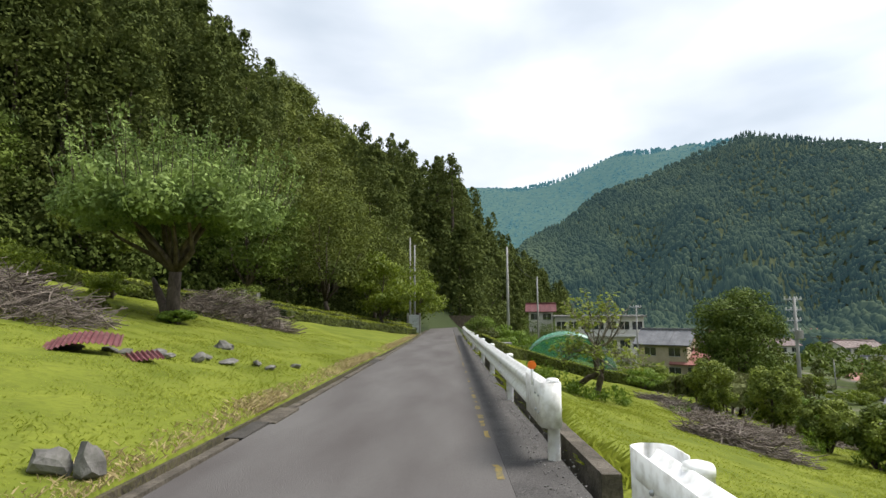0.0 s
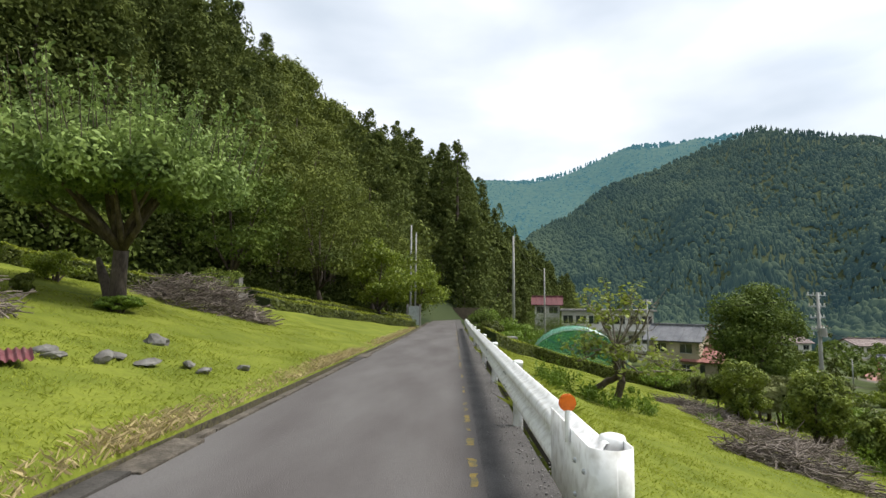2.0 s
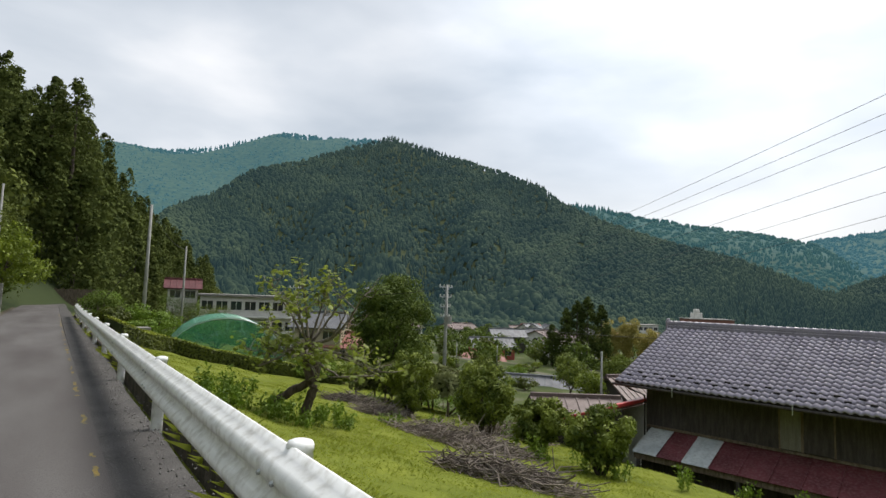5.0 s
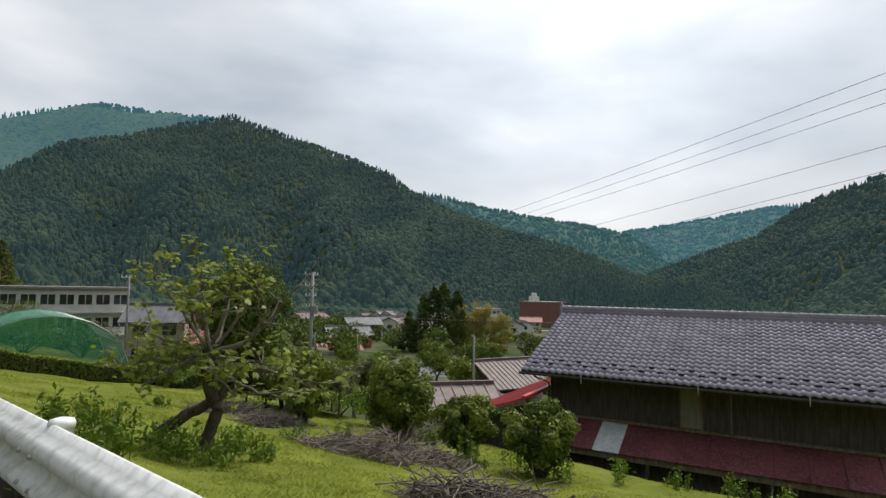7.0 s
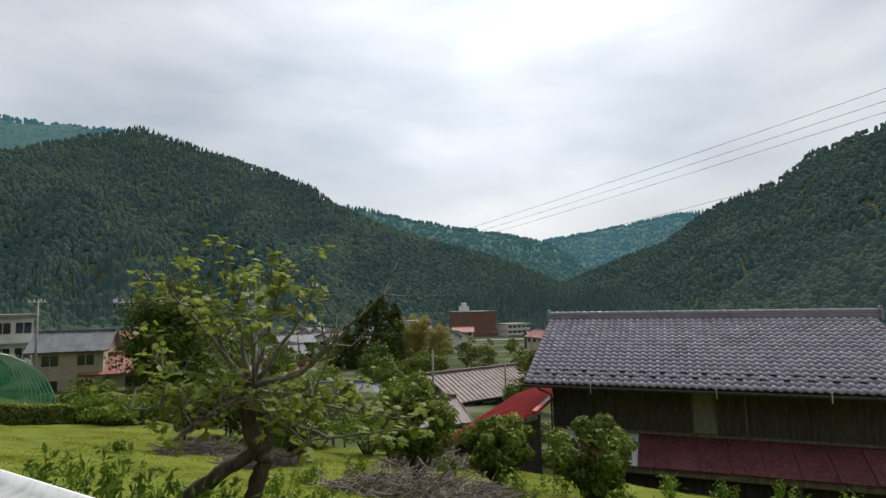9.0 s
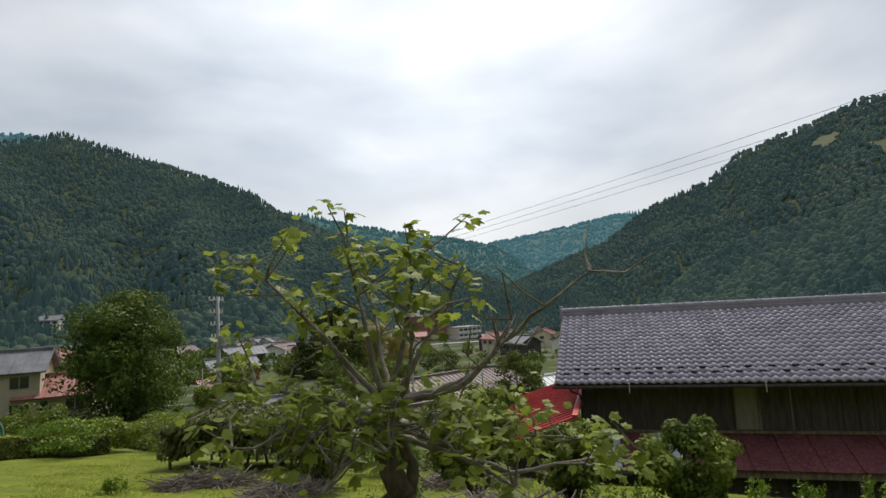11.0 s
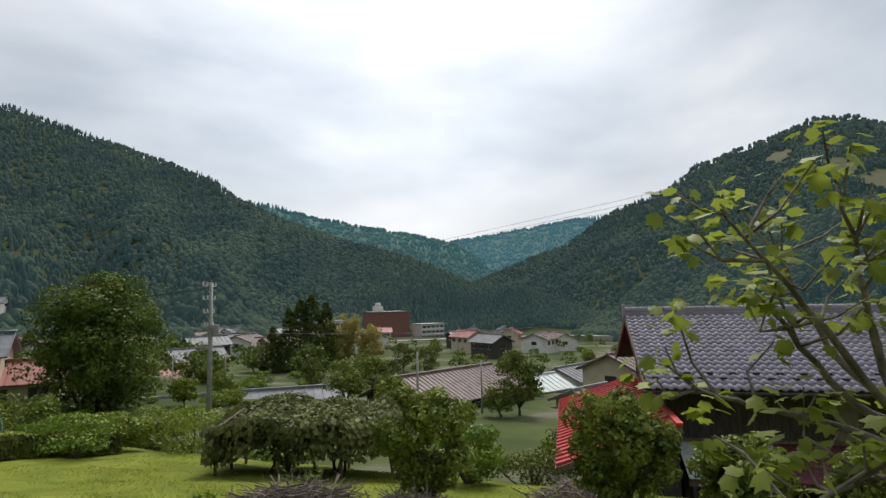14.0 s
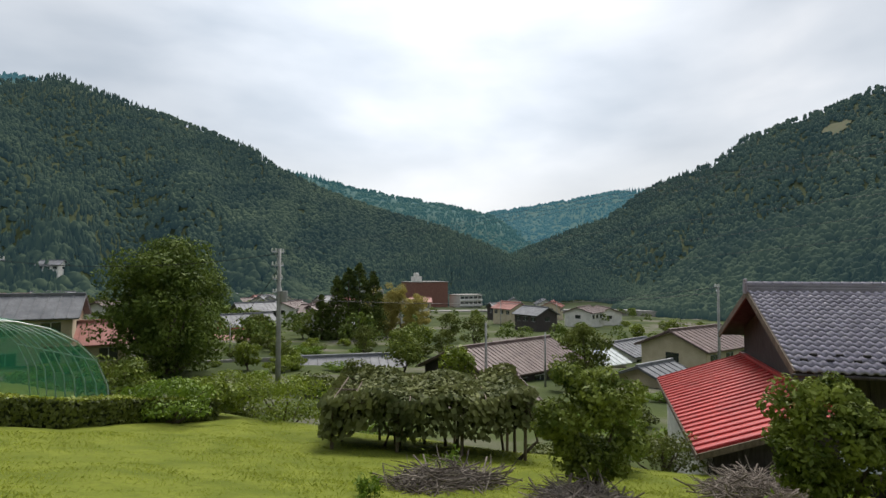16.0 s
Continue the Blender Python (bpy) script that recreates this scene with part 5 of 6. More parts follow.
# ---------------------------------------------------------------- fig tree by the road
def fig_leaf_mesh(seed):
    rng = np.random.default_rng(seed)
    V = [(0, 0.0, 0)]
    angs = [-150, -105, -75, -45, -22, 0, 22, 45, 75, 105, 150]
    rads = [0.50, 0.70, 0.58, 0.90, 0.62, 1.0, 0.62, 0.90, 0.58, 0.70, 0.50]
    for a, r in zip(angs, rads):
        a = radians(a + rng.normal(0, 4))
        r *= rng.uniform(0.88, 1.1)
        V.append((math.sin(a) * r * 0.62, 0.35 + math.cos(a) * r * 0.62, -0.10 * r * r + rng.normal(0, 0.02)))
    V[0] = (0, 0.3, 0.02)
    V.append((0, 0.0, 0.03))
    n = len(angs)
    F = [(0, k, k + 1) for k in range(1, n)] + [(0, n, n + 1), (0, n + 1, 1)]
    me = bpy.data.meshes.new("leaf")
    me.from_pydata(V, [], F)
    me.materials.append(M_fig)
    return me, np.array(V), np.array(F)


def fig_tree():
    rng = np.random.default_rng(111)
    X0, Y0, S = 5.08, 18.6, 1.0
    R, D = Vector((0.549, -0.836, 0)), Vector((0.836, 0.549, 0))
    g = empty("fig_tree", X0, Y0, gz(X0, Y0), 0, "small leaning fig tree with pale branches and lobed leaves", "tree")
    o = Vector((X0, Y0, 0))
    inv = g.matrix_world.inverted()
    P = lambda r, z, d=0.0: inv @ (o + R * r * S + D * d * S + Vector((0, 0, z)))
    def limb(pts, r0, r1, sides=8, jit=0.10):
        ps = [P(*p) for p in pts]
        fine = []
        for i in range(len(ps) - 1):
            a, b = ps[i], ps[i + 1]
            for k in range(3):
                fine.append(a.lerp(b, k / 3) + Vector(rng.normal(0, 0.012, 3)) * (1 if k else 0))
        fine.append(ps[-1])
        rad = np.linspace(r0, r1, len(fine))
        return tube(fine, rad, sides, rng=rng, jitter=jit), fine
    trunk = []
    for pts, a, b in (([(0.02, -1.75, 0), (0.0, -1.4, 0), (0.10, -1.05, 0.02), (0.22, -0.80, 0), (0.14, -0.62, 0)], 0.115, 0.095),
                      ([(-0.95, -1.55, -0.2), (-0.70, -1.15, -0.15), (-0.35, -0.90, -0.1), (-0.05, -0.74, 0), (0.14, -0.60, 0)], 0.105, 0.085),
                      ([(0.14, -0.66, 0), (0.02, -0.40, 0.02), (-0.04, -0.1, 0.02), (0.0, 0.14, 0), (0.06, 0.26, 0)], 0.12, 0.085),
                      ([(0.20, -0.66, 0.05), (0.24, -0.40, 0.08), (0.10, 0.0, 0.05), (0.02, 0.18, 0)], 0.065, 0.05)):
        trunk.append(limb(pts, a, b, 10)[0])
    V, F = join(trunk)
    put_mesh("trunk", V, F, M_bark, g, smooth=True)
    limbs = [
        [(0.05, 0.2, 0), (0.45, 0.26, -0.1), (0.85, 0.45, -0.2), (1.13, 0.73, -0.25), (1.5, 1.05, -0.5), (1.85, 1.34, -0.75)],
        [(0.2, 0.22, 0.05), (0.7, 0.34, -0.2), (1.0, 0.62, -0.35), (1.2, 0.95, -0.4)],
        [(0.1, -0.1, 0), (0.55, -0.25, -0.2), (1.1, -0.42, -0.4), (1.7, -0.34, -0.5), (2.26, -0.28, -0.66)],
        [(0.1, 0.0, 0), (0.55, -0.05, 0.2), (1.0, -0.15, 0.25), (1.5, -0.25, 0.15), (1.9, -0.30, 0.1)],
        [(0.0, 0.2, 0), (-0.12, 0.75, 0.05), (-0.22, 1.25, 0.05), (-0.32, 1.82, 0.05)],
        [(0.05, 0.24, 0), (0.2, 0.75, 0.0), (0.28, 1.15, 0.05), (0.41, 1.62, 0.06)],
        [(0.0, 0.2, 0), (-0.42, 0.70, 0.0), (-0.80, 1.15, 0.0), (-1.22, 1.60, 0.02)],
        [(0.1, 0.25, 0), (0.42, 0.75, 0.1), (0.68, 1.10, 0.12), (0.85, 1.50, 0.14)],
        [(0.0, 0.1, 0), (-0.5, 0.25, 0.1), (-0.95, 0.35, 0.15), (-1.35, 0.50, 0.2)],
        [(0.0, 0.05, 0), (-0.4, 0.05, -0.3), (-0.85, 0.05, -0.4), (-1.3, 0.0, -0.45)],
        [(0.05, 0.2, 0), (0.0, 0.55, 0.4), (-0.05, 0.95, 0.7), (-0.1, 1.4, 0.85)],
        [(0.05, 0.15, 0), (0.2, 0.4, -0.45), (0.25, 0.8, -0.7), (0.2, 1.25, -0.8)],
        [(0, 0.0, 0), (-0.2, 0.0, -0.45), (-0.4, -0.15, -0.8), (-0.5, -0.25, -1.05)],
        [(0, 0.0, 0), (0.35, -0.05, -0.45), (0.7, -0.2, -0.8), (1.0, -0.35, -1.0)],
        [(0, 0.05, 0), (0.25, 0.05, -0.4), (0.45, -0.05, -0.7), (0.6, -0.05, -1.0)],
        [(0, 0.05, 0), (-0.3, 0.1, -0.2), (-0.65, 0.0, -0.5), (-0.9, -0.1, -0.75)],
        [(0, 0.1, 0), (-0.35, 0.5, 0.2), (-0.55, 0.85, 0.3), (-0.75, 1.1, 0.35)],
        [(0, 0.1, 0), (0.1, 0.2, -0.5), (0.05, 0.1, -0.85), (0.0, 0.05, -1.15)],
        [(0.1, 0.1, 0), (0.5, 0.0, 0.35), (0.8, -0.1, 0.6), (1.05, -0.1, 0.8)],
    ]
    bare = {0, 1}
    tips = []
    twigs = []
    for i, pts in enumerate(limbs):
        (v, f), fine = limb(pts, 0.034 if i > 1 else 0.045, 0.009, 7)
        put_mesh("limb", v, f, M_bark_fig, g, smooth=True)
        ends = [fine[-1]]
        for k in range(8):
            s = fine[int(rng.integers(len(fine) // 2, len(fine)))]
            dirv = Vector(rng.normal(0, 1, 3))
            dirv.z = abs(dirv.z) * 0.7 + (0.15 if i not in (2, 3) else -0.1)
            dirv.normalize()
            ln = rng.uniform(0.22, 0.62)
            mid_ = s + dirv * ln * 0.5 + Vector(rng.normal(0, 0.05, 3))
            e = s + dirv * ln + Vector((0, 0, 0.12 * ln))
            twigs.append(tube([s, mid_, e], [0.014, 0.010, 0.005], 5))
            if i not in bare:
                ends.append(e)
        if i in bare:
            ends = ends[1:] if i == 0 else []
        tips += [(e, i) for e in ends]
    V, F = join(twigs)
    tagged(put_mesh("twigs", V, F, M_bark_fig, g), kind="stuff")
    meshes = [fig_leaf_mesh(s) for s in (1, 2, 3, 4)]
    rest, nobj = [], 0
    for e, i in tips:
        n = int(rng.integers(6, 11)) if i not in bare else 4
        for q in range(n):
            az, tilt = rng.uniform(0, 360), rng.uniform(-65, 25)
            s = rng.uniform(0.09, 0.165)
            off = Vector(rng.normal(0, 0.07, 3)) - Vector((0, 0, 0.03))
            m = Matrix.Translation(e + off) @ Euler((radians(tilt), radians(rng.normal(0, 20)), radians(az))).to_matrix().to_4x4() @ Matrix.Scale(s, 4)
            k = int(rng.integers(4))
            if nobj < 290:
                ob = new("leaf", meshes[k][0])
                ob.parent = g
                ob.matrix_local = m
                nobj += 1
            else:
                a = np.array(m)
                rest.append((meshes[k][1] @ a[:3, :3].T + a[:3, 3], meshes[k][2]))
    c = 0
    Vs, Fs = [], []
    for v, f in rest:
        Vs.append(v)
        Fs.append(f + c)
        c += len(v)
    if Vs:
        tagged(put_mesh("leaves", np.concatenate(Vs), np.concatenate(Fs), M_fig, g), kind="stuff")
    return g


fig_tree()


# ---------------------------------------------------------------- heaps of cut branches
def stick_meshes():
    out = []
    rng = np.random.default_rng(120)
    for k in range(5):
        pts = [Vector((0, 0, 0))]
        for i in range(4):
            pts.append(pts[-1] + Vector((0.25, rng.normal(0, 0.05), rng.normal(0, 0.04))))
        v, f = tube(pts, np.linspace(0.011, 0.004, 5), 5)
        me = bpy.data.meshes.new("stick")
        me.from_pydata([tuple(q) for q in v], [], f)
        me.materials.append(M_stick)
        out.append((me, np.array([tuple(q) for q in v]), f))
    return out


STICKS = stick_meshes()


def brush_pile(x, y, rx, ry, h, rot, seed, label, n_obj=40, n_rest=420, long_=1.0):
    rng = np.random.default_rng(seed)
    g = empty("brush_pile", x, y, gz(x, y), rot, label, "brush pile")
    rest, fl = [], []
    c = 0
    for i in range(n_obj + n_rest):
        a, q = rng.uniform(0, 6.3), math.sqrt(rng.uniform(0, 1))
        px, py = math.cos(a) * q * rx, math.sin(a) * q * ry
        wp = g.matrix_world @ Vector((px, py, 0))
        pz = gz(wp.x, wp.y) - g.matrix_world.translation.z + 0.02 + h * (1 - q * q) * rng.uniform(0.15, 1)
        s = rng.uniform(0.5, 1.3) * long_
        m = Matrix.Translation((px, py, pz)) @ Euler((rng.uniform(0, 6.3), radians(rng.normal(0, 16)), rng.uniform(0, 6.3))).to_matrix().to_4x4() @ Matrix.Diagonal((s, s * rng.uniform(.8, 1.6), s * rng.uniform(.8, 1.6), 1)) @ Matrix.Translation((-0.5, 0, 0))
        me, bv, bf = STICKS[int(rng.integers(5))]
        if i < n_obj:
            o = new("stick", me)
            o.parent = g
            o.matrix_local = m
        else:
            mm = np.array(m)
            rest.append(bv @ mm[:3, :3].T + mm[:3, 3])
            fl += [tuple(j + c for j in q_) for q_ in bf]
            c += len(bv)
    tagged(put_mesh("twigs", np.concatenate(rest), fl, M_stick, g), kind="stuff")
    return g


brush_pile(9.95, 19.3, 1.95, 1.05, 0.50, -40, 121, "grey heap of dead cut branches on the lawn", n_rest=700)
brush_pile(7.75, 14.6, 1.5, 0.7, 0.32, -30, 122, "low heap of bleached cut branches", n_rest=380, long_=1.2)
brush_pile(10.6, 27.6, 1.25, 0.7, 0.28, -30, 123, "flat heap of brown twigs on the grass", n_rest=420)
brush_pile(10.7, 25.0, 1.15, 0.7, 0.25, 10, 127, "flat heap of cut branches below the lawn", n_rest=420)
brush_pile(-8.8, 10.6, 1.8, 1.3, 0.85, 20, 124, "large grey heap of pruned twigs on the lawn", n_rest=900)
brush_pile(-8.0, 20.6, 2.4, 1.1, 1.05, -10, 125, "long grey heap of pruned branches behind the plum tree", n_rest=1200)
brush_pile(14.6, 22.2, 1.6, 0.9, 0.5, -20, 126, "heap of dead branches beside the bushes", n_rest=420)

# ---------------------------------------------------------------- poles and wires
def utility_pole(x, y, top, base, label, arms=0, turn=0.0, transformer=False, r=0.17, name="utility_pole"):
    g = empty(name, x, y, base, turn, label, "utility pole")
    h = top - base
    V, F = tube([(0, 0, -0.5), (0, 0, h * 0.5), (0, 0, h)], [r, r * 0.8, r * 0.6], 12)
    put_mesh("shaft", V, F, M_pole, g, smooth=True)
    for i in range(arms):
        z = h - 0.25 - i * 0.95
        w = 1.1 - 0.12 * i
        a = part("crossarm", box(-w, -0.05 + 0.12, z - 0.05, w, 0.05 + 0.12, z + 0.05, 0.01), M_metal, g)
        for sx in (-0.9, -0.3, 0.45, 0.9):
            bm = bmesh.new()
            bmesh.ops.create_cone(bm, cap_ends=True, segments=8, radius1=0.07, radius2=0.045, depth=0.22, matrix=pose(sx * w, 0.12, z + 0.16))
            part("insulator", bm, M_cream, a)
        for s in (-1, 1):
            V, F = tube([(0, 0.12, z - 0.55), (s * w * 0.55, 0.12, z - 0.05)], [0.022, 0.022], 5)
            put_mesh("brace", V, F, M_metal, a)
    if transformer:
        bm = bmesh.new()
        bmesh.ops.create_cone(bm, cap_ends=True, segments=16, radius1=0.27, radius2=0.27, depth=0.75, matrix=pose(0.0, -0.35, h - 3.4))
        part("transformer", bm, M_pole, g)
    return g


def cable(name, p, q, sag, r, label, group="cables", mat=None, n=24):
    p, q = Vector(p), Vector(q)
    pts = []
    for i in range(n + 1):
        t = i / n
        v = p.lerp(q, t)
        v.z -= sag * 4 * t * (1 - t)
        pts.append(v)
    V, F = tube(pts, [r] * (n + 1), 5)
    return tagged(put_mesh(name, V, F, mat or M_wire), label, "cable", group)


utility_pole(31.6, 51.0, 2.65, gz(31.6, 51.0), "grey concrete utility pole with crossarms and transformer", 4, 20, True, 0.20)
utility_pole(6.1, 56.3, 8.0, gz(6.1, 56.3), "plain grey concrete pole beside the road", 0, 0, False, 0.16)
utility_pole(-3.35, 50.0, 8.15, gz(-3.35, 50.0), "slim grey pole in front of the trees", 0, 0, False, 0.10)
utility_pole(-3.0, 51.0, 7.6, gz(-3.0, 51.0), "slim grey pole in front of the trees", 0, 0, False, 0.10)
utility_pole(38.7, 38.0, -2.7, gz(38.7, 38), "weathered grey pole between the roofs", 0, 0, False, 0.12)
utility_pole(60.7, 22.9, -0.2, gz(60.7, 22.9), "grey utility pole with one crossarm", 1, 10, False, 0.16)
utility_pole(48.8, 36.5, -4.3, gz(48.8, 36.5), "thin grey pole beside the brown roof", 0, 0, False, 0.10)
utility_pole(11.0, 68.4, 5.7, gz(11.0, 68.4), "grey pole on the rise", 0, 0, False, 0.13)
utility_pole(59.4, 76.1, -5.9, gz(59.4, 76.1), "thin grey pole in the gardens", 0, 0, False, 0.10)
utility_pole(53.5, 79, -5.5, gz(53.5, 79), "dark thin pole in the gardens", 0, 0, False, 0.10)
utility_pole(24.5, 73, 2.2, gz(24.5, 73), "utility pole behind the beige house", 1, 30, False, 0.14)
utility_pole(165, 66, -8.6, gz(165, 66), "far thin pole near the river road", 1, 10, False, 0.15)
utility_pole(150, 78, -7.4, gz(150, 78), "far thin pole near the river road", 1, 10, False, 0.15)
utility_pole(8.6, 4.8, 5.1, gz(8.6, 4.8), "grey concrete utility pole on the lower terrace", 3, 35, False, 0.18)
for k in range(3):
    cable("power_line", (31.6 + 0.7 * (k - 1), 51.0 - 0.4 * (k - 1), 2.5), (8.6 + 0.5 * (k - 1), 4.8 - 0.3 * (k - 1), 4.95), 0.5, 0.0045, "thin dark power line between two poles", "power lines", n=30)
    cable("power_line", (31.6 + 0.3 * (k - 1), 51.0, 1.5 - 0.9 * k), (8.6 + 0.3 * (k - 1), 4.8, 4.05 - 0.25 * k), 0.6, 0.004, "thin dark power line between two poles", "power lines", n=30)
for k, (a, b) in enumerate((((31.6, 51.0, 2.3), (24.5, 73, 1.9)), ((31.6, 51.0, 1.3), (53.5, 79, -5.6)), ((31.6, 51.0, -0.9), (60.7, 22.9, -1.0)), ((60.7, 22.9, -0.5), (150, 78, -7.8)), ((6.1, 56.3, 7.6), (11.0, 68.4, 5.4)), ((6.1, 56.3, 4.6), (3.6, 60.5, 0.2)))):
    cable("service_wire", a, b, 0.7 if k < 5 else 0.0, 0.022, "black overhead wire between poles", "village wires")


# ---------------------------------------------------------------- larger buildings
def flat_block(name, x, y, z0, rot, L, W, H, storeys, bays, wall, label, cat="building", roof=None):
    g = empty(name, x, y, z0, rot, label, cat)
    part("wall", box(-L / 2, -W / 2, -2, L / 2, W / 2, H), wall, g)
    part("roof", box(-L / 2 - 0.5, -W / 2 - 0.5, H + 0.002, L / 2 + 0.5, W / 2 + 0.5, H + 0.35, 0.05), roof or M_concrete, g)
    sh = H / storeys
    for s in range(storeys):
        for i in range(bays):
            xx = -L / 2 + (i + 0.5) * L / bays
            for sd in (-1, 1):
                yo = sd * (W / 2 + 0.02)
                z = s * sh + sh * 0.35
                f = part("window", box(xx - L / bays * 0.38, yo - 0.03, z, xx + L / bays * 0.38, yo + 0.03, z + sh * 0.42), M_glass, g)
                part("window_frame", box(xx - 0.04, sd * (W / 2 + 0.07) - 0.02, z, xx + 0.04, sd * (W / 2 + 0.07) + 0.02, z + sh * 0.42), M_cream, f)
        part("ledge", box(-L / 2 - 0.3, -W / 2 - 0.9, s * sh - 0.1, L / 2 + 0.3, -W / 2 - 0.002, s * sh + 0.12), M_cream, g)
    return g


flat_block("community_hall", 26.5, 99.5, -5.8, -14, 14.5, 8, 6.2, 2, 7, M_cream, "long white two-storey hall with a flat roof")
br = flat_block("brick_building", 302, 183, -21.5, -32, 23, 16, 16, 1, 0, M_brick, "large brown brick building with a white roof turret")
part("turret", box(-8, -2.5, 16.4, -3.5, 2.5, 19.5, 0.1), M_cream, br, "white roof turret")
part("turret_roof", box(-7, -1.6, 19.5, -4.5, 1.6, 21.5, 0.6), M_cream, br)
flat_block("white_block", 318, 163, -23, -32, 16, 12, 9.5, 3, 5, M_cream, "white concrete block with rows of windows")
flat_block("white_block", 276, 206, -23, -32, 14, 10, 13, 3, 5, M_cream, "pale low concrete block beside the brick building")


def wall_run(name, pts, h, w, mat, label, cat):
    V, F = [], []
    for i, p in enumerate(pts):
        a = Vector(pts[max(i - 1, 0)])
        b = Vector(pts[min(i + 1, len(pts) - 1)])
        d = (b - a)
        s = Vector((-d.y, d.x, 0)).normalized() * w / 2
        c = Vector(p)
        for q, zz in ((s, -3), (s, h), (-s, h), (-s, -3)):
            V.append((c.x + q.x, c.y + q.y, c.z + zz))
    for i in range(len(pts) - 1):
        for k in range(4):
            a, b = 4 * i + k, 4 * i + (k + 1) % 4
            F.append((a, b, b + 4, a + 4))
    F += [(3, 2, 1, 0), tuple(4 * (len(pts) - 1) + k for k in range(4))]
    return tagged(put_mesh(name, V, F, mat), label, cat, kind="structure")


wall_run("river_wall", [(190, 140, -22), (210, 112, -22), (222, 84, -22), (224, 56, -21.5), (218, 20, -21)], 3.0, 1.2, M_concrete, "long pale concrete river embankment wall", "embankment")
wall_run("river_road_edge", [(235, 150, -21), (262, 112, -21), (268, 72, -20), (262, 40, -19.5)], 3.4, 6.0, M_concrete, "raised pale concrete road along the river", "embankment")
wall_run("garden_wall", [(40, 72, -9.2), (50, 66, -9.6), (58, 60, -9.8)], 1.1, 0.25, M_concrete, "low pale concrete garden wall", "wall")

# ---------------------------------------------------------------- garden trees and shrubs of the village
def gardens():
    rng = np.random.default_rng(140)
    protos = []
    specs = [("tree", M_broad, 6.5, 2.6, "rounded green garden tree between the houses"), ("tree", M_shrub, 4.0, 2.0, "yellow-green garden tree between the houses"), ("tree", M_citrus, 5.0, 2.2, "glossy green fruit tree in a garden"), ("bush", M_hedge, 1.8, 1.6, "dark garden shrub beside the houses"), ("bush", M_shrub, 1.6, 1.7, "yellow-green garden shrub beside the houses"), ("bush", M_weed, 1.4, 1.8, "overgrown green shrub at the lawn's foot")]
    taken = [(55, 42.5, 8), (31.5, 79.5, 7), (36.5, 76.5, 7), (82, 105, 6), (76, 101, 6), (53, 76, 5), (52, 59, 6), (75, 41, 7), (86, 35, 8), (71, 27, 7), (55, 28.5, 4), (35, 37.5, 4.5), (26.5, 99.5, 9), (18, 30.6, 5.5), (9.3, 43.6, 4.5), (33.5, 65, 3), (24, 16, 9), (22, 24, 5)]
    n = 0
    for i in range(2000):
        if n >= 190:
            break
        if n < 95:
            x, y = rng.uniform(19, 70), rng.uniform(24, 100)
        else:
            az, r = rng.uniform(8, 80), rng.uniform(75, 265)
            x, y = r * math.sin(radians(az)), r * math.cos(radians(az))
        if x < 15 or any((x - a) ** 2 + (y - b) ** 2 < c * c for a, b, c in taken):
            continue
        k = int(rng.integers(6)) if x > 40 else int(rng.integers(3, 6))
        s = rng.uniform(0.7, 1.15) * (1.0 if n >= 95 else (0.8 if x > 40 else 0.6))
        m = pose(x, y, gz(x, y), 0, 0, rng.uniform(0, 360))
        pr = [q for q in protos if q[0] == k]
        if not pr:
            kind, mat, h, r_, lab = specs[k]
            o = tree("garden_tree", x, y, h, r_, mat, lab, 150 + k, n_clump=36, per=60, size=0.32, trunk_h=0.12, trunk_r=0.12, z_low=0.7) if kind == "tree" else bush(x, y, h, r_, mat, lab, 150 + k, n=18, per=65, size=0.26, name="garden_shrub")
            tagged(o, group="village garden plants")
            protos.append((k, o))
        else:
            o = copy_thing(pr[0][1], m)
            o.scale = (s, s, s * rng.uniform(0.85, 1.15))
        n += 1


gardens()


def village_trees():
    """The dense small trees between the far houses."""
    rng = np.random.default_rng(145)
    T = [leafy_tree_arrays("broad", 6.5, rng, 150, 0.75) for i in range(5)]
    Vs, Fs, o = [], [], 0
    for i in range(850):
        az, r = rng.uniform(6, 82), 95 + 195 * rng.uniform(0, 1) ** 0.7
        x, y = r * math.sin(radians(az)), r * math.cos(radians(az))
        if math.sin(x / 13.0) * math.sin(y / 17.0) < -0.45 or (az > 55 and r > 135 and rng.random() < 0.88):
            continue
        V, F = T[int(rng.integers(5))]
        s = rng.uniform(0.45, 1.15) * (0.7 if az > 55 else 1.0)
        Vs.append(V * s + (x, y, gz(x, y) - 0.6))
        Fs.append(F + o)
        o += len(V)
    tagged(put_mesh("village_trees", np.concatenate(Vs), np.concatenate(Fs), M_camphor), "dense green trees between the far village houses", "trees", kind="stuff")


village_trees()
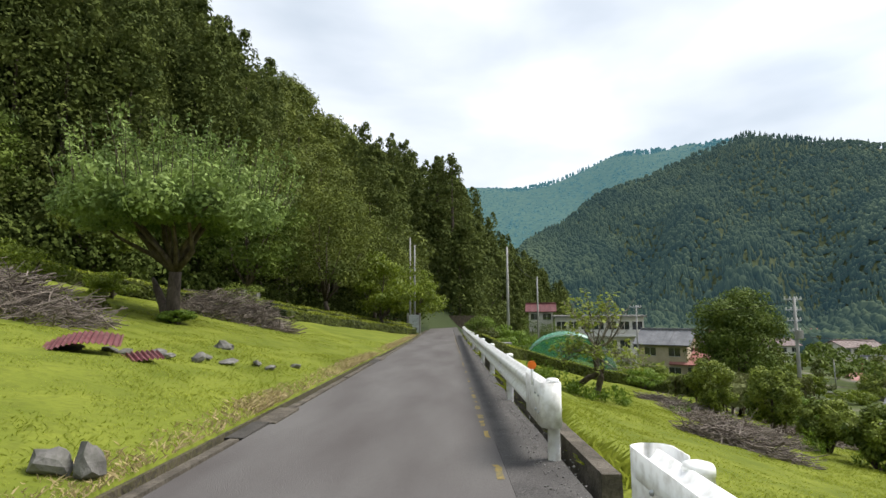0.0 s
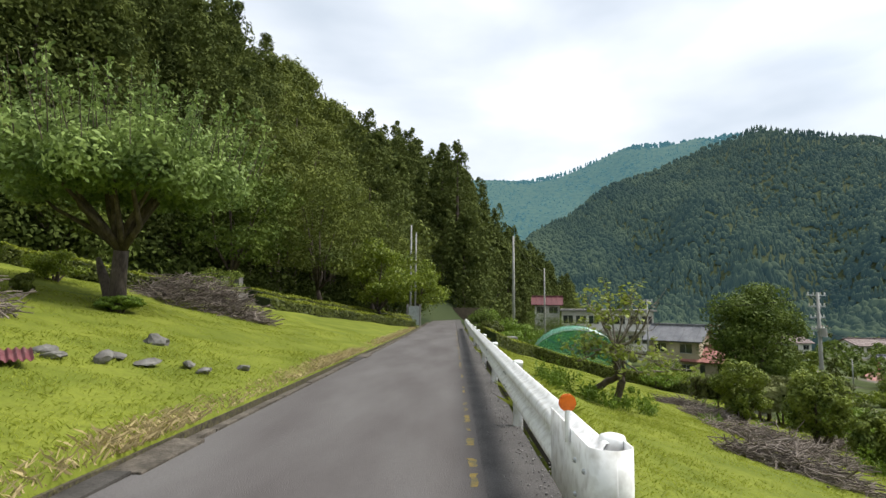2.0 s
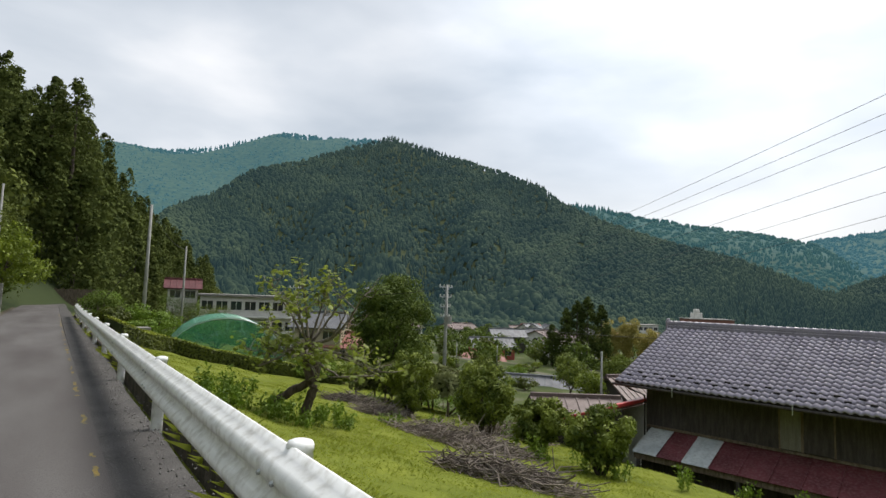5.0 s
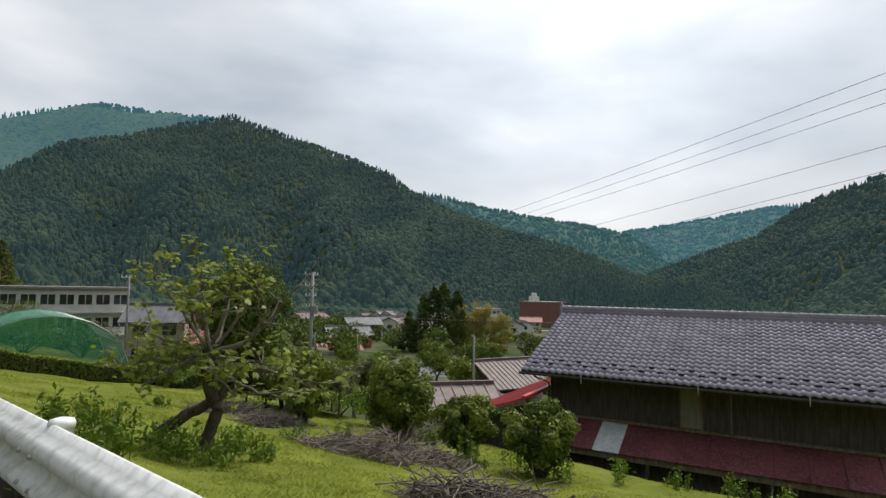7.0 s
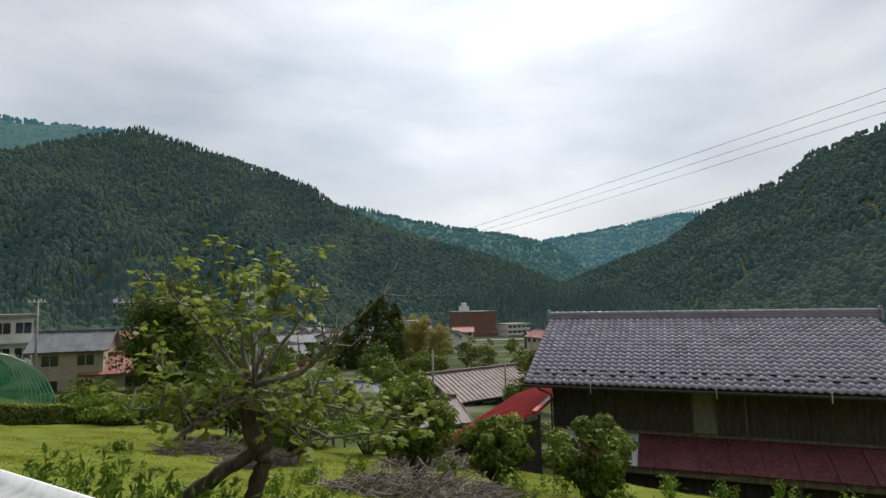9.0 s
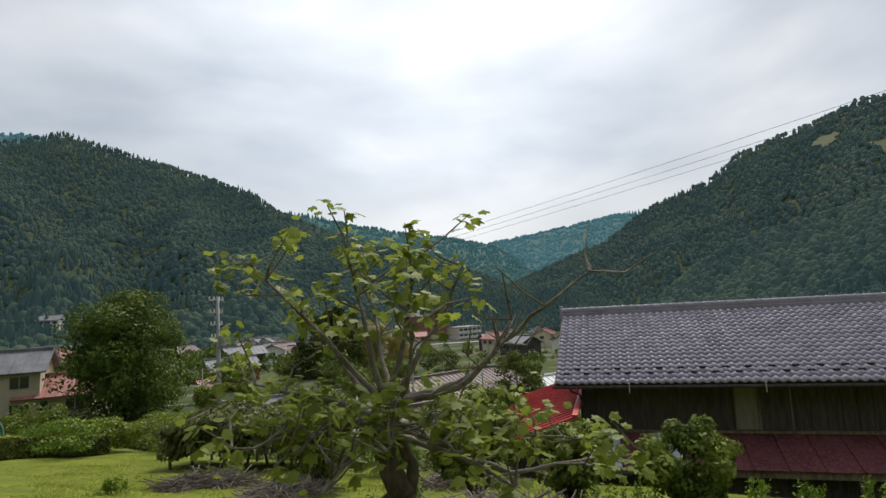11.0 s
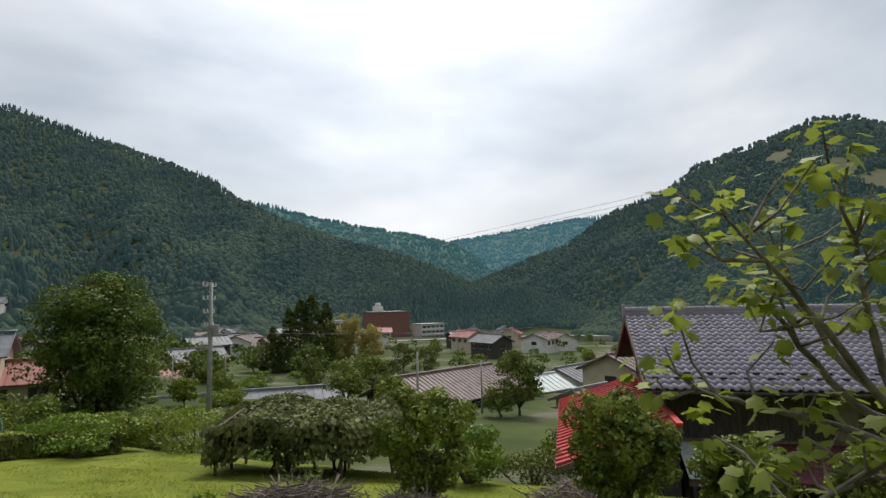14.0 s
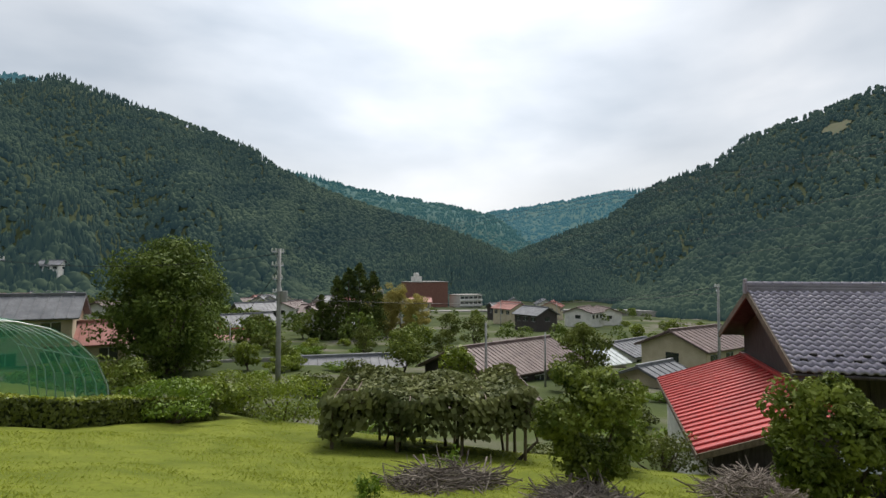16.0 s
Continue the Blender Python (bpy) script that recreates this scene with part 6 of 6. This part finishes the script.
# shrubs at the foot of the lawn
for i, (x, y, h, r, m, lab) in enumerate(((18.5, 38.5, 2.4, 2.2, M_shrub, "rough yellow-green bush at the lawn's foot"), (21, 36.0, 2.2, 2.2, M_weed, "overgrown bush at the lawn's foot"), (16.2, 40.5, 1.6, 1.5, M_shrub, "low yellow-green bush beyond the hedge"),
                                     (20.2, 43.5, 2.6, 1.3, M_hedge, "small dark clipped tree by the path"), (13.5, 39.0, 1.5, 1.6, M_weed, "weedy shrub beside the net house"), (17.0, 47.0, 2.2, 1.8, M_citrus, "green shrub behind the net house"),
                                     (15.8, 25.6, 1.7, 1.3, M_weed, "tall reedy grass clump near the annex"), (20.0, 27.5, 1.6, 1.6, M_hedge, "dark shrub behind the citrus"), (4.6, 45.0, 1.5, 1.2, M_weed, "roadside shrub past the net house"),
                                     (3.4, 47.5, 1.6, 1.1, M_hedge, "round dark roadside bush"), (5.6, 50, 2.6, 1.8, M_weed, "tall roadside bush by the pole"), (8.5, 55, 2.4, 2.2, M_weed, "bright green bush beside the road"), (24.5, 47.5, 2.6, 2.0, M_shrub, "yellow-green tree beside the tall pole"), (12.5, 60, 3.0, 2.6, M_weed, "rough bushes on the bank"), (17, 62, 3.0, 2.8, M_hedge, "dark bushes on the bank"), (13, 84, 5.5, 3.4, M_camphor, "dark tree below the red roofed house"), (17.5, 86, 5.0, 3.4, M_citrus, "green tree below the red roofed house"), (22, 84, 4.5, 3.2, M_weed, "bright green tree before the hall"), (-3.9, 63, 3.0, 2.0, M_camphor, "dark roadside bush at the bend"), (-3.9, 70, 3.6, 2.2, M_citrus, "green roadside bush at the bend"), (3.9, 66, 2.6, 1.9, M_camphor, "dark roadside bush near the bend"), (4.4, 72, 3.0, 2.2, M_weed, "green roadside bush near the bend"))):
    bush(x, y, h, r, m, lab, 200 + i, n=22, per=150, size=0.13 if y < 40 else 0.17)


def cedar_tree(x, y, h, label, seed, z=None, leaves_n=5200, size=0.42, mat=None):
    rng = np.random.default_rng(seed)
    t = empty("cedar_tree", x, y, gz(x, y) if z is None else z, 0, label, "tree")
    V, F = leafy_tree_arrays("cedar", h, rng, leaves_n, size)
    put_mesh("crown", V, F, mat or M_cedar, t)
    V, F = tube([(0, 0, -1), (0, 0, h * 0.5), (0, 0, h * 0.96)], [h * 0.016, h * 0.011, 0.03], 8)
    put_mesh("trunk", V, F, M_bark, t)
    return t


for i, (x, y, h) in enumerate(((-1.6, 90, 22), (0.8, 88, 24.5), (2.4, 93, 21), (3.4, 96, 17), (1.8, 84, 15), (8.2, 104, 14), (10.5, 108, 13), (13.0, 112, 12))):
    cedar_tree(x, y, h, "tall dark cedar at the end of the road", 230 + i)
cedar_tree(91, 85, 19, "dark pointed cedar among the houses", 240, z=-16.5, mat=M_under)
cedar_tree(93.5, 83.5, 17.5, "dark pointed cedar among the houses", 241, z=-16.5, mat=M_under)
cedar_tree(88, 88, 16.5, "dark pointed cedar among the houses", 242, z=-16.5, mat=M_under)
cedar_tree(89.5, 86.5, 18, "dark pointed cedar among the houses", 243, z=-16.5, mat=M_under)
cedar_tree(86, 90, 13, "dark pointed cedar among the houses", 244, z=-16.5, mat=M_under)
# yellowing bamboo grove
for i, (x, y, h) in enumerate(((100, 87, 9.5), (102, 85, 10.5), (104, 83, 10), (106, 80.5, 8.5))):
    tree("bamboo_clump", x, y, h, 3.0, M_bamboo, "tall clump of yellowing bamboo", 250 + i, n_clump=60, per=170, size=0.42, trunk_h=0.03, squash=0.6, z_low=0.9, aspect=0.25, droop=0.8, trunk_r=0.12)

# ---------------------------------------------------------------- trees, shrubs and stones on the uphill side
ROWTREES = [(-8.0, 37.0, 9.5, 4.6, M_broad, "olive green broadleaf tree above the hedge", 38), (-4.6, 40.0, 5.6, 2.7, M_shrub, "light green cherry tree behind the hedge", 30), (-3.0, 53.0, 5.6, 3.0, M_shrub, "yellow-green tree at the roadside", 30),
            (-11.5, 32.0, 8.5, 3.8, M_camphor, "dense green tree behind the brush heap", 36), (-13.5, 37.0, 11.0, 4.5, M_camphor, "dark broadleaf tree at the wood's edge", 38), (-6.0, 46.0, 8.0, 3.6, M_broad, "dark green tree at the wood's edge", 34),
            (-17.0, 26.0, 4.6, 2.6, M_citrus, "rounded dark green tree at the lawn's top", 30), (-22.0, 24.0, 6.0, 3.2, M_camphor, "dark tree above the lawn", 34), (-5.5, 58, 8, 3.8, M_broad, "dark tree at the roadside wood", 36), (-17.5, 33, 9, 4, M_camphor, "broadleaf tree at the wood's edge", 36)]
for i, (x, y, h, r, m, lab, nc) in enumerate(ROWTREES):
    tree("broadleaf_tree", x, y, h, r, m, lab, 260 + i, n_clump=nc + 24, per=150, size=0.22, trunk_h=0.16, trunk_r=0.16, z_low=0.65, flat=0.6)
for i, (x, y, h, r, m, lab) in enumerate(((-11.9, 15.2, 1.3, 1.2, M_shrub, "bright yellow-green azalea bush on the lawn"), (-13.6, 14.4, 1.5, 1.5, M_shrub, "bright yellow-green azalea bush on the lawn"), (-11.3, 18.2, 1.0, 0.85, M_shrub, "small round azalea bush on the lawn"), (-9.3, 14.4, 0.45, 0.32, M_hedge, "tiny dark clipped shrub near the plum tree"),
                                     (-7.6, 15.2, 0.35, 0.6, M_weed, "tuft of green weeds at the tree's foot"), (-9.4, 25.0, 1.5, 1.2, M_citrus, "small green shrub behind the brush heap"))):
    bush(x, y, h, r, m, lab, 280 + i, n=20, per=150, size=0.09)


def undergrowth():
    """Shrubs that close the foot of the hillside woods."""
    rng = np.random.default_rng(300)
    k = HILLS["left_hill"]
    Ps, Ns = [], []
    for i in range(420):
        az = rng.uniform(-75, 10)
        rf = np.interp(az, k[0], k[3])
        r = rf + rng.uniform(-6, 16)
        x, y = r * math.sin(radians(az)), r * math.cos(radians(az))
        if abs(x + 0.4) < 4.5 and y < 80:
            continue
        z = gz(x, y)
        C = np.array([[x, y, z + 0.8]]) + rng.normal(0, 0.9, (5, 3)) * (1, 1, 0.5)
        P, N = clump_points(C, rng.uniform(0.7, 1.5, 5), 60, rng, 0.8, 0.5)
        Ps.append(P)
        Ns.append(N)
    V, F = leaves(np.concatenate(Ps), np.concatenate(Ns) + (0, 0, 0.4), 0.26, rng, 0.55, 0.2, 0.4)
    tagged(put_mesh("undergrowth", V, F, M_under), "dark tangled undergrowth below the woods", "undergrowth", kind="stuff")


undergrowth()


def stone(x, y, sx, sy, sz, rot, seed, label="rough grey field stone on the grass", sink=0.25):
    rng = np.random.default_rng(seed)
    bm = bmesh.new()
    bmesh.ops.create_icosphere(bm, subdivisions=2, radius=1)
    for v in bm.verts:
        n = noise.noise(v.co * 1.1 + Vector((seed * 3.1, 0, 0)))
        v.co *= 1 + 0.45 * n
        v.co = Vector((round(v.co.x * 3.2) / 3.2 * 0.5 + v.co.x * 0.5, v.co.y, round(v.co.z * 2.6) / 2.6 * 0.5 + v.co.z * 0.5))
        v.co = Vector((v.co.x * sx, v.co.y * sy, v.co.z * sz))
    ob = part("stone", bm, M_rock)
    ob.matrix_world = pose(x, y, gz(x, y) + sz * (1 - 2 * sink), rng.uniform(-15, 15), rng.uniform(-15, 15), rot)
    return tagged(ob, label, "stone", "stones on the lawn")


stone(-2.74, 3.42, 0.15, 0.11, 0.10, 20, 1, "large pale angular stone beside the road", 0.1)
stone(-2.50, 3.46, 0.09, 0.10, 0.14, -10, 2, "upright pale angular stone beside the road", 0.1)
for i in range(11):
    rng = np.random.default_rng(310 + i)
    stone(-5.9 + 0.26 * i + rng.normal(0, 0.1), 8.3 + 0.30 * i + rng.normal(0, 0.25), rng.uniform(0.09, 0.19), rng.uniform(0.08, 0.15), rng.uniform(0.04, 0.09), rng.uniform(0, 180), 20 + i)
stone(-4.9, 11.9, 0.22, 0.15, 0.14, 30, 40)


def corrugated(x, y, rot, L, W, arch, label):
    V, F = [], []
    n, m = 60, 8
    for i in range(n + 1):
        for j in range(m + 1):
            u, v = i / n, j / m
            V.append(((u - 0.5) * L, (v - 0.5) * W, arch * math.sin(math.pi * u) + 0.018 * math.sin(u * L / 0.076 * 2 * math.pi) + 0.05))
    for i in range(n):
        for j in range(m):
            a = i * (m + 1) + j
            F.append((a, a + m + 1, a + m + 2, a + 1))
    ob = put_mesh("corrugated_sheet", V, F, M_rust)
    ob.matrix_world = pose(x, y, gz(x, y), 12, -8, rot)
    mod = ob.modifiers.new("thickness", "SOLIDIFY")
    mod.thickness = 0.004
    return tagged(ob, label, "metal sheet")


corrugated(-5.75, 8.2, 25, 1.25, 0.75, 0.16, "rusty bent corrugated iron sheet lying on the lawn")
corrugated(-4.9, 8.4, 40, 0.7, 0.5, 0.04, "small rusty corrugated scrap lying on the lawn")

# gate and wall at the far bend
gt = empty("grey_gate", -2.75, 46.5, gz(-2.75, 46.5), 0, "weathered pale board gate beside the road", "gate")
for i in range(5):
    part("gate_board", box(-0.45 + i * 0.17, -0.03, 0.0, -0.29 + i * 0.17, 0.03, 1.45 + 0.04 * (i % 2), 0.01), M_pale_sheet, gt)
for gx_ in (-0.55, 0.45):
    part("gate_post", box(gx_ - 0.07, -0.08, -0.3, gx_ + 0.07, 0.08, 1.6, 0.015), M_concrete, gt)
part("gate_rail", box(-0.5, 0.035, 0.5, 0.4, 0.07, 0.6), M_wood, gt)
fence = empty("board_fence", 1.5, 79.5, float(road_z(78)), 0, "old brown board fence closing the view at the bend", "fence")
for i in range(34):
    part("fence_board", box(-4.0 + i * 0.24, -0.02 + 0.01 * (i % 2), -0.6, -3.78 + i * 0.24, 0.02 + 0.01 * (i % 2), 1.5 + 0.05 * ((i * 7) % 3)), M_wood, fence)
bl = part("concrete_block", box(-0.6, -0.35, -0.2, 0.6, 0.35, 0.8, 0.03), M_concrete)
bl.matrix_world = pose(4.2, 42.0, gz(4.2, 42.0), 0, 0, 8)
tagged(bl, "pale concrete block beside the hedge", "concrete block")
for i, (x, y) in enumerate(((-10.6, 28.6), (-10.1, 29.1))):
    gs = empty("gravestone", x, y, gz(x, y), -25, "old grey stepped gravestone under the trees", "gravestone", "gravestones")
    part("plinth", box(-0.35, -0.3, -0.3, 0.35, 0.3, 0.3, 0.02), M_rock, gs)
    part("tablet", box(-0.15, -0.13, 0.302, 0.15, 0.13, 1.0 + 0.1 * (i % 2), 0.02), M_rock, gs)

# ---------------------------------------------------------------- grass and weeds
def blades(name, n, x0, x1, y0, y1, h, mat, label, seed, keep=None, w=0.012, tuft=True, power=1.0):
    rng = np.random.default_rng(seed)
    x, y = rng.uniform(x0, x1, n), rng.uniform(y0, y1, n)
    if tuft:
        k = n // 9
        cx, cy = rng.uniform(x0, x1, k), rng.uniform(y0, y1, k)
        i = rng.integers(0, k, n)
        sel = rng.random(n) < 0.15
        x = np.where(sel, cx[i] + rng.normal(0, 0.06, n), x)
        y = np.where(sel, cy[i] + rng.normal(0, 0.06, n), y)
    if keep is not None:
        q = keep(x, y, rng)
        x, y = x[q], y[q]
    n = len(x)
    z = ground_z(x, y) + bumpy(x, y) * sstep((np.abs(x + 0.4) - 2.4) / 1.2) * 1.3 - 0.01
    hh = h * rng.uniform(0.5, 1.35, n) * (1 + 0.5 * np.sin(x * 0.9 + np.sin(y)) * np.sin(y * 0.7))
    a = rng.uniform(0, 6.3, n)
    lean = rng.uniform(0.5, 1.8, n) * hh
    la = rng.uniform(0, 6.3, n)
    ww = w * rng.uniform(0.7, 1.5, n)
    dx, dy = np.cos(a) * ww, np.sin(a) * ww
    V = np.empty((n, 4, 3))
    V[:, 0] = np.stack([x - dx, y - dy, z], -1)
    V[:, 1] = np.stack([x + dx, y + dy, z], -1)
    V[:, 2] = np.stack([x + dx * 0.6 + np.cos(la) * lean * 0.4, y + dy * 0.6 + np.sin(la) * lean * 0.4, z + hh * 0.65], -1)
    V[:, 3] = np.stack([x + np.cos(la) * lean, y + np.sin(la) * lean, z + hh], -1)
    ob = put_mesh(name, V.reshape(-1, 3), np.arange(n * 4).reshape(n, 4), mat)
    return tagged(ob, label, "grass", kind="stuff")


blades("lawn_grass", 120000, -13, -2.40, 1.0, 26, 0.034, M_blade, "bright yellow-green lawn grass above the road", 401, w=0.0065, keep=lambda x, y, r: r.random(len(x)) < np.clip(8.0 / np.hypot(x, y + 1) + 0.25, 0, 1))
blades("lower_lawn_grass", 160000, 1.55, 17.2, 4.5, 38, 0.038, M_blade, "bright yellow-green grass on the lower terrace", 402, w=0.007, keep=lambda x, y, r: r.random(len(x)) < np.clip(8.0 / np.hypot(x - 0.5, y - 14) + 0.30, 0, 1))
blades("dry_verge_grass", 30000, -2.80, -2.28, 0.3, 44, 0.055, M_dry, "dry straw-coloured grass along the gutter", 403, w=0.006, keep=lambda x, y, r: r.random(len(x)) < np.clip((x + 2.80) / 0.4, 0, 1) * (0.35 + 0.65 * (np.sin(y * 0.8) * np.sin(y * 0.31 + 1) > -0.1)))
blades("kerb_grass", 9000, 1.40, 1.75, 4.0, 40, 0.16, M_blade, "grass spilling over the kerb", 404, w=0.008)
blades("shoulder_grass", 2600, 0.62, 1.2, 4.0, 40, 0.05, M_dry, "sparse dry tufts in the crumbling shoulder", 405, w=0.004, keep=lambda x, y, r: (np.sin(y * 2.3) * np.sin(y * 0.77) > 0.25))


def weed(x, y, h, seed, label="tall leafy green weed in the grass", n=7):
    rng = np.random.default_rng(seed)
    g = empty("weed", x, y, gz(x, y), 0, label, "weed", "weeds on the terrace")
    st, Ps, Ns = [], [], []
    for i in range(n):
        bx, by = rng.normal(0, 0.22, 2)
        L = h * rng.uniform(0.4, 0.85)
        lx, ly = rng.normal(0, 0.12, 2) * L
        st.append(tube([(bx, by, -0.15), (bx + lx * 0.4, by + ly * 0.4, L * 0.6), (bx + lx, by + ly, L)], [0.008, 0.006, 0.003], 4))
        t = rng.uniform(0.15, 1, 34)
        P = np.stack([bx + lx * t, by + ly * t, L * t], -1) + rng.normal(0, 0.055, (34, 3))
        Ps.append(P)
        Ns.append(rng.normal(size=P.shape) + (0, 0, 0.7))
    V, F = join(st)
    tagged(put_mesh("stems", V, F, M_weed, g), kind="stuff")
    V, F = leaves(np.concatenate(Ps), np.concatenate(Ns), 0.11, rng, 0.38, 0.4)
    put_mesh("foliage", V, F, M_weed, g)
    return g


WEEDS = [(4.0, 17.6, 0.42), (4.6, 17.5, 0.36), (3.9, 18.2, 0.5), (5.6, 17.9, 0.35), (3.3, 18.6, 0.8), (3.2, 19.3, 0.8), (3.0, 17.6, 0.55), (5.9, 19.4, 0.5), (2.9, 16.8, 0.5), (3.6, 20.2, 0.7), (4.9, 17.9, 0.3), (4.5, 18.9, 0.4),
         (12.6, 16.6, 0.9), (12.9, 16.0, 0.7), (11.9, 17.9, 0.8), (13.2, 17.6, 0.8), (12.4, 18.6, 0.7), (14.8, 15.5, 0.8), (16.4, 13.0, 0.7), (13.4, 20.8, 0.8), (10.9, 21.8, 0.6), (16.2, 14.4, 0.6), (15.9, 11.8, 0.7), (9.2, 21.6, 0.4), (11.7, 28.3, 0.6), (8.4, 28.0, 0.4)]
for i, (x, y, h) in enumerate(WEEDS):
    weed(x, y, h, 420 + i)


def gravel():
    """Loose stones on the shoulder."""
    rng = np.random.default_rng(450)
    bm = bmesh.new()
    bmesh.ops.create_icosphere(bm, subdivisions=1, radius=1)
    base = np.array([tuple(v.co) for v in bm.verts])
    tris = np.array([[v.index for v in f.verts] for f in bm.faces])
    bm.free()
    n = 1500
    y = 2.5 + 30 * rng.uniform(0, 1, n) ** 1.5
    x = rng.normal(1.02, 0.11, n).clip(0.66, 1.21)
    s = rng.uniform(0.003, 0.011, n)
    V = base[None] * (s[:, None] * rng.uniform(0.6, 1.3, (n, 3)))[:, None, :] * (1 + rng.uniform(-0.25, 0.25, (n, len(base), 1)))
    V = V + np.stack([x, y, road_z(y) - 0.004 + s * 0.3], -1)[:, None, :]
    F = tris[None] + (np.arange(n) * len(base))[:, None, None]
    tagged(put_mesh("gravel", V.reshape(-1, 3), F.reshape(-1, 3), M_gravel), "loose grey gravel along the guard rail", "gravel", kind="stuff")


gravel()


def yellow_line():
    rng = np.random.default_rng(460)
    V, F = [], []
    y = 0.5
    while y < 48:
        L = rng.uniform(0.1, 0.6)
        if rng.random() < 0.75:
            w = rng.uniform(0.015, 0.045)
            n = 5
            o = len(V)
            for k in range(n + 1):
                yy = y + L * k / n
                c = 0.53 + rng.normal(0, 0.008)
                V += [(c - w * rng.uniform(0.6, 1), yy, float(road_z(yy)) + 0.003), (c + w * rng.uniform(0.6, 1), yy, float(road_z(yy)) + 0.003)]
            F += [(o + 2 * k, o + 2 * k + 1, o + 2 * k + 3, o + 2 * k + 2) for k in range(n)]
        y += L + rng.uniform(0.02, 0.5)
    tagged(put_mesh("road_marking", V, F, M_yellow), "worn broken yellow edge line on the asphalt", "road marking", kind="structure")


yellow_line()

roof_tiles()
